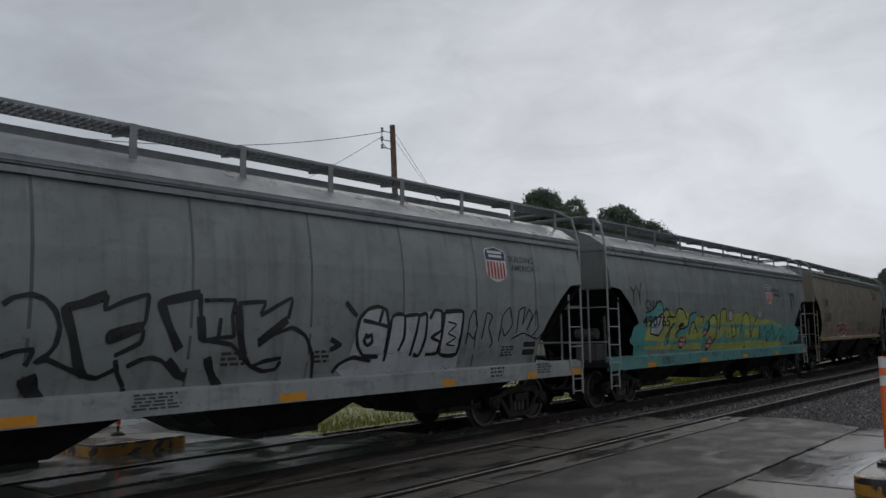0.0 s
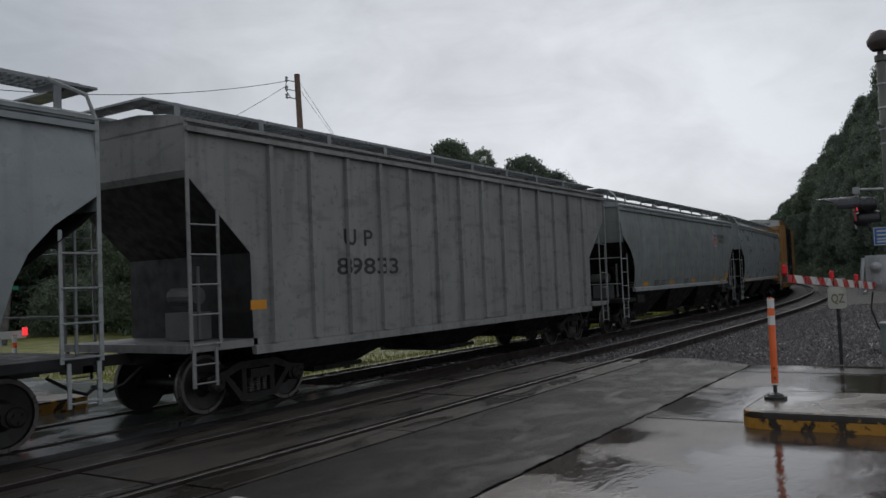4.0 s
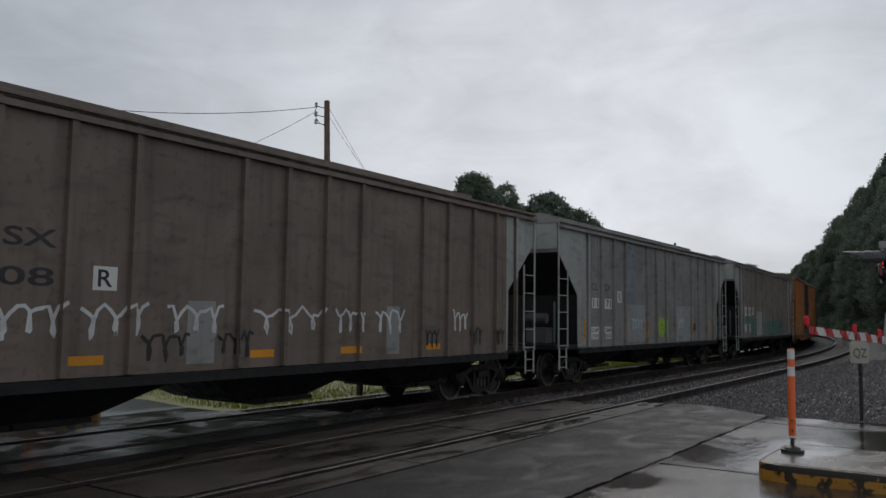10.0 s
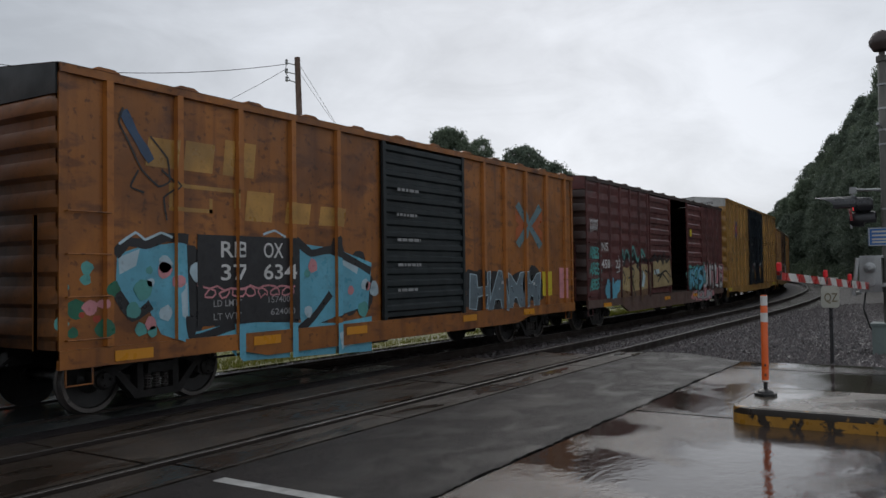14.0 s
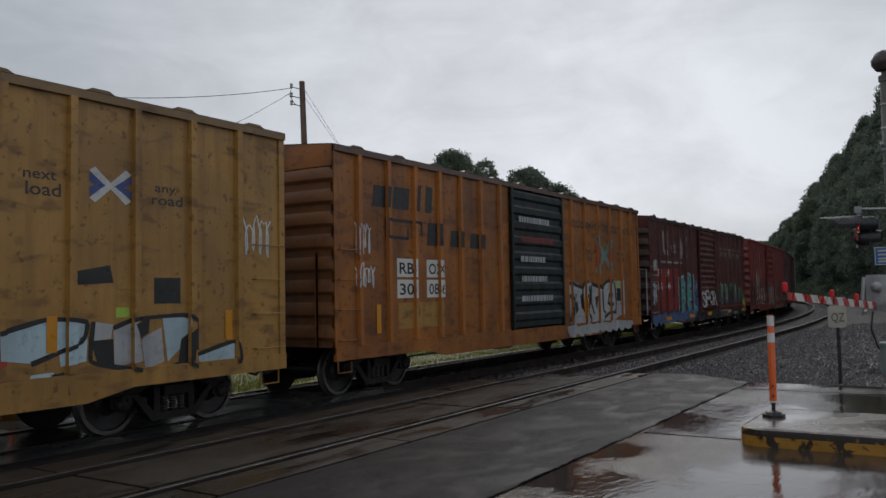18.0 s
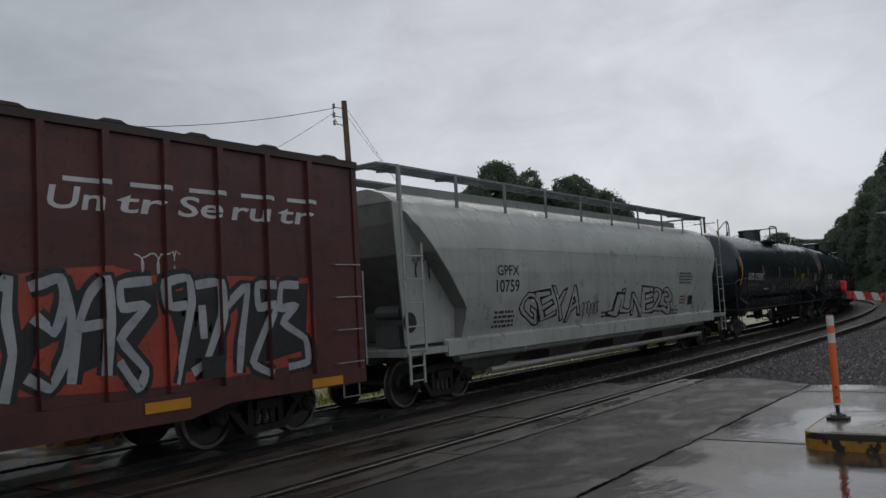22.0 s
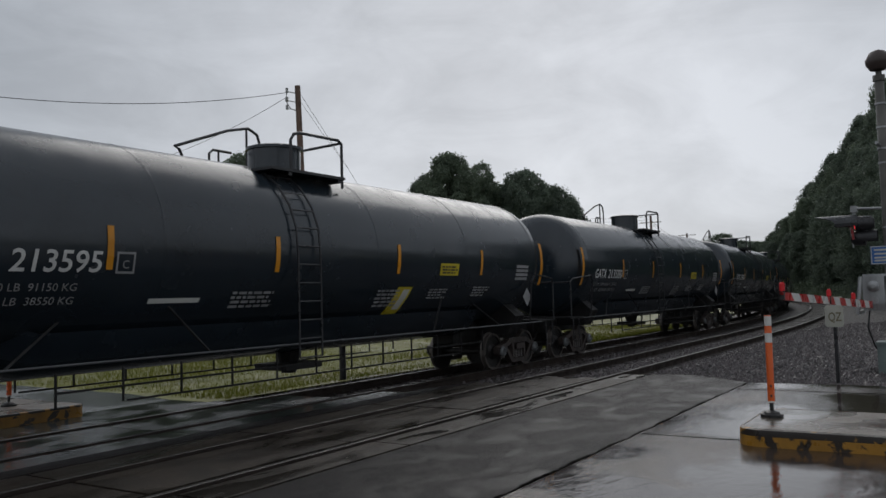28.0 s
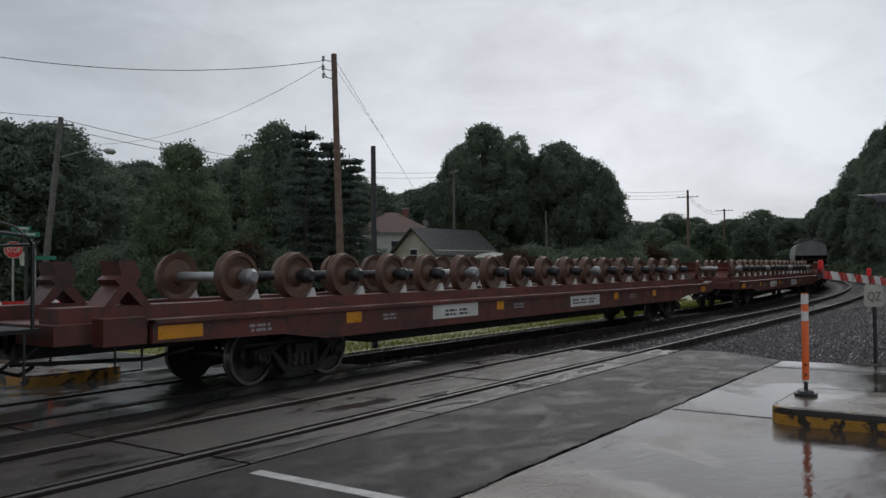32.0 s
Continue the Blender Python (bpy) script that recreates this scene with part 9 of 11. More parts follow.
for k, t in enumerate(("CLOSE AND LOCK", "BOTH DOORS BEFORE", "MOVING CAR")):
    write(c, s, t, 0.32 + (0.06, 0.0, 0.2)[k], 4.36 - 0.16 * k, 0.10, white_ink, 1.42 - (0.08, 0.0, 0.2)[k], 0.006)
part("vent_plate", G().box(4.9, 5.5, -1.6, -1.5, 4.5, 4.75), BOX_YELLOW, c)

RIB_GREEN = car_paint("ribbed_pale_green", (0.37, 0.39, 0.365), 0.45, 0.25, 0.08)


def pale_ends(c, s, h, head, tail):
    """Repainted panels at both ends of a ribbed hopper, trimmed to its slope."""
    was, s.shift = s.shift, 0.0
    for inner, side in ((head, -1), (tail, 1)):
        p = [(inner, 1.0), (side * (h - 1.34), 1.0), (side * (h - 1.31), 2.42), (side * (h - 0.13), 3.5), (side * (h - 0.07), 3.62), (side * (h - 0.07), 4.26), (inner, 4.26)]
        part("pale_end_panel", s.lay(p if side > 0 else p[::-1], [tuple(range(7))], 0.0012), RIB_GREEN, c)
    s.shift = was


# 10, 11, 12: ribbed hoppers
POSTS = [-7.0, -6.05, -5.12, -4.18, -2.28, -1.35, -0.4, 0.54, 2.47, 3.39, 4.40, 5.38, 6.3]
c, s, b = hopper("brown-stained ribbed covered hopper with white tags", 171.75, 16.2, RIB_BROWN, under_black, RIBBED, RIB_CUT, posts=[p + 0.8 for p in POSTS], end_paint=RIB_GREEN, chutes=3, roof=RIB_BROWN, ladder_mat=RIB_GREEN, fins=False)
s.shift = 0.8
pale_ends(c, s, 8.1, -6.08, 6.7)
write(c, s, "CL SX", -6.75, 2.55, 0.22, black_ink, -5.25, 0.012)
write(c, s, "12 08", -6.75, 2.08, 0.22, black_ink, -5.27, 0.012)
quad(c, s, -4.75, 2.05, -4.4, 2.36, plate_white, 0.004, "number_plate")
write(c, s, "R", -4.68, 2.1, 0.22, black_ink, -4.47, 0.012, 0, 0.007)
for k, (x0, x1) in enumerate(((-6.0, -5.1), (-4.9, -3.9), (-3.6, -2.6), (-2.0, -0.4), (-0.1, 0.7), (1.0, 1.9), (3.6, 4.2))):
    tag(c, s, x0, 1.42, x1, 1.92, S_WHITE, 100 + k, 3, 0.05)
for k, (x0, x1) in enumerate(((-4.0, -3.2), (-2.7, -2.0), (2.6, 3.1), (4.3, 4.8), (5.3, 5.8))):
    tag(c, s, x0, 1.1, x1, 1.55, S_BLACK, 110 + k, 3, 0.05)
quad(c, s, -3.25, 1.05, -2.75, 1.95, RIB_PALE, 0.003, "patch_plate")
quad(c, s, 1.35, 1.05, 1.75, 1.95, RIB_PALE, 0.003, "patch_plate")
for x in (-4.8, -1.8, 0.3, 2.9):
    quad(c, s, x - 0.25, 1.1, x + 0.25, 1.22, reflect_orange, 0.005, "reflector")

c, s, b = hopper("dull grey ribbed covered hopper with pale repair patches", 189.22, 16.26, RIB_MIX, under_black, RIBBED, RIB_CUT, posts=[p + 0.84 for p in POSTS], end_paint=RIB_GREEN, chutes=3, roof=RIB_MIX, ladder_mat=RIB_GREEN, fins=False)
s.shift = 0.84
pale_ends(c, s, 8.13, -6.04, 6.74)
write(c, s, "CL", -6.71, 2.57, 0.2, black_ink, -6.25, 0.012)
write(c, s, "SX", -5.76, 2.57, 0.2, black_ink, -5.28, 0.012)
for t, x0, x1, z0, z1 in (("11", -6.68, -6.2, 2.06, 2.35), ("71", -5.76, -5.24, 2.05, 2.35), ("R1", -4.78, -4.42, 2.25, 2.6)):
    quad(c, s, x0, z0, x1, z1, plate_white, 0.004, "number_plate")
    write(c, s, t, x0 + 0.09, z0 + 0.04, (z1 - z0) * 0.75, black_ink, x1 - 0.07, 0.012, 0, 0.007)
for t, x0, x1, z0 in (("LD LMT", -6.7, -6.2, 1.38), ("LT WT", -6.7, -6.25, 1.2), ("206400", -5.74, -5.26, 1.38), ("56600", -5.65, -5.26, 1.2)):
    quad(c, s, x0 - 0.03, z0 - 0.03, x1 + 0.03, z0 + 0.15, plate_white, 0.004, "stencil_plate")
    write(c, s, t, x0, z0, 0.11, black_ink, x1, 0.01, 0, 0.007)
quad(c, s, -4.08, 1.05, -2.4, 2.22, SILL_GREY, 0.003, "repair_patch")
quad(c, s, 0.73, 1.0, 2.6, 2.25, SILL_GREY, 0.003, "repair_patch")
quad(c, s, -4.1, 2.25, -3.4, 4.2, spray("blue_grey_patch", (0.2, 0.23, 0.27)), 0.002, "repair_patch")
cloud(c, s, -1.15, 1.2, -0.2, 1.85, S_LIME, 25, 0.003, 3)
tag(c, s, -3.6, 1.4, -2.6, 1.8, S_ICE, 121, 4, 0.05)
tag(c, s, 1.0, 1.4, 1.7, 1.8, S_ICE, 122, 3, 0.05)
for x in (-7.2, -4.1, -2.35, 0.75, 2.5, 4.9):
    quad(c, s, x - 0.06, 1.15, x + 0.06, 1.75, reflect_orange, 0.005, "reflector")
quad(c, s, 2.75, 1.35, 3.1, 1.62, black_ink, 0.004, "data_plate")

RIB_TAUPE = car_paint("ribbed_taupe", (0.24, 0.205, 0.178), 0.5, 0.45, 0.3)
OLD_TEAL = spray("dull_teal", (0.05, 0.20, 0.18))
c, s, b = hopper("taupe ribbed covered hopper with teal graffiti stains and pale ends", 206.97, 16.4, RIB_TAUPE, under_black, RIBBED, RIB_CUT, posts=[p + 0.55 for p in [-7.66] + POSTS], end_paint=RIB_GREEN, chutes=3, roof=RIB_MIX, ladder_mat=SILL_GREY, fins=False)
s.shift = 0.55
pale_ends(c, s, 8.2, -6.33, 6.45)
cloud(c, s, -6.9, 1.0, -3.7, 2.0, OLD_TEAL, 26, 0.0022, 6)
cloud(c, s, -1.9, 1.0, 3.8, 1.9, OLD_TEAL, 27, 0.0022, 9)
quad(c, s, -3.9, 1.02, -2.0, 2.2, RIB_GREEN, 0.0035, "repair_patch")
write(c, s, "CL", -6.65, 2.54, 0.22, black_ink, -6.15, 0.012)
write(c, s, "SX", -5.70, 2.53, 0.22, black_ink, -5.19, 0.012)
for t, x0, x1 in (("10", -6.74, -6.0), ("66", -5.78, -5.1)):
    quad(c, s, x0, 1.98, x1, 2.38, plate_white, 0.004, "number_plate")
    write(c, s, t, x0 + 0.12, 2.06, 0.24, black_ink, x1 - 0.1, 0.012, 0, 0.007)
quad(c, s, -4.83, 2.04, -4.47, 2.4, plate_white, 0.004, "number_plate")
write(c, s, "R1", -4.78, 2.1, 0.24, black_ink, -4.5, 0.012, 0, 0.007)
for t, x0, x1, z0 in (("LD LMT", -6.65, -6.1, 1.42), ("LT WT", -6.65, -6.2, 1.25), ("207800", -5.74, -5.2, 1.42), ("55200", -5.6, -5.2, 1.25)):
    quad(c, s, x0 - 0.03, z0 - 0.03, x1 + 0.03, z0 + 0.15, plate_white, 0.004, "stencil_plate")
    write(c, s, t, x0, z0, 0.11, black_ink, x1, 0.01, 0, 0.007)
p = blob(-7.28, 2.66, 0.14, 0.13, random.Random(1), 18, 0.0)
part("green_dot", s.lay(p, [tuple(range(18))], 0.004), spray("dot_green", (0.02, 0.12, 0.06)), c)
for x in (-6.85, -4.85, -1.9, 0.75, 2.6, 4.5):
    quad(c, s, x - 0.06, 1.15, x + 0.06, 1.75, reflect_orange, 0.005, "reflector")
tag(c, s, 4.2, 1.2, 4.8, 1.7, S_BLACK, 126, 3, 0.06)
quad(c, s, 2.9, 1.35, 3.2, 1.75, black_ink, 0.004, "data_plate")

BOX_POSTS = [-7.28, -6.36, -5.45, -4.53, -3.66, -2.77, -1.85, 2.37, 3.36, 4.37, 5.35, 6.32, 7.2]


def box_word(c, s, x0, z0, m):
    """The old owner's two-word mark as blocks: bars for each letter."""
    block_word(c, s, ((x0, x0 + 0.5, 0.0, 0.75), (x0 + 0.65, x0 + 1.2, 0.0, 0.8), (x0 + 1.4, x0 + 1.62, 0.0, 1.0), (x0 + 1.8, x0 + 2.05, 0.0, 1.0)), z0, z0 + 0.55, m, 0.06)
    block_word(c, s, ((x0 + 1.85, x0 + 2.45, 0.0, 1.0), (x0 + 2.75, x0 + 3.35, 0.0, 0.75), (x0 + 3.6, x0 + 4.3, 0.0, 0.7)), z0 - 0.68, z0 - 0.2, m, 0.06)
    for a, b, lo, hi in ((x0 + 0.4, x0 + 1.7, 0.34, 0.4), (x0 + 0.4, x0 + 0.47, 0.0, 0.4), (x0 + 0.4, x0 + 1.2, 0.0, 0.06), (x0 + 1.14, x0 + 1.2, 0.0, 0.22), (x0 + 1.63, x0 + 1.7, 0.1, 0.4)):
        quad(c, s, a, z0 - 0.6 + lo, b, z0 - 0.6 + hi, m, 0.004, "emblem_line")


# 13
c, s = boxcar("rusty orange boxcar with silver graffiti and a black ribbed door", 224.0, 16.08, 4.46, RAIL_ORANGE, END_ORANGE, ROOF_RUST, [p + 0.23 for p in BOX_POSTS], ((-1.35, 1.75, "ribbed", DOOR_BLACK),), header=POST_ORANGE, post_paint=POST_ORANGE)
s.shift = 0.23
box_word(c, s, -6.65, 3.42, dark_ink)
write(c, s, "RB", -7.04, 1.93, 0.3, dark_ink, -6.45, 0.014)
write(c, s, "OX", -6.15, 1.93, 0.3, dark_ink, -5.66, 0.014)
quad(c, s, -7.05, 1.46, -5.68, 1.88, black_ink, 0.004, "number_field")
write(c, s, "34", -6.9, 1.56, 0.22, white_ink, -6.45, 0.012, 0, 0.007)
write(c, s, "971", -6.15, 1.56, 0.22, white_ink, -5.72, 0.012, 0, 0.007)
quad(c, s, -7.25, 0.95, -5.65, 1.42, RAIL_GOLD, 0.003, "painted_patch")
cloud(c, s, -6.8, 0.75, -5.3, 1.5, S_AQUA, 30, 0.005, 4)
cloud(c, s, -5.3, 1.7, -3.0, 2.25, S_AQUA, 32, 0.005, 5)
graffiti(c, s, "SOA", -5.5, 0.66, -1.75, 2.15, S_SILVER, S_BLACK, None, None, 131, 0.10, 0.03, 0.6)
graffiti(c, s, "VWW", -1.5, 0.95, 1.45, 1.7, S_WHITE, S_BLACK, None, None, 132, 0.0, 0.06, 1.5)
tag(c, s, 0.3, 1.3, 1.2, 2.1, S_WHITE, 133, 5, 0.03)
fill(c, s, ((1.37, 1.56), (1.64, 1.96), (2.05, 1.89), (1.81, 1.51)), S_GREEN, 0.004)
fill(c, s, ((2.99, 2.14), (3.39, 2.25), (3.53, 2.06), (3.04, 1.93)), S_GREEN, 0.004)
fill(c, s, ((4.12, 1.88), (4.66, 2.09), (4.9, 1.88), (4.24, 1.68)), S_GREEN, 0.004)
fill(c, s, ((1.85, 0.83), (2.28, 0.83), (2.43, 0.73), (1.89, 0.69)), S_GREEN, 0.004)
fill(c, s, ((1.37, 0.9), (1.44, 1.12), (1.9, 1.23), (1.99, 1.34), (1.98, 1.83), (2.2, 1.91), (2.56, 2.14), (2.73, 1.82), (2.99, 1.99), (3.17, 1.89), (3.6, 2.15), (3.97, 2.02), (4.14, 1.61), (4.51, 1.79), (4.86, 1.88), (5.3, 2.02), (5.68, 2.17), (5.91, 1.79), (6.06, 1.46), (6.55, 1.02), (7.17, 0.75), (7.42, 0.56), (5.65, 0.59), (4.84, 0.73), (4.23, 0.68), (3.72, 0.66), (3.25, 0.7), (2.8, 0.82), (1.99, 0.88), (1.52, 0.86)), S_PINK, 0.006)
fill(c, s, ((1.38, 0.9), (1.44, 1.03), (1.99, 1.06), (3.03, 0.95), (3.97, 0.84), (5.05, 0.91), (5.65, 0.77), (7.17, 0.68), (7.39, 0.56), (5.65, 0.6), (4.84, 0.74), (4.23, 0.69), (3.72, 0.66), (3.25, 0.7), (1.99, 0.89)), spray("rose", (0.40, 0.11, 0.17)), 0.0072)
fill(c, s, ((2.27, 1.2), (2.47, 1.65), (2.62, 1.18), (2.41, 0.96)), S_BLACK, 0.0085)
fill(c, s, ((2.9, 1.26), (2.98, 1.55), (3.09, 1.25), (3, 0.95)), S_BLACK, 0.0085)
fill(c, s, ((4.3, 1.05), (4.84, 1.02), (4.77, 0.74), (4.42, 0.67)), S_BLACK, 0.0085)
fill(c, s, ((5.5, 0.98), (5.84, 0.86), (6.29, 0.41), (5.65, 0.57)), S_BLACK, 0.0085)
for p in (((1.37, 0.9), (1.44, 1.12), (1.9, 1.23), (1.99, 1.34), (1.98, 1.83), (2.2, 1.91), (2.56, 2.14), (2.73, 1.82), (2.99, 1.99), (3.17, 1.89), (3.6, 2.15), (3.97, 2.02), (4.14, 1.61), (4.51, 1.79), (4.86, 1.88), (5.3, 2.02), (5.68, 2.17), (5.91, 1.79), (6.06, 1.46), (6.55, 1.02), (7.17, 0.75), (7.42, 0.56)),
           ((7.42, 0.56), (5.65, 0.59), (4.84, 0.73), (4.23, 0.68), (3.72, 0.66), (3.25, 0.7), (2.8, 0.82), (1.99, 0.88), (1.52, 0.86), (1.37, 0.9)),
           ((2.73, 1.82), (2.86, 1.47), (2.86, 1.05), (3.02, 0.61)),
           ((3.13, 1.63), (3.32, 1.63), (3.44, 1.36), (3.37, 0.97), (3.16, 0.86)),
           ((3.64, 1.88), (3.68, 1.08), (3.84, 0.54)),):
    stroke(c, s, p, S_BLACK, 0.09, 0.009)
for p in (((3.97, 2.02), (4.11, 1.24), (4.49, 0.66)),
           ((4.51, 1.5), (4.95, 1.54), (4.89, 1.21), (4.43, 1.18)),
           ((5.52, 1.82), (5.69, 1.17), (6.29, 0.6), (7.15, 0.12)),):
    stroke(c, s, p, S_BLACK, 0.09, 0.009)
tag(c, s, -7.2, 2.5, -6.5, 3.7, S_PINK, 136, 6, 0.035)
tag(c, s, -6.3, 2.4, -5.6, 3.0, S_BLACK, 137, 5, 0.05)
tag(c, s, -8.1, 1.2, -7.4, 1.7, S_WHITE, 138, 4, 0.03)
tag(c, s, 6.9, 2.2, 7.6, 2.9, S_WHITE, 139, 4, 0.04)
cross_emblem(c, s, 4.0, 2.2, 5.6, 3.5, spray("ghost_orange", (0.44, 0.16, 0.05)), spray("ghost_rust", (0.42, 0.14, 0.04)))
write(c, s, "The boxcar pool", 1.75, 3.9, 0.2, RAIL_GOLD, 6.4, 0.012)
p = blob(-7.75, 1.1, 0.18, 0.13, random.Random(3), 14, 0.05)
part("spray_dot", s.lay(p, [tuple(range(14))], 0.004), S_WHITE, c)
quad(c, s, -2.15, 2.35, -1.95, 2.6, plate_white, 0.006, "white_decal")
quad(c, s, -3.9, 1.35, -3.35, 1.75, grey_ink, 0.015, "data_plate")
for x in (-4.95, -2.4):
    quad(c, s, x - 0.06, 1.05, x + 0.06, 1.55, reflect_orange, 0.016, "reflector")

# 14
c, s = boxcar("dull gold boxcar with sky-blue graffiti and black number field", 240.93, 15.95, 4.46, RAIL_GOLD, END_ORANGE, RAIL_GOLD, [p + 0.22 for p in (-7.49, -6.34, -5.17, -3.98, -2.8, 2.54, 3.59, 4.74, 5.97, 7.17)], ((-1.28, 1.78, "ribbed", DOOR_BLACK),), header=DOOR_BLACK, post_paint=POST_ORANGE)
s.shift = 0.22
box_word(c, s, -6.9, 3.3, spray("peeling_gold", (0.46, 0.24, 0.05), 0.4))
cloud(c, s, -6.3, 0.8, -1.9, 2.25, S_BLACK, 140, 0.0015, 7)
fill(c, s, ((-7.37, 1.55), (-7.35, 2.07), (-7.01, 2.17), (-6.19, 2.27), (-6.14, 1.19), (-6.15, 0.78), (-6.64, 0.96), (-6.85, 1.32), (-7.1, 1.37)), S_AQUA, 0.003)
fill(c, s, ((-6.25, 0.77), (-6.09, 0.94), (-5.27, 1.05), (-2.84, 0.89), (-1.8, 0.96), (-1.82, 0.3), (-5.16, 0.44), (-5.5, 0.77)), S_AQUA, 0.003)
fill(c, s, ((-3.88, 2.3), (-2.82, 2.22), (-1.79, 1.97), (-1.91, 1.17), (-2.84, 1.01), (-3.73, 0.82), (-3.89, 1.45)), S_AQUA, 0.003)
fill(c, s, ((-7.33, 2.03), (-6.99, 2.15), (-7.05, 1.92), (-7.31, 1.8)), S_ICE, 0.0045)
fill(c, s, ((-2.82, 2.17), (-2.17, 2), (-2.24, 1.76), (-2.63, 1.92)), S_ICE, 0.0045)
fill(c, s, ((-2.84, 0.71), (-2.44, 0.83), (-2.36, 0.47), (-2.77, 0.42)), S_ICE, 0.0045)
fill(c, s, ((-6.35, 1.52), (-6.18, 1.68), (-6.17, 1.11), (-6.33, 1.2)), S_ICE, 0.0045)
for p in (((-7.38, 2.06), (-7.19, 2.24), (-6.9, 2.22), (-6.54, 2.32), (-6.16, 2.3)),
           ((-3.88, 2.35), (-3.5, 2.13), (-2.98, 2.2), (-2.17, 1.94), (-1.82, 1.81)),
           ((-7.35, 1.55), (-7.1, 1.22), (-6.81, 1.38)),
           ((-6.14, 1.19), (-6.06, 0.85), (-5.27, 1.01)),
           ((-3.9, 0.78), (-3.44, 1.04), (-2.99, 1.42)),):
    stroke(c, s, p, S_BLACK, 0.14, 0.005)
for p in (((-7.32, 2.21), (-7.06, 2.37), (-6.9, 2.28), (-6.64, 2.38), (-6.44, 2.32)),
           ((-4.65, 2.42), (-4.39, 2.49), (-4.13, 2.39)),):
    stroke(c, s, p, S_ICE, 0.035, 0.006)
for p in (((-7.25, 4.01), (-7.1, 3.76), (-6.93, 3.54), (-6.8, 3.37)),):
    stroke(c, s, p, spray("tank_blue", (0.03, 0.07, 0.14)), 0.14, 0.007)
for p in (((-7.25, 4.05), (-7.32, 3.85), (-7.17, 3.6), (-6.96, 3.24), (-6.68, 3.03), (-6.49, 3.12), (-6.53, 3.44), (-6.82, 3.72)),
           ((-7.01, 3.23), (-7.14, 2.99), (-6.92, 2.93)),
           ((-6.63, 3.27), (-6.34, 3.06), (-6.59, 2.88), (-6.54, 2.56)),):
    stroke(c, s, p, S_BLACK, 0.03, 0.008)
rnd = random.Random(12)
for k in range(22):
    x, z, r = rnd.choice((-7.0, -6.4, -3.3, -2.2)) + rnd.uniform(-0.5, 0.5), rnd.uniform(0.75, 2.1), rnd.uniform(0.05, 0.16)
    p = blob(x, z, r, r, rnd, 10, 0.12)
    part("spray_dot", s.lay(p, [tuple(range(10))], 0.011), (S_PINK, S_ICE, S_TEAL)[k % 3], c)
quad(c, s, -6.0, 1.02, -3.8, 2.38, black_ink, 0.012, "number_field")
write(c, s, "RB", -5.55, 2.05, 0.24, white_ink, -5.05, 0.012, 0, 0.016)
write(c, s, "OX", -4.65, 2.05, 0.24, white_ink, -4.2, 0.012, 0, 0.016)
write(c, s, "37", -5.55, 1.7, 0.24, white_ink, -5.05, 0.012, 0, 0.016)
write(c, s, "634", -4.65, 1.7, 0.24, white_ink, -3.95, 0.012, 0, 0.016)
for t, x, z in (("LD LMT", -5.7, 1.3), ("LT WT", -5.7, 1.1), ("157400", -4.55, 1.32), ("62400", -4.5, 1.12)):
    write(c, s, t, x, z, 0.1, grey_ink, x + 0.5, 0.006, 0, 0.016)
tag(c, s, -5.9, 1.4, -4.0, 1.62, S_PINK, 142, 7, 0.03, 0.018)
for x, z, rx, rz, paint in ((-7.79, 1.89, 0.09, 0.09, S_TEAL), (-7.81, 1.74, 0.08, 0.07, S_TEAL), (-8.11, 1.64, 0.07, 0.06, S_TEAL), (-7.42, 1.61, 0.13, 0.11, S_GREEN), (-7.95, 1.37, 0.14, 0.13, S_GREEN), (-8.15, 1.19, 0.10, 0.09, S_TEAL), (-7.55, 1.10, 0.13, 0.12, S_GREEN), (-7.99, 1.07, 0.08, 0.07, S_GREEN), (-7.75, 1.38, 0.11, 0.10, S_PINK), (-7.57, 1.42, 0.08, 0.06, S_PINK), (-7.65, 1.23, 0.06, 0.05, S_RED), (-7.87, 1.29, 0.04, 0.04, S_RED)):
    part("spray_dot", s.lay(blob(x, z, rx, rz, rnd, 12, 0.12), [tuple(range(12))], 0.003 if paint in (S_TEAL, S_GREEN) else 0.006), paint, c)
graffiti(c, s, "HAMM", 1.95, 0.85, 5.5, 1.75, spray("slate_blue", (0.14, 0.19, 0.22)), S_ICE, S_BLACK, None, 145, 0.05, 0.02, 0.7, None, False)
quad(c, s, 5.7, 1.1, 6.3, 1.75, yellow_ink, 0.012, "yellow_placard")
quad(c, s, 6.8, 1.0, 7.25, 1.85, S_PINK, 0.012, "pink_patch")
cross_emblem(c, s, 4.2, 2.35, 5.75, 3.55, spray("ghost_blue", (0.13, 0.23, 0.26)), spray("ghost_red_orange", (0.42, 0.10, 0.02)))
for k in range(5):
    bars(c, s, -1.1, 1.4 + 0.5 * k, -0.2, 1.5 + 0.5 * k, 1, grey_ink)
for x in (-6.9, -4.4, -2.1, 2.0, 5.0):
    part("reflector", G().box(x - 0.3, x + 0.3, -1.585, -1.58, 0.66, 0.80), reflect_orange, c)

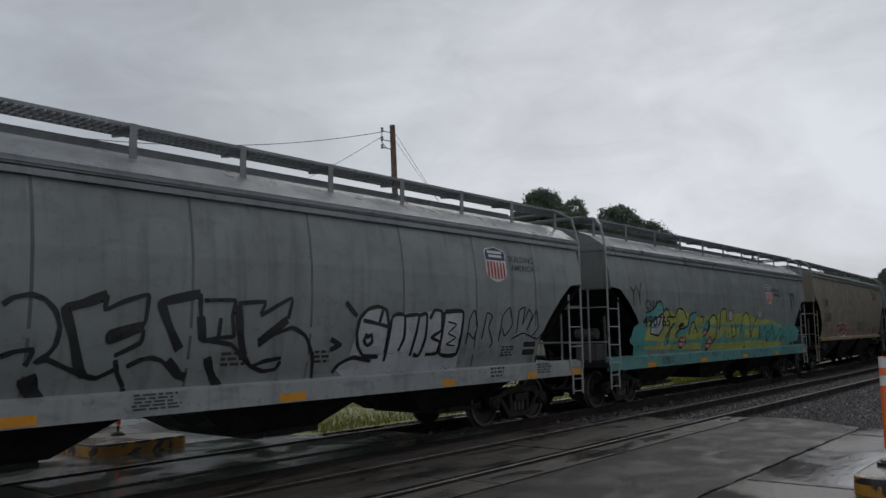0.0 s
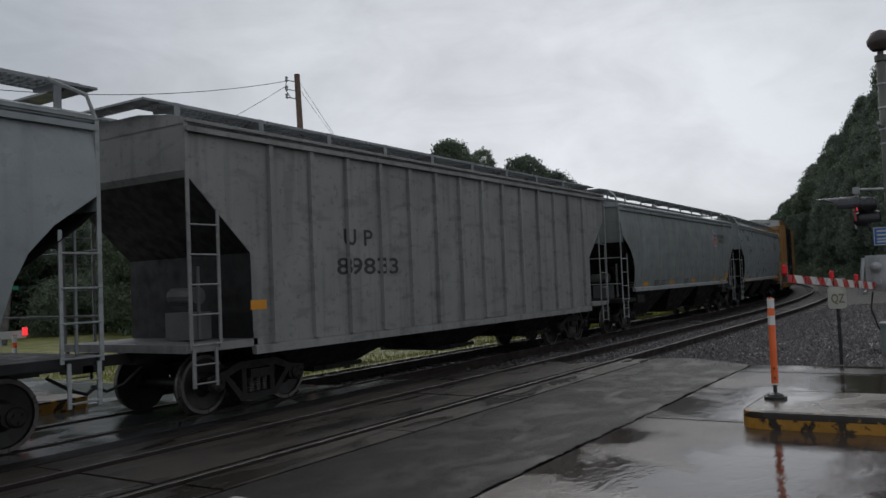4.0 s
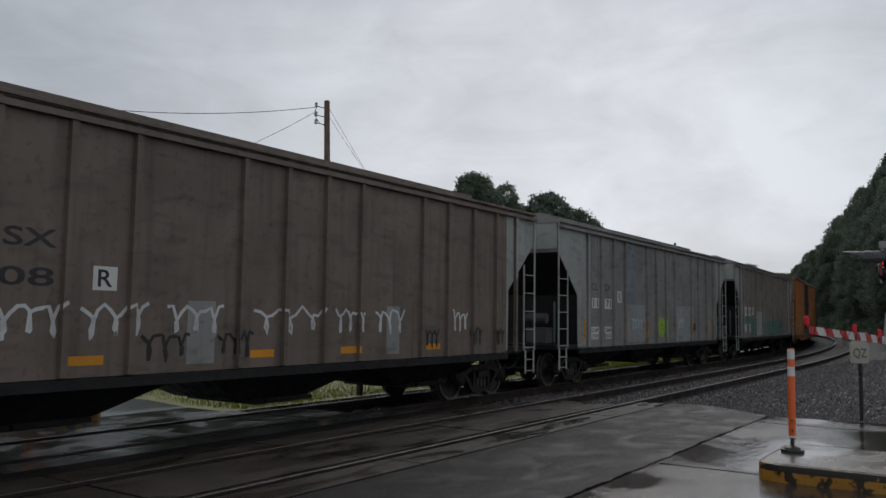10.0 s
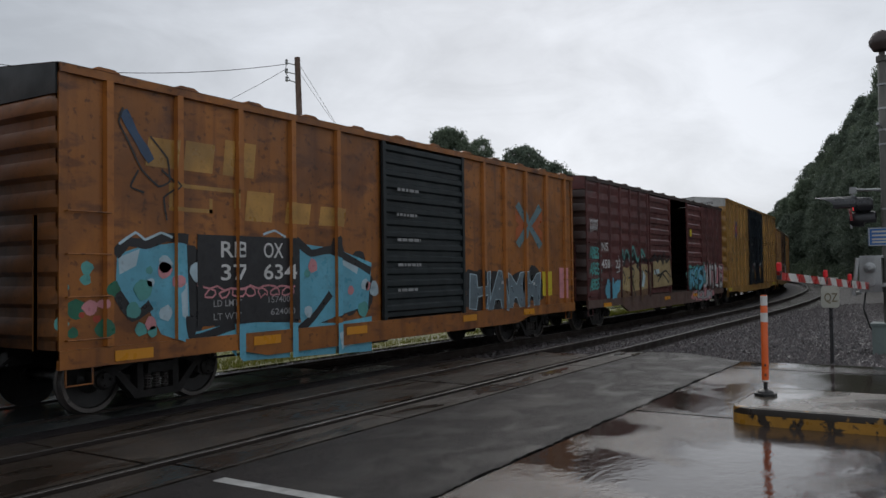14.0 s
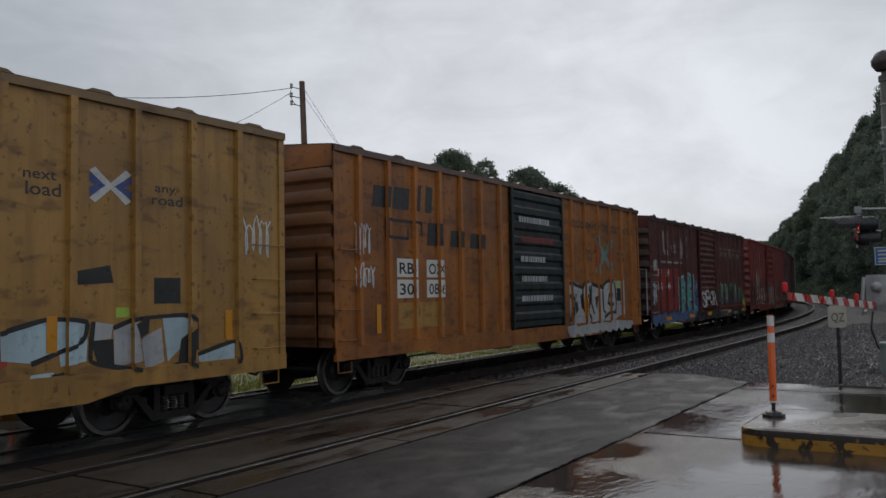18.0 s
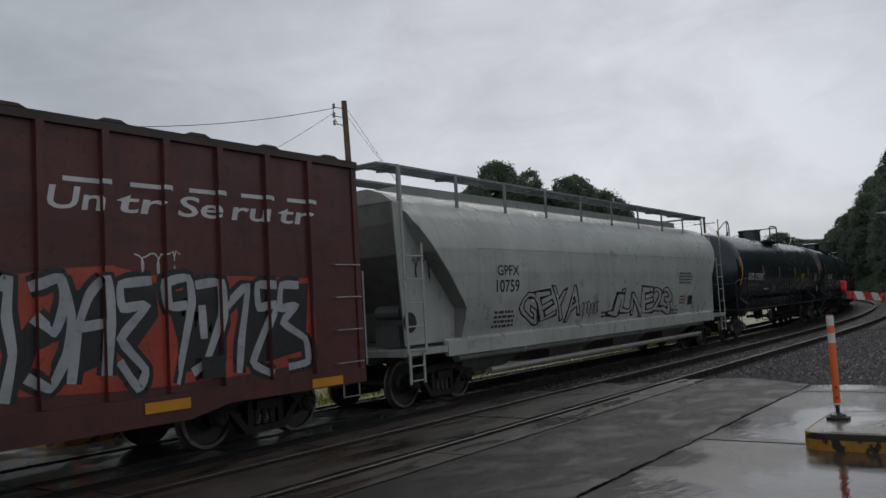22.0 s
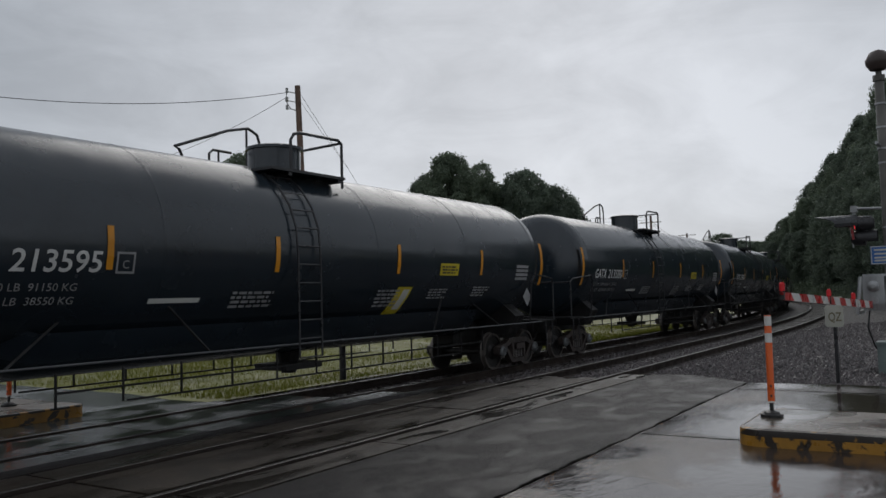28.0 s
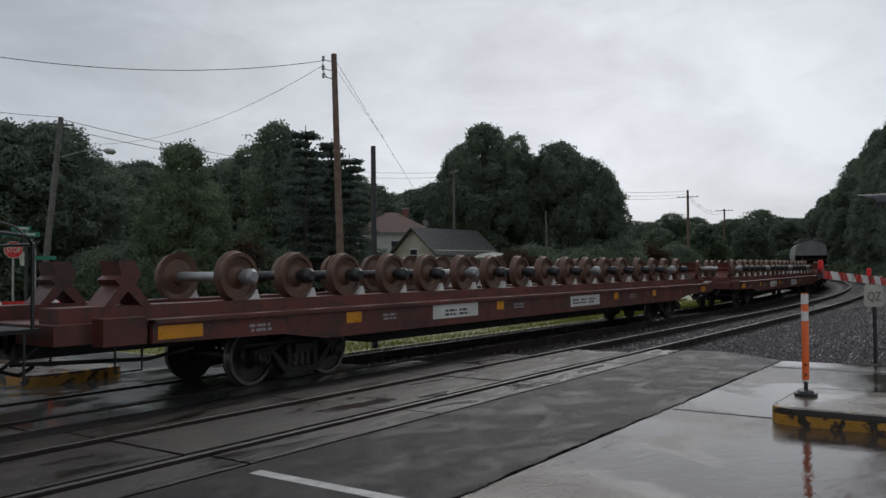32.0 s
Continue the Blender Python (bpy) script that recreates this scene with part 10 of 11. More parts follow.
# 15: maroon, one door open
c, s = boxcar("maroon panelled boxcar with its middle door open", 258.26, 16.7, 4.6, BOX_MAROON, END_DARK, END_DARK, [-7.35, -6.4, -5.45, -4.5, -3.55, -2.65, 4.75, 5.7, 6.65, 7.5], ((-2.54, -0.03, "plain", BOX_MAROON), (0.1, 2.25, "gap", BOX_MAROON), (2.3, 4.6, "plain", BOX_MAROON)), header=BOX_MAROON, panels=True, belly=0.9, sill=car_paint("brown_sill", (0.12, 0.07, 0.055), 0.5, 0.5))
write(c, s, "NS", -7.16, 2.38, 0.26, white_ink, -6.6, 0.014)
write(c, s, "458", -7.19, 1.83, 0.27, white_ink, -6.45, 0.014)
write(c, s, "23", -5.95, 1.83, 0.25, white_ink, -5.51, 0.014)
fill(c, s, ((-5.61, 1.13), (-5.43, 1.61), (-5.21, 1.87), (-4.93, 1.82), (-3.96, 1.98), (-3.36, 1.71), (-2.62, 1.94), (-2.52, 1.11), (-4.54, 1.02)), S_TAN, 0.004)
fill(c, s, ((-2.33, 2.04), (-0.31, 2.16), (-0.01, 1.17), (-2.32, 1.1)), S_TAN, 0.004)
fill(c, s, ((-5.91, 0.93), (-5.56, 1.13), (-4.54, 1.02), (-2.56, 1.11), (-2.74, 0.71), (-4.55, 0.6), (-5.33, 0.61), (-5.69, 0.7)), spray("dull_brown", (0.15, 0.085, 0.045)), 0.0045)
fill(c, s, ((-3.52, 1.56), (-3.28, 1.76), (-2.97, 1.54), (-3.19, 1.14), (-3.61, 1.18)), S_ICE, 0.006)
fill(c, s, ((-2.23, 1.74), (-1.64, 1.79), (-1.61, 1.62), (-2.2, 1.57)), S_ICE, 0.006)
for p in (((-5.48, 2.21), (-5.27, 2.41), (-5.15, 2.05), (-4.89, 2.42), (-4.59, 2.15), (-4.24, 2.55), (-4.01, 2.25), (-3.72, 2.06), (-3.35, 2.46), (-3, 2.21)),):
    stroke(c, s, p, S_TEAL, 0.14, 0.005)
for p in (((-5.55, 2.1), (-5.3, 2.3), (-5.18, 1.92), (-4.92, 2.33), (-4.59, 2.04), (-4.24, 2.44), (-4.02, 2.13), (-3.73, 1.91), (-3.35, 2.36), (-3, 2.1), (-2.36, 2.11)),
           ((-2.27, 2.08), (-2.14, 2.33), (-1.82, 2.04), (-1.53, 2.29), (-1.15, 1.98), (-1.03, 2.41), (-0.74, 2.04), (-0.2, 2.25)),):
    stroke(c, s, p, S_BLACK, 0.12, 0.008)
for p in (((-5.37, 1.78), (-5.06, 1.51), (-5.22, 1.29)),
           ((-4.66, 1.82), (-4.18, 1.75), (-4.26, 1.58), (-4.8, 1.48)),
           ((-4.54, 1.44), (-4.46, 1.11)),
           ((-3.96, 1.91), (-3.49, 1.64), (-3.68, 1.17)),
           ((-3.04, 1.75), (-2.63, 1.59), (-2.74, 0.71)),
           ((-4.26, 1.2), (-3.96, 0.68)),
           ((-2.19, 1.79), (-1.83, 1.52), (-0.85, 1.72), (-0.22, 1.47)),
           ((-1.84, 1.3), (-1.26, 1.61), (-0.45, 1.25)),):
    stroke(c, s, p, S_BLACK, 0.07, 0.009)
for p in (((-5.72, 2.24), (-5.55, 2.05), (-5.28, 2.03), (-5.36, 2.19)),
           ((-4.79, 2.19), (-4.53, 2.02), (-4.25, 2.2)),
           ((-3.58, 2.26), (-3.36, 2.06), (-3.22, 2.28)),
           ((-5.88, 1.69), (-5.55, 1.74), (-5.73, 1.86), (-5.49, 1.92)),):
    stroke(c, s, p, S_WHITE, 0.035, 0.0095)
for k in range(3):
    graffiti(c, s, "ABES", -8.15, 1.15 + 0.48 * k, -7.4, 1.55 + 0.48 * k, S_TEAL, None, None, None, 152 + k, 0.03, 0.02, 1.0)
tag(c, s, -8.1, 2.9, -7.45, 3.4, S_WHITE, 155, 4, 0.04)
cloud(c, s, -6.8, 0.75, -5.4, 1.5, S_AQUA, 37, 0.002, 4)
graffiti(c, s, "RQSX", 2.5, 0.95, 5.0, 1.9, S_AQUA, S_BLACK, S_TEAL, None, 156, 0.03, 0.05, 1.4)
graffiti(c, s, "UMTLE", 4.9, 0.9, 8.2, 2.0, S_WHITE, S_BLACK, S_PINK, None, 157, 0.02, 0.05, 1.4)
sl = Surface(1.575)
graffiti(c, sl, "NQUM", 3.2, 0.45, 6.2, 0.85, S_SILVER, S_BLACK, S_PINK, None, 158, 0.02, 0.05, 1.2)
for x in (-6.8, -0.5, 3.4):
    quad(c, sl, x - 0.35, 0.62, x + 0.35, 0.74, reflect_orange, 0.01, "reflector")
quad(c, s, 2.6, 3.1, 2.85, 3.4, yellow_ink, 0.006, "yellow_placard")

# 16
c, s = pool_car(276.8, 18.5, BOX_PALE, "TBOX 641079", "clean pale yellow boxcar with dark plug doors", ribs=(1.75, 2.55, 3.35), posts=[-8.2, -7.1, -6.0, -4.9, -3.8, 3.8, 4.9, 6.0, 7.1, 8.2])
cross_emblem(c, s, -7.24, 3.27, -6.05, 4.2, X_BLUE, X_RED)
write(c, s, "TB OX", -8.1, 2.6, 0.25, dark_ink, -6.7, 0.012)
write(c, s, "64 10 79", -8.14, 2.05, 0.25, dark_ink, -5.71, 0.012)

# 17: yellow with a brown plug door beside a black sliding one
c, s = boxcar("scuffed yellow boxcar with brown plug door and black ribbed door", 295.4, 16.4, 4.48, BOX_PALE, END_ORANGE, ROOF_TAN, [-7.3, -6.3, -5.3, -4.3, 2.6, 3.5, 4.4, 5.35, 6.3, 7.2], ((-3.31, -1.20, "plug", DOOR_BROWN), (-1.17, 1.88, "ribbed", DOOR_BLACK)))
write(c, s, "next", 3.77, 3.28, 0.13, dark_ink, 4.2, 0.012)
write(c, s, "load", 3.8, 3.08, 0.16, dark_ink, 4.26, 0.012)
cross_emblem(c, s, 4.65, 3.05, 5.28, 3.52, S_WHITE, X_BLUE)
write(c, s, "any", 5.66, 3.28, 0.12, dark_ink, 6.02, 0.012)
write(c, s, "road", 5.61, 3.1, 0.14, dark_ink, 6.14, 0.012)
for x in (-6.9, -6.0, -5.0, -4.1):
    quad(c, s, x - 0.3, 2.7, x + 0.3, 3.05, dark_ink, 0.004, "emblem_block", "", 0.05)
fill(c, s, ((3.48, 1.39), (4.1, 1.54), (4.62, 1.5), (4.56, 1.27), (3.89, 1.04), (3.49, 1.1)), S_ICE, 0.004)
fill(c, s, ((4.25, 1.14), (4.64, 1.37), (4.62, 1.01), (4.27, 0.97)), S_ICE, 0.004)
fill(c, s, ((6.41, 0.97), (7.12, 1.1), (7.12, 0.81), (6.46, 0.78)), S_ICE, 0.004)
fill(c, s, ((3.89, 0.9), (4.18, 0.91), (4.21, 0.6), (3.83, 0.61)), S_ICE, 0.004)
fill(c, s, ((5.79, 1.53), (6.26, 1.54), (6.21, 1.17), (5.88, 0.91)), S_ICE, 0.004)
fill(c, s, ((5.01, 1.41), (5.33, 1.5), (5.42, 0.95), (5.03, 0.9)), S_SILVER, 0.0045)
fill(c, s, ((5.44, 1.25), (5.77, 1.39), (5.82, 0.92), (5.51, 0.83)), S_SILVER, 0.0045)
fill(c, s, ((4.72, 1.51), (5.01, 1.46), (4.97, 1.28), (4.68, 1.26)), S_SILVER, 0.0045)
fill(c, s, ((4.68, 1.26), (5.01, 1.27), (5.02, 0.92), (4.8, 0.92)), S_BLACK, 0.0055)
fill(c, s, ((5.31, 1.45), (5.58, 1.55), (5.56, 1.32), (5.4, 1.25)), S_BLACK, 0.0055)
fill(c, s, ((4.15, 0.88), (4.32, 0.9), (4.35, 0.62), (4.21, 0.6)), S_BLACK, 0.0055)
fill(c, s, ((6.11, 1.21), (6.36, 1.36), (6.31, 0.88), (6.06, 0.9)), S_BLACK, 0.0055)
fill(c, s, ((4.44, 2.15), (4.96, 2.24), (5.01, 2.01), (4.48, 1.98)), S_BLACK, 0.0055)
for p in (((3.48, 1.41), (4.1, 1.56), (4.62, 1.51), (4.56, 1.26), (3.89, 1.03)),
           ((5.01, 1.41), (5.35, 1.52), (6.16, 1.55), (6.38, 1.44), (6.36, 1.04)),
           ((6.41, 0.97), (7.12, 1.12), (7.18, 0.81), (6.46, 0.77), (6.16, 0.89), (5.86, 0.79)),
           ((4.72, 1.51), (4.68, 1.01), (5.01, 0.91), (5.49, 0.82)),):
    stroke(c, s, p, S_BLACK, 0.06, 0.007)
cloud(c, s, 2.2, 0.75, 3.4, 1.5, S_RED, 38, 0.002, 2)
graffiti(c, s, "HEKQE", -1.0, 1.05, 1.75, 2.0, S_WHITE, DOOR_BLACK, S_WHITE, None, 172, 0.0, 0.05, 0.9)
quad(c, s, 5.65, 1.72, 6.1, 2.08, black_ink, 0.004, "data_plate")
quad(c, s, 5.05, 1.55, 5.25, 1.68, S_LIME, 0.004, "green_decal")
tag(c, s, 7.3, 2.4, 7.9, 3.1, S_WHITE, 173, 4, 0.03)
quad(c, s, -2.9, 2.9, -2.3, 3.25, BOX_PALE, 0.012, "painted_patch")
for x in (-6.0, 4.15, 7.0):
    quad(c, s, x - 0.07, 1.15, x + 0.07, 1.6, reflect_orange, 0.012, "reflector")
quad(c, s, -5.6, 1.2, -4.9, 1.7, black_ink, 0.006, "number_field")

# 18
c, s = boxcar("weathered gold boxcar with grey slogan and silver graffiti", 312.86, 16.0, 4.5, RAIL_GOLD, END_ORANGE, ROOF_RUST, BOX_POSTS, ((-1.34, 1.70, "plain", DOOR_BLACK),), header=RAIL_GOLD, post_paint=POST_ORANGE)
box_word(c, s, -6.86, 3.48, black_ink)
for t, x0, x1, z0 in (("RB", -6.0, -5.5, 2.2), ("OX", -4.95, -4.4, 2.2), ("30", -6.0, -5.5, 1.78), ("086", -4.95, -4.38, 1.78)):
    quad(c, s, x0 - 0.08, z0 - 0.07, x1 + 0.06, z0 + 0.3, plate_white, 0.004, "number_plate")
    write(c, s, t, x0, z0, 0.22, black_ink, x1, 0.012, 0, 0.007)
quad(c, s, -6.05, 1.1, -4.35, 1.62, BOX_PALE, 0.003, "painted_patch")
write(c, s, "nationwide boxcar pool", 2.3, 3.62, 0.32, dark_ink, 7.3, 0.012, 0.1)
cross_emblem(c, s, 4.13, 2.25, 5.69, 3.5, spray("faded_teal", (0.15, 0.27, 0.25)), spray("faded_red", (0.30, 0.06, 0.035)))
write(c, s, "next", 3.3, 2.9, 0.17, dark_ink, 3.85, 0.012)
write(c, s, "load", 3.35, 2.68, 0.2, dark_ink, 3.89, 0.012)
write(c, s, "any", 5.98, 2.92, 0.14, dark_ink, 6.4, 0.012)
write(c, s, "road", 6.02, 2.7, 0.17, dark_ink, 6.59, 0.012)
fill(c, s, ((2.18, 2.1), (2.64, 2.04), (3.13, 1.91), (3.21, 2.04), (3.41, 2.1), (3.65, 2), (3.86, 1.98), (4.68, 1.88), (4.88, 2.03), (5.25, 2.11), (5.88, 2.09), (6.54, 2.11), (6.57, 1.07), (5.66, 0.88), (4.78, 0.82), (4, 0.67), (2.22, 0.68)), S_SILVER, 0.005)
fill(c, s, ((2.41, 1.73), (2.71, 1.7), (2.58, 1.51), (2.5, 1.56)), S_BLACK, 0.0075)
fill(c, s, ((2.7, 1.55), (2.8, 1.25), (2.59, 1.11), (2.49, 1.27)), S_BLACK, 0.0075)
fill(c, s, ((4.05, 1.6), (4.32, 1.63), (4.17, 1.23), (4.09, 1.38)), S_BLACK, 0.0075)
fill(c, s, ((2.92, 1.64), (3.13, 1.76), (3.13, 1.23), (3, 1.3)), S_BLACK, 0.0075)
for p in (((2.19, 2.02), (2.57, 1.97), (3.11, 1.88)),
           ((3.13, 1.82), (3.27, 2.03), (3.48, 2.04), (3.67, 1.75), (3.63, 1.39), (3.44, 1.19), (3.21, 1.22), (3.13, 1.53), (3.13, 1.82)),
           ((3.41, 1.68), (3.51, 1.62), (3.45, 1.36), (3.37, 1.28), (3.36, 1.52), (3.41, 1.68)),
           ((3.77, 1.95), (3.74, 1.47), (3.97, 1.08)),
           ((3.83, 1.99), (4.68, 1.86)),
           ((4.68, 1.86), (4.86, 2.01), (5.2, 2.09), (5.54, 2.03), (5.51, 1.54), (5.37, 1.35), (5.12, 1.4), (5.21, 1.67), (5.31, 1.61)),
           ((4.68, 1.79), (4.72, 1.19), (4.89, 1.09)),
           ((5.69, 2.03), (5.79, 1.45), (5.72, 1.04)),
           ((2.2, 1.67), (2.39, 1.54), (2.33, 1.16), (2.22, 0.92)),):
    stroke(c, s, p, S_BLACK, 0.1, 0.008)
for p in (((3.44, 1.19), (3.75, 0.97), (3.6, 0.71)),
           ((4.78, 0.96), (5.16, 1.08), (5.66, 1.13)),):
    stroke(c, s, p, S_BLACK, 0.1, 0.008)
for p in (((4.96, 1.87), (5.08, 1.99), (5.3, 2.01)),
           ((3.2, 1.7), (3.27, 1.9), (3.41, 1.96)),
           ((2.31, 1.88), (2.78, 1.83)),):
    stroke(c, s, p, S_ICE, 0.04, 0.0095)
cloud(c, Surface(1.575), 2.0, 0.5, 7.0, 0.85, S_SILVER, 40, 0.003, 9)
tag(c, s, -7.4, 2.5, -6.9, 3.2, S_WHITE, 183, 4, 0.03)
tag(c, s, -7.4, 1.9, -6.8, 2.4, S_WHITE, 184, 5, 0.03)
for k in range(5):
    bars(c, s, -1.0 + 0.1 * (k % 2), 1.55 + 0.5 * k, 1.3 - 0.2 * (k % 3), 1.8 + 0.5 * k, 1, RED_PATCH if k == 3 else S_SILVER, 185 + k)
quad(c, s, 5.85, 1.45, 6.2, 1.85, black_ink, 0.014, "data_plate")
quad(c, s, 5.9, 1.88, 6.15, 2.05, S_LIME, 0.014, "green_decal")
for x in (3.3, 6.5, -6.7):
    quad(c, s, x - 0.07, 1.05, x + 0.07, 1.6, reflect_orange, 0.014, "reflector")


def maroon_boxcar(centre, length, number, label, piece):
    """Dark maroon boxcar with broken white words over its panels."""
    c, s = boxcar(label, centre, length, 4.4, BOX_DARK_MAROON, END_DARK, END_DARK, [-6.6, -5.75, -4.9, -4.05, -3.2, -2.3, 2.35, 3.2, 4.1, 5.0, 5.9, 6.8], ((-1.19, 1.5, "ribbed", BOX_DARK_MAROON),), header=BOX_DARK_MAROON, ladder_mat=galv)
    ghost = spray("ghost_white", (0.42, 0.38, 0.36))
    write(c, s, "U", -6.1, 3.1, 0.85, ghost, -5.4, 0.03)
    write(c, s, "de", -5.05, 3.2, 0.45, ghost, -4.45, 0.02)
    write(c, s, "O", -4.1, 3.0, 0.8, ghost, -3.5, 0.03)
    quad(c, s, -3.2, 3.0, -3.05, 3.9, ghost, 0.004, "letter_stroke", "", 0.25)
    quad(c, s, -6.5, 2.78, -3.6, 2.84, ghost, 0.004, "letter_stroke")
    for k, t in enumerate(("Un", "tr", "Se", "ru", "tr")):
        x = 2.45 + 0.92 * k
        write(c, s, t, x, 3.26, 0.28, ghost if number != "610" else white_ink, x + 0.72, 0.014, 0.12)
        quad(c, s, x + 0.2, 3.6, x + 0.85, 3.66, ghost if number != "610" else white_ink, 0.004, "letter_stroke")
    for t, x0, x1, z in (("FS", -6.8, -6.3, 2.27), ("RR", -5.85, -5.38, 2.27), ("106", -6.82, -6.25, 1.78), (number, -5.85, -5.28, 1.78)):
        write(c, s, t, x0, z, 0.25, white_ink, x1, 0.012, 0, 0.006)
    g = G()
    for z in np.linspace(0.95, 2.3, 4):
        g.tube((-length / 2 + 0.05, -1.62, z), (-length / 2 + 0.6, -1.62, z), 0.014, 5)
    part("handholds", g, galv, c)
    part("end_railing", G().path([(-length / 2 - 0.15, -1.45, 0.9), (-length / 2 - 0.15, -1.45, 2.5), (-length / 2 - 0.15, -0.3, 2.5), (-length / 2 - 0.15, -0.3, 0.9)], 0.025).path([(length / 2 + 0.15, -1.45, 0.9), (length / 2 + 0.15, -1.45, 2.5), (length / 2 + 0.15, -0.3, 2.5)], 0.025), galv, c)
    for x in (-5.8, -2.6, 0.3, 4.0, 7.0):
        part("reflector", G().box(x - 0.35, x + 0.35, -1.585, -1.58, 0.64, 0.78), reflect_orange, c)
    piece(c, s)
    return c, s


def piece_a(c, s):
    quad(c, s, -6.95, 1.0, -4.16, 2.58, RED_PATCH, 0.003, "red_field")
    cloud(c, Surface(1.572), -7.6, 0.5, -2.0, 0.95, spray("dusty_blue", (0.07, 0.12, 0.24)), 43, 0.004, 10)
    cloud(c, Surface(1.572), -2.0, 0.45, 7.3, 0.9, S_BLACK, 44, 0.004, 12)
    cloud(c, s, 7.0, 0.8, 7.7, 1.3, S_LIME, 45, 0.003, 2)
    write(c, Surface(1.572), "SC.FRC.", 4.9, 0.55, 0.12, white_ink, 5.8, 0.012, 0.0, 0.012)
    tag(c, Surface(1.572), 2.2, 0.48, 4.4, 0.85, S_WHITE, 196, 4, 0.025, 0.010)
    part("red_strip", G().box(1.8, 7.2, -1.60, -1.596, 0.92, 0.98), RED_PATCH, c)
    graffiti(c, s, "ENEL", -4.1, 0.7, -1.6, 2.2, S_TEAL, S_ICE, spray("dusk_blue", (0.05, 0.08, 0.19)), S_BLACK, 191, 0.03, 0.03, 1.5)
    graffiti(c, s, "SPQR", -1.1, 0.95, 1.4, 1.75, S_WHITE, BOX_DARK_MAROON, None, None, 192, 0.0, 0.04, 1.1)
    fill(c, s, ((2.15, 1.93), (2.53, 2.01), (3.01, 1.9), (3.26, 2.04), (3.76, 1.98), (4.35, 1.86), (4.62, 1.98), (4.99, 2.08), (5.39, 1.96), (5.81, 2), (5.91, 1.72), (6.25, 1.83), (6.84, 1.7), (7.11, 1.24), (6.02, 1.13), (5.09, 1.15), (4.02, 1.1), (2.17, 1.18)), S_GREEN, 0.005)
    fill(c, s, ((4.03, 1.69), (4.16, 1.76), (4.99, 1.74), (5.01, 1.19), (4.08, 1.19)), S_BLACK, 0.0065)
    fill(c, s, ((2.81, 1.19), (2.53, 1.73), (2.68, 1.79), (2.98, 1.31)), S_BLACK, 0.0065)
    fill(c, s, ((3.09, 1.44), (3.23, 1.71), (3.27, 1.23)), S_BLACK, 0.0065)
    fill(c, s, ((2.35, 1.35), (2.51, 1.41), (2.54, 1.18), (2.38, 1.17)), S_PURPLE, 0.0067)
    fill(c, s, ((3.53, 1.35), (3.85, 1.4), (3.89, 1.15), (3.58, 1.14)), S_PURPLE, 0.0067)
    fill(c, s, ((5.14, 1.34), (5.59, 1.4), (5.7, 1.15), (5.19, 1.14)), S_PURPLE, 0.0067)
    for p in (((2.18, 1.88), (2.33, 1.98), (2.55, 2.01), (2.38, 1.73), (2.47, 1.47), (2.52, 1.15)),
               ((2.55, 2.01), (3.01, 1.9), (3.26, 2.04), (3.76, 1.97)),
               ((2.75, 1.33), (2.7, 1.46), (2.85, 1.77), (3.02, 1.84), (2.92, 1.45), (2.77, 1.39)),
               ((3.26, 2.01), (3.23, 1.71), (3.38, 1.29), (3.95, 1.33)),
               ((3.53, 1.9), (3.46, 1.55), (3.81, 1.68), (3.7, 1.8)),
               ((3.76, 1.97), (3.93, 1.69), (3.83, 1.4), (3.53, 1.49)),
               ((4.18, 1.68), (4.62, 1.98), (5.01, 2.07)),
               ((4.76, 1.98), (5.14, 1.81), (5.01, 1.66)),
               ((5.19, 1.65), (5.31, 1.24), (5.72, 1.92), (5.39, 1.33)),
               ((5.81, 1.97), (5.66, 1.64), (6.13, 1.27)),):
        stroke(c, s, p, S_WHITE, 0.035, 0.0085)
    for p in (((5.98, 1.7), (6.6, 1.79), (6.99, 1.6), (7.4, 1.32), (7.27, 1.27), (6.9, 1.47)),
               ((6.16, 1.63), (6.62, 1.18)),
               ((6.36, 1.62), (6.54, 1.7), (6.59, 1.35)),
               ((2.68, 1.27), (2.85, 1.06)),
               ((4.12, 1.13), (4.36, 0.93)),):
        stroke(c, s, p, S_WHITE, 0.035, 0.0085)
    tag(c, s, -7.4, 1.2, -7.0, 2.2, S_ICE, 194, 4, 0.05)
    tag(c, s, -7.3, 2.4, -6.9, 2.9, S_WHITE, 195, 5, 0.03)
    part("data_plate", G().box(4.1, 4.55, -1.60, -1.595, 1.05, 1.4), black_ink, c)


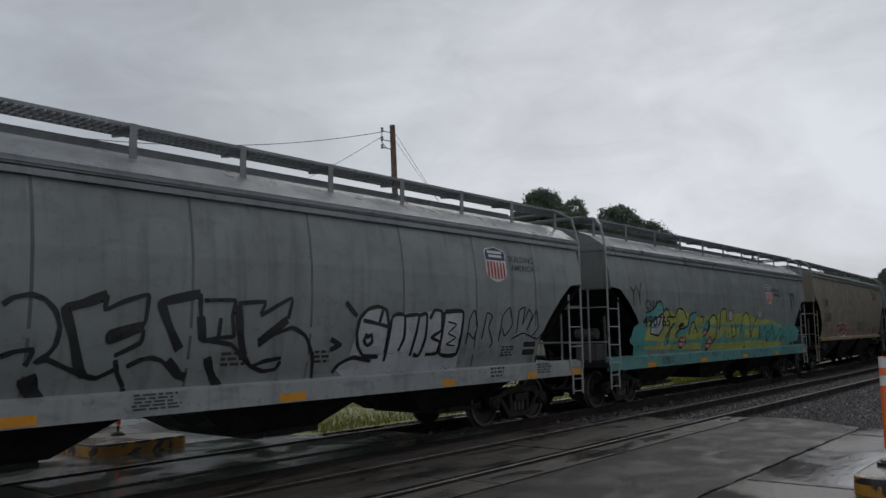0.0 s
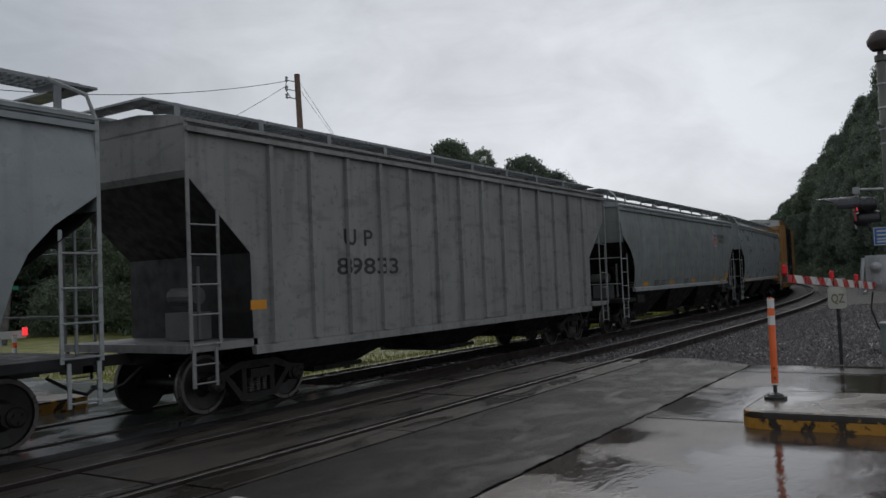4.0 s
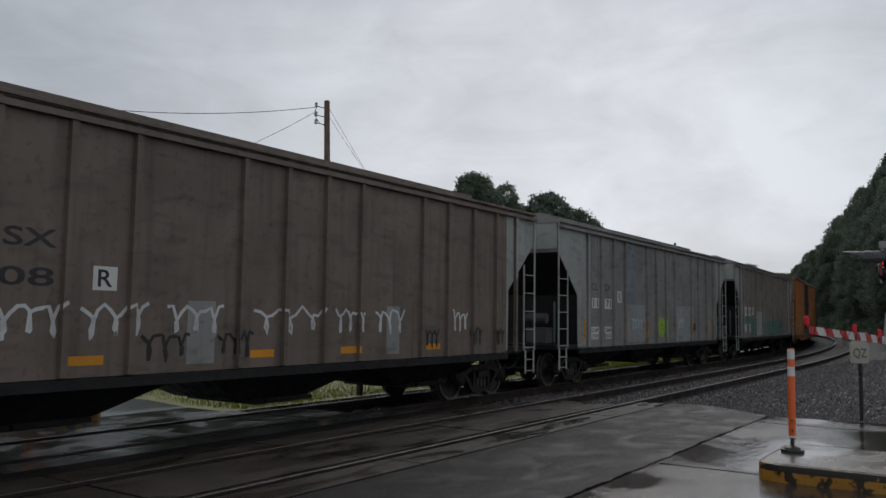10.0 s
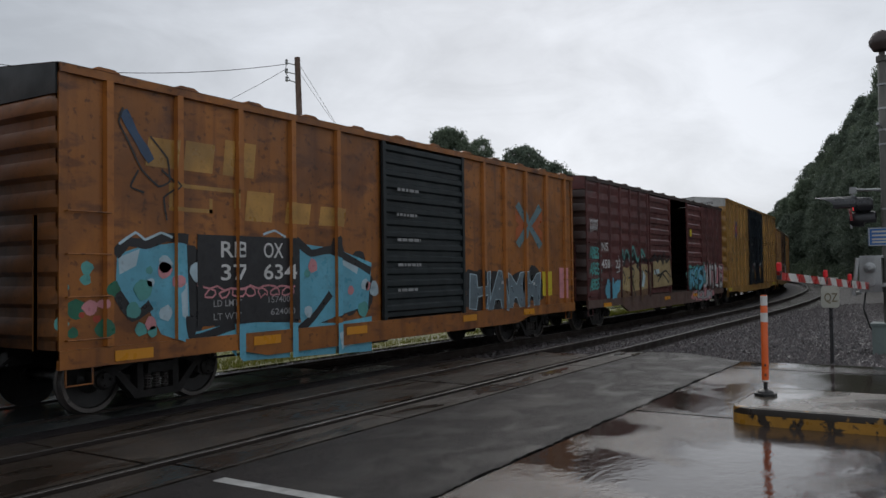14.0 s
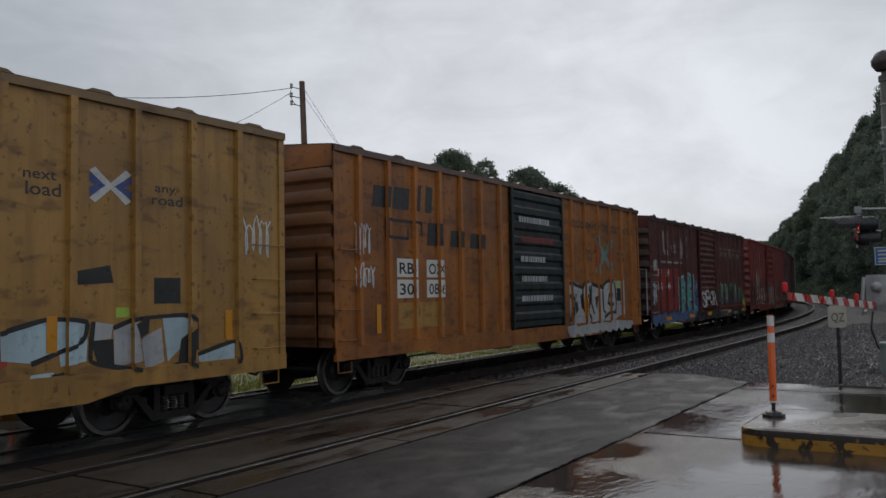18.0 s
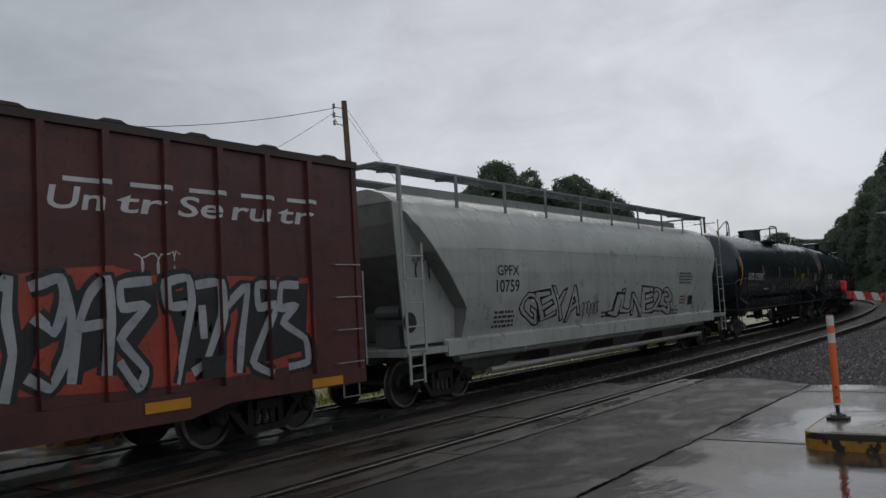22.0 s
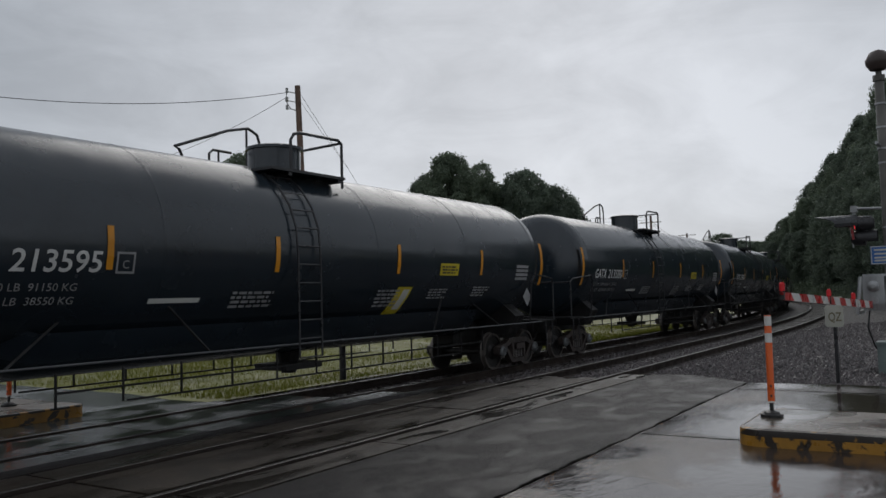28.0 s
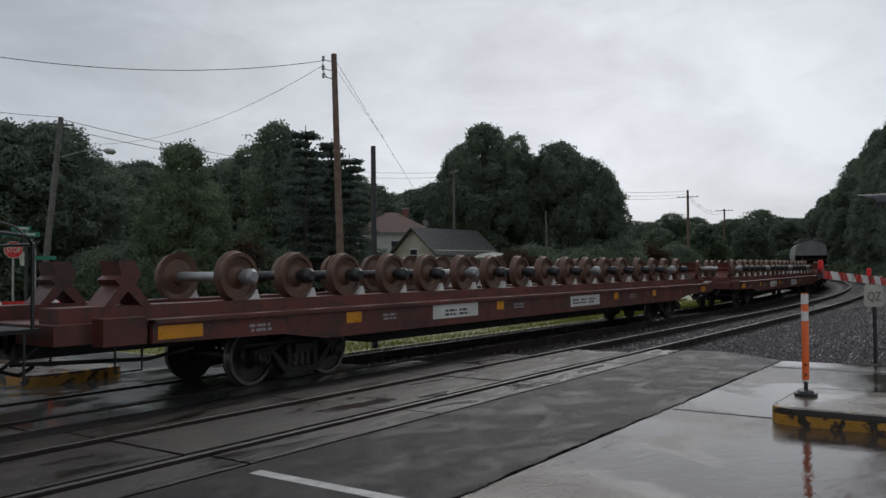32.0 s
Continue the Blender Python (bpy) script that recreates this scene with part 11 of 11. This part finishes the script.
def piece_b(c, s):
    graffiti(c, s, "ARUC", -5.8, 0.95, -2.2, 2.15, S_WHITE, S_PURPLE, None, S_BLACK, 201, 0.0, 0.06, 1.3)
    cloud(c, s, -6.0, 0.7, -2.1, 1.2, S_PEACH, 46, 0.002, 6)
    graffiti(c, s, "TEVM", -1.0, 0.95, 1.4, 1.7, S_GREEN, S_BLACK, S_GREEN, None, 202, 0.02, 0.05, 1.3)
    fill(c, s, ((1.86, 2.42), (2.52, 2.52), (3.26, 2.56), (4.08, 2.4), (5.23, 2.43), (6.72, 2.39), (6.78, 1.05), (5.37, 0.99), (3.69, 0.96), (2.62, 1.01), (1.84, 1.07)), S_RED, 0.003)
    fill(c, s, ((2.04, 1.71), (2.24, 1.96), (2.57, 1.68), (2.29, 1.57), (2.15, 1.13), (1.96, 1.15)), S_BLACK, 0.0045)
    fill(c, s, ((2.65, 2.22), (3.17, 2.35), (3.22, 1.36), (2.84, 1.25)), S_BLACK, 0.0045)
    fill(c, s, ((3.28, 2.2), (3.9, 2.34), (3.93, 1.89), (3.45, 1.34)), S_BLACK, 0.0045)
    fill(c, s, ((3.98, 2.19), (5.02, 2.33), (4.97, 1.21), (4.3, 1.11)), S_BLACK, 0.0045)
    fill(c, s, ((5.22, 2.17), (6.71, 2.32), (6.58, 1.25), (5.37, 1.09)), S_BLACK, 0.0045)
    for p in (((1.86, 2.29), (1.98, 2.41), (1.95, 1.97), (2.01, 1.53), (1.9, 1)),
               ((2.21, 2.3), (2.6, 2.41), (2.63, 2.08), (2.5, 1.75), (2.25, 1.95)),
               ((2.6, 2.41), (2.72, 1.94), (2.65, 1.47), (2.43, 1.1), (2.16, 1.26)),
               ((2.7, 1.13), (2.8, 1.8), (2.96, 2.2), (3.17, 2.4), (3.21, 1.92), (3.14, 1.19)),
               ((2.83, 1.8), (3.17, 1.84)),
               ((3.84, 2.37), (3.39, 2.32), (3.41, 2.02), (3.77, 2.05), (3.37, 1.63), (3.71, 1.21), (3.6, 0.98), (3.34, 1.35)),
               ((4.39, 2.03), (4.07, 2.02), (4.04, 2.34), (4.42, 2.4), (4.46, 2.03), (4.18, 0.97)),
               ((4.53, 2.3), (4.94, 2.33), (4.96, 1.85), (4.68, 1.25), (4.44, 1.1)),
               ((4.63, 2.02), (4.65, 1.55)),):
        stroke(c, s, p, S_BLACK, 0.26, 0.006)
    for p in (((5.03, 1.97), (5.46, 2.29), (5.31, 1.51), (5.25, 1.02)),
               ((6.01, 2.28), (5.65, 2.29), (5.66, 1.95), (5.97, 1.98), (5.51, 1.16), (5.85, 0.96)),
               ((6.49, 2.28), (6.13, 2.28), (6.08, 1.93), (6.44, 1.97), (6.13, 1.71), (6.59, 1.43), (6.63, 1.07), (6.21, 1.02)),):
        stroke(c, s, p, S_BLACK, 0.26, 0.006)
    for p in (((1.86, 2.29), (1.98, 2.41), (1.95, 1.97), (2.01, 1.53), (1.9, 1)),
               ((2.21, 2.3), (2.6, 2.41), (2.63, 2.08), (2.5, 1.75), (2.25, 1.95)),
               ((2.6, 2.41), (2.72, 1.94), (2.65, 1.47), (2.43, 1.1), (2.16, 1.26)),
               ((2.7, 1.13), (2.8, 1.8), (2.96, 2.2), (3.17, 2.4), (3.21, 1.92), (3.14, 1.19)),
               ((2.83, 1.8), (3.17, 1.84)),
               ((3.84, 2.37), (3.39, 2.32), (3.41, 2.02), (3.77, 2.05), (3.37, 1.63), (3.71, 1.21), (3.6, 0.98), (3.34, 1.35)),
               ((4.39, 2.03), (4.07, 2.02), (4.04, 2.34), (4.42, 2.4), (4.46, 2.03), (4.18, 0.97)),
               ((4.53, 2.3), (4.94, 2.33), (4.96, 1.85), (4.68, 1.25), (4.44, 1.1)),
               ((4.63, 2.02), (4.65, 1.55)),):
        stroke(c, s, p, S_SILVER, 0.12, 0.009)
    for p in (((5.03, 1.97), (5.46, 2.29), (5.31, 1.51), (5.25, 1.02)),
               ((6.01, 2.28), (5.65, 2.29), (5.66, 1.95), (5.97, 1.98), (5.51, 1.16), (5.85, 0.96)),
               ((6.49, 2.28), (6.13, 2.28), (6.08, 1.93), (6.44, 1.97), (6.13, 1.71), (6.59, 1.43), (6.63, 1.07), (6.21, 1.02)),):
        stroke(c, s, p, S_SILVER, 0.12, 0.009)
    tag(c, s, 3.6, 2.45, 4.3, 2.8, S_WHITE, 204, 3, 0.02)
    part("data_plate", G().box(4.55, 4.95, -1.60, -1.595, 1.0, 1.3), black_ink, c)


maroon_boxcar(329.69, 15.5, "459", "dark maroon boxcar with green-white graffiti and red patch", piece_a)

# 20: red
c, s = boxcar("faded red boxcar with black band and peach graffiti", 346.76, 15.9, 4.38, BOX_RED, BOX_RED, BOX_RED, [-6.9, -6.0, -5.1, -4.2, -3.3, -2.4, 2.4, 3.35, 4.3, 5.25, 6.2, 7.1], ((-1.23, 1.63, "plain", BOX_RED),), header=BOX_RED)
quad(c, s, -7.85, 0.8, -1.5, 2.15, S_BLACK, 0.0015, "black_band")
cloud(c, s, -7.7, 0.75, -1.6, 2.25, S_BLACK, 47, 0.003, 9)
for k, t in enumerate("873580"):
    x = -6.93 + 0.27 * k + 0.4 * (k // 2)
    quad(c, s, x, 1.78, x + 0.25, 2.1, grey_ink, 0.0075, "number_plate")
    write(c, s, t, x + 0.05, 1.85, 0.18, white_ink, x + 0.2, 0.012, 0, 0.010)
graffiti(c, s, "ENEK", -5.8, 0.72, -1.8, 1.8, S_WHITE, S_BLACK, None, None, 211, 0.02, 0.05, 1.2)
cloud(c, s, -5.6, 1.7, -5.1, 2.7, S_MINT, 48, 0.006, 1)
cloud(c, s, -4.7, 1.7, -4.4, 2.6, S_AQUA, 49, 0.006, 1)
for k in range(8):
    quad(c, s, -4.2, 2.3 + 0.2 * k, -3.95, 2.43 + 0.2 * k, grey_ink, 0.006, "emblem_block")
quad(c, s, 2.1, 0.75, 7.6, 0.98, S_TAN, 0.004, "painted_patch")
graffiti(c, s, "YEROS", 2.2, 0.75, 7.3, 2.1, spray("dull_ochre", (0.27, 0.16, 0.08)), S_BLACK, S_AQUA, S_TEAL, 212, 0.04, 0.05, 1.1, low=S_TAN, split=0.4)
rnd = random.Random(9)
for k in range(26):
    x, z, r = rnd.uniform(2.2, 7.4), rnd.uniform(0.7, 2.0), rnd.uniform(0.03, 0.09)
    p = blob(x, z, r, r, rnd, 10, 0.03)
    part("spray_dot", s.lay(p, [tuple(range(10))], 0.012), S_PINK if k % 3 else S_WHITE, c)
graffiti(c, s, "RON", -1.1, 0.85, 1.5, 1.75, S_RED, S_TEAL, S_AQUA, None, 213, 0.04, 0.05, 1.0)
cloud(c, s, 6.9, 0.8, 7.9, 1.9, S_AQUA, 50, 0.002, 2)
cloud(c, Surface(1.572), 2.0, 0.42, 7.0, 0.75, spray("rust_ochre", (0.24, 0.10, 0.05)), 51, 0.003, 8)
part("data_plate", G().box(4.65, 5.1, -1.60, -1.595, 1.2, 1.5), black_ink, c)

maroon_boxcar(363.91, 15.9, "610", "dark maroon boxcar with white letters and silver-red graffiti", piece_b)

# 22: white hopper with pipes
W_CUT = [(1.15, 1.97), (1.77, 2.02), (2.95, 0.97), (3.5, 0.55), (3.9, 0.35)]
# a darker copy of the white paint stands for shade on slopes and chutes
c, s, b = hopper("off-white round-sided covered hopper with black outline tags", 382.44, 18.85, WHITE_CAR, WHITE_CAR, ROUND, W_CUT, chutes=4, trucks=(-7.75, 7.85), seams=False, roof=WHITE_CAR, ladder_mat=WHITE_CAR, dark=mat("white_hopper_shaded", (0.20, 0.20, 0.19), 0.5, streak=0.5))
for y in (-1.35, 1.35):
    part("discharge_pipe", G().tube((-7.6, y, 0.78), (7.2, y, 0.80), 0.085, 12).tube((-6.5, y * 1.05, 0.42), (6.8, y * 1.05, 0.44), 0.07, 12), car_paint("pipe_grey", (0.30, 0.29, 0.27), 0.4), c, "long pneumatic discharge pipe", 40)
    for x in (-5, -1.6, 1.8, 5.2):
        part("pipe_clamp", G().lathe([(0.11, x - 0.06), (0.11, x + 0.06)], "x", (0, y, 0.79), 12).tube((x, y, 0.75), (x, y, 1.1), 0.02), galv, c)
write(c, s, "GPFX", -6.27, 2.43, 0.22, black_ink, -5.35, 0.016)
write(c, s, "10759", -6.31, 2.07, 0.26, black_ink, -5.35, 0.016)
graffiti(c, s, "GEYA", -5.2, 1.3, -2.3, 2.1, WHITE_CAR, S_BLACK, None, None, 221, 0.0, 0.045, 1.3, None, False)
graffiti(c, s, "JUNE23", -0.6, 1.25, 4.1, 2.05, WHITE_CAR, S_BLACK, None, None, 222, 0.0, 0.045, 1.3, None, False)
tag(c, s, -2.2, 1.35, -1.2, 1.8, S_BLACK, 223, 5, 0.03)
quad(c, s, 5.55, 1.45, 6.0, 1.75, black_ink, 0.004, "data_plate")
for x, z, w, n in ((4.7, 2.15, 1.3, 4), (4.0, 1.18, 1.0, 2), (-6.4, 1.3, 1.0, 4), (-1.0, 1.3, 0.8, 2), (1.5, 1.2, 0.4, 2), (4.8, 1.5, 0.5, 3)):
    bars(c, s, x, z, x + w, z + 0.1 * n, n, dark_ink)
quad(c, s, 5.2, 1.45, 5.28, 1.85, spray("faded_orange", (0.45, 0.22, 0.08)), 0.005, "reflector", "", 0.15)
part("weld_seam", s.lay([(-7, 2.98), (7.4, 2.98), (7.4, 3.0), (-7, 3.0)], [(0, 1, 2, 3)], 0.003), grey_ink, c)
for sx in (-1, 1):
    for sy in (-1, 1):
        part("end_gusset", G().prism([(sx * 9.05, 1.12), (sx * 7.3, 1.12), (sx * 7.3, 2.2), (sx * 8.3, 3.1), (sx * 9.0, 3.85), (sx * 9.25, 3.85)], "y", sy * 1.22 - 0.015, sy * 1.22 + 0.015), WHITE_CAR, c, "flat pale gusset plate at the hopper's end")
tag(c, Surface(1.24), -8.75, 2.3, -8.1, 2.85, S_BLACK, 224, 3, 0.03)
part("service_port", G().lathe([(0.2, -1.245), (0.2, -1.235)], "y", (-8.9, 0, 1.55), 16), black_ink, c)

# where each tank's ladder stands
LADDER = {"213590": -0.3, "213607": 0.1, "213567": 0.1, "213595": -1.3, "213580": -1.45, "213605": 0.44, "75703": -0.25}
TANK_LABEL = "glossy black tank car with white number and orange reflectors"
for centre, number in ((402.28, "213590"), (421.03, "213607"), (440.22, "213567")):
    c, s = tank(TANK_LABEL, centre, 17.4, TANK_BLACK, number, LADDER[number])
    if number == "213567":
        quad(c, s, 1.9, 1.45, 2.3, 2.0, plate_white, 0.006, "pale_placard", "", 0.15)

# 26: gondola
c = new_car("gondola_car", "low dark gondola car with corrugated steel sides", "gondola car", 457.82)
h = 8.9
for sd in (-1, 1):
    g, zz = G(), []
    bays = np.linspace(-h, h, 13)
    for a, bb in zip(bays, bays[1:]):
        rows = []
        for k in range(13):
            z = 0.82 + 1.78 * k / 12
            rows.append([(a + 0.06, sd * 1.5, z), (a + 0.2, sd * (1.5 + (0.05 if k % 2 and 0 < k < 12 else 0)), z), (bb - 0.2, sd * (1.5 + (0.05 if k % 2 and 0 < k < 12 else 0)), z), (bb - 0.06, sd * 1.5, z)])
        g.grid(rows)
    part("side_wall", g, GON_BROWN, c, "ribbed steel side wall")
    for x in bays:
        part("side_post", G().prism([(x - 0.08, sd * 1.49), (x - 0.05, sd * 1.58), (x + 0.05, sd * 1.58), (x + 0.08, sd * 1.49)], "z", 0.80, 2.6), GON_BROWN, c)
    part("top_rail", G().box(-h, h, min(sd * 1.48, sd * 1.62), max(sd * 1.48, sd * 1.62), 2.56, 2.68), GON_BROWN, c)
    part("side_sill", G().box(-h, h, min(sd * 1.47, sd * 1.6), max(sd * 1.47, sd * 1.6), 0.70, 0.84), GON_BROWN, c)
    part("end_wall", G().box(min(sd * h, sd * (h - 0.08)), max(sd * h, sd * (h - 0.08)), -1.5, 1.5, 0.8, 2.66), GON_BROWN, c)
    ladder(c, sd * (h - 0.05), -sd * 0.5, 0.7, 2.3, GON_BROWN, -1.62, 0.4)
part("floor", G().box(-h, h, -1.5, 1.5, 0.8, 0.86), under_black, c)
part("scrap_load", G().grid([[(x, y, 2.1 + 0.25 * math.sin(x * 1.9 + y) * math.cos(y * 2.2)) for y in np.linspace(-1.45, 1.45, 8)] for x in np.linspace(-h + 0.1, h - 0.1, 40)]), tread_steel, c, "rusty scrap load", 30)
s = Surface(1.56)
quad(c, s, 6.9, 1.12, 7.45, 1.45, plate_white, 0.03, "white_stencil_frame")
quad(c, s, 6.95, 1.16, 7.40, 1.41, GON_BROWN, 0.034, "stencil_field")
quad(c, s, 8.35, 1.65, 8.5, 2.2, reflect_orange, 0.03, "reflector")
quad(c, s, 5.0, 0.95, 5.6, 1.08, reflect_orange, 0.03, "reflector")
quad(c, s, -3.0, 0.95, -2.4, 1.08, reflect_orange, 0.03, "reflector")
tag(c, s, 6.3, 1.6, 7.2, 2.1, spray("chalk", (0.2, 0.17, 0.15)), 231, 5, 0.03, 0.03)
part("underframe", G().box(-h, h, -0.3, 0.3, 0.55, 0.82), under_black, c)
add_trucks(c, (-h + 1.85, h - 1.85))
add_couplers(c, h)

for centre, number in ((476.98, "213595"), (496.16, "213580"), (515.12, "213605")):
    c, s = tank(TANK_LABEL, centre, 17.4, TANK_BLACK, number, LADDER[number])
    if number == "213595":
        quad(c, s, 1.75, 1.45, 2.25, 2.0, yellow_ink, 0.006, "torn_placard", "", 0.1)
        quad(c, s, 1.98, 1.55, 2.2, 1.95, plate_white, 0.007, "torn_placard", "", 0.08)
c, s = tank("black tank car with white mark and a small dome", 533.2, 15.9, TANK_BLACK, "75703", LADDER["75703"], 1.5, 2.56, "PGTX", 7.15, 0.3, [(-6.81, 0.07, 1.62, 2.56), (-3.50, 0.05, 2.03, 2.52), (-0.57, 0.05, 2.03, 2.52), (1.98, 0.05, 2.03, 2.52), (4.36, 0.05, 2.03, 2.52), (7.0, 0.07, 1.62, 2.56)])
tag(c, s, -2.6, 1.45, -1.6, 2.0, S_SILVER, 241, 5, 0.03)
quad(c, s, -2.2, 2.0, -1.4, 2.28, yellow_ink, 0.006, "yellow_placard")
graffiti(c, s, "GLYSI", 2.3, 1.5, 3.9, 1.9, TANK_BLACK, S_SILVER, None, None, 242, 0.0, 0.02, 1.0, None, False)


# 31, 32: flats loaded with wheelsets
def load_wheel():
    r = 0.395
    prof = [(0.12, -0.10), (0.14, -0.06), (0.30, -0.03), (r - 0.08, -0.04), (r + 0.025, -0.06), (r + 0.025, -0.03), (r, -0.005), (r - 0.008, 0.09), (r - 0.07, 0.09), (r - 0.085, 0.05), (0.2, 0.03), (0.15, 0.09), (0.12, 0.12)]
    return G().lathe(prof, "y", n=32)


def load_axle():
    g = G().lathe([(0.09, -0.68), (0.085, 0), (0.09, 0.68)], "y", n=12)
    for sd in (-1, 1):
        g.lathe([(0.08, 0.84 * sd), (0.085, 0.95 * sd), (0.13, 0.96 * sd), (0.13, 1.1 * sd), (0.08, 1.16 * sd)], "y", n=14)
    return g


def flat_car(centre, label, seed):
    c = new_car("flat_car", label, "flat car", centre)
    h, q = 13.55, 12.3
    for sd in (-1, 1):
        part("side_sill", G().prism([(-q, 1.11), (-q, 0.80), (-q + 2.4, 0.76), (-q + 3.4, 0.62), (q - 3.4, 0.62), (q - 2.4, 0.76), (q, 0.80), (q, 1.11)], "y", min(sd * 1.42, sd * 1.5), max(sd * 1.42, sd * 1.5)), FLAT_RED, c)
        part("side_flange", G().box(-q, q, min(sd * 1.42, sd * 1.57), max(sd * 1.42, sd * 1.57), 1.06, 1.12), FLAT_RED, c)
        part("rack_rail", G().box(-h + 0.2, h - 0.2, min(sd * 0.55, sd * 1.0), max(sd * 0.55, sd * 1.0), 1.10, 1.30), FLAT_RED, c)
        part("end_platform", G().box(min(sd * h, sd * q), max(sd * h, sd * q), -1.25, 1.25, 0.84, 1.10), FLAT_RED, c)
        part("striker", G().box(min(sd * (q + 0.05), sd * (q + 0.7)), max(sd * (q + 0.05), sd * (q + 0.7)), -1.45, -1.2, 0.80, 1.16), FLAT_RED, c)
        part("sill_step", G().path([(sd * (q + 0.1), -1.4, 0.85), (sd * (q + 0.1), -1.4, 0.45), (sd * (q + 0.5), -1.4, 0.45), (sd * (q + 0.5), -1.4, 0.85)], 0.018), under_black, c)
        part("brake_pipe", G().path([(sd * h, -0.9, 0.8), (sd * (h + 0.3), -0.8, 0.62), (sd * (q - 0.2), -1.1, 0.55), (sd * (q - 0.9), -1.2, 0.66)], 0.03), under_black, c)
        for y in (-0.8, 0.8):
            x = sd * 12.35
            part("end_stop", G().prism([(x - 0.38, 1.28), (x - 0.22, 1.28), (x, 1.5), (x + 0.22, 1.28), (x + 0.38, 1.28), (x + 0.12, 1.6), (x + 0.2, 1.72), (x + 0.1, 1.92), (x - 0.16, 1.92), (x - 0.1, 1.72), (x - 0.2, 1.66), (x - 0.12, 1.58)], "y", y - 0.22, y + 0.22), FLAT_RED, c, "welded steel end stop")
    part("deck", G().box(-q, q, -1.42, 1.42, 1.05, 1.11), FLAT_RED, c)
    part("centre_sill", G().prism([(-h, 1.03), (-h, 0.62), (-7.4, 0.6), (-6.4, 0.3), (6.4, 0.3), (7.4, 0.6), (h, 0.62), (h, 1.03)], "y", -0.35, 0.35), under_black, c)
    for x in (-5.8, -1.8, 2.0, 6.0):
        part("cross_bearer", G().box(x - 0.15, x + 0.15, -1.4, 1.4, 0.63, 1.04), under_black, c)
    part("train_line", G().tube((-10.5, -1.25, 0.6), (10.5, -1.25, 0.58), 0.025, 5), under_black, c)
    rnd = random.Random(seed)
    for k in range(17):
        x = -10.23 + 1.325 * k
        axle = part("loaded_axle", shared("load_axle", load_axle, 35), black_steel if k % 5 else galv, c, "axle of a spare wheelset lashed on the deck", 0, pose(x, rnd.uniform(-0.04, 0.04), 1.67, 0, rnd.uniform(0, 90), rnd.uniform(-1.5, 1.5)))
        for sd in (-1, 1):
            part("spare_wheel", shared("load_wheel", load_wheel, 35), tread_steel, axle, "rusty spare wheel", 0, pose(0, sd * 0.74, 0, 0, 0, 90 - 90 * sd))
        for y in (-0.775, 0.775):
            part("chock", G().prism([(x + 0.2, 1.3), (x + 0.42, 1.3), (x + 0.36, 1.46)], "y", y - 0.1, y + 0.1), plate_white, c, "pale timber chock")
    s = Surface(1.5)
    quad(c, s, -5.82, 0.76, -4.14, 1.04, plate_white, 0.006, "white_stencil_field")
    quad(c, s, 0.38, 0.74, 2.22, 1.02, plate_white, 0.006, "white_stencil_field")
    for x in (-5.4, -4.9, 0.5, 1.0, 1.5):
        bars(c, s, x, 0.81, x + 0.45, 0.97, 2, dark_ink, 1, 0.009)
    for x, w in ((-11.85, 0.75), (-8.2, 0.4), (-3.2, 0.3), (3.4, 0.3), (6.5, 0.3), (11.6, 0.5)):
        quad(c, s, x - w / 2, 0.84, x + w / 2, 1.03, reflect_orange, 0.006, "reflector")
    for k, x in enumerate((-10.6, -9.7, -7.4, -3.7, -2.6, 2.6, 4.4, 5.3)):
        bars(c, s, x, 0.84, x + 0.5, 0.98, 2, FLAT_RED if k % 2 else grey_ink, k)
    add_trucks(c, (-9.05, 9.05))
    add_couplers(c, h)
    return c


flat_car(555.4, "long red-brown flat car loaded with rusty wheelsets", 1)
flat_car(583.9, "long red-brown flat car loaded with rusty wheelsets", 2)
flat_car(612.4, "long red-brown flat car loaded with rusty wheelsets", 3)

# 33: a grey hopper far behind
c, s, b = hopper("grey covered hopper far back in the train", 641.0, 16.6, HOPPER_GREY, RIB_BROWN, roof=HOPPER_GREY)


# ---- what moves: the train runs by, its wheels turn ----
KNOT_S = (0.0, 64.93, 129.56, 193.97, 260.24, 327.36, 395.54, 465.49, 536.28)


def run(t):
    """How far the train has gone at t seconds."""
    k = min(int(t // 4), 7)
    u = t / 4 - k
    p1, p2 = KNOT_S[k], KNOT_S[k + 1]
    p0 = KNOT_S[k - 1] if k else 2 * p1 - p2
    p3 = KNOT_S[k + 2] if k < 7 else 2 * p2 - p1
    m1, m2 = (p2 - p0) / 2, (p3 - p1) / 2
    return (2 * u ** 3 - 3 * u ** 2 + 1) * p1 + (u ** 3 - 2 * u ** 2 + u) * m1 + (-2 * u ** 3 + 3 * u ** 2) * p2 + (u ** 3 - u ** 2) * m2


def motions():
    for car, centre in TRAIN:
        rows = []
        for k in range(33):
            s = centre - run(k)
            ax, ay, _ = on_line(s - 6.5, TRAIN_TRACK)
            bx, by, _ = on_line(s + 6.5, TRAIN_TRACK)
            rows.append((float(k), pose((ax + bx) / 2, (ay + by) / 2, 0, 0, 0, math.degrees(math.atan2(by - ay, bx - ax)))))
        walk(car, rows)
    first = WHEELS[0]
    walk(first, [(k / FPS, pose(0, 0, 0, 0, -math.degrees(run(k / FPS) / 0.475), 0)) for k in range(int(SECONDS * FPS) + 1)])
    turning, slot = first.animation_data.action, first.animation_data.action_slot
    for w in WHEELS[1:]:
        w.rotation_mode = "QUATERNION"
        w.animation_data_create()
        w.animation_data.action = turning
        w.animation_data.action_slot = slot


motions()
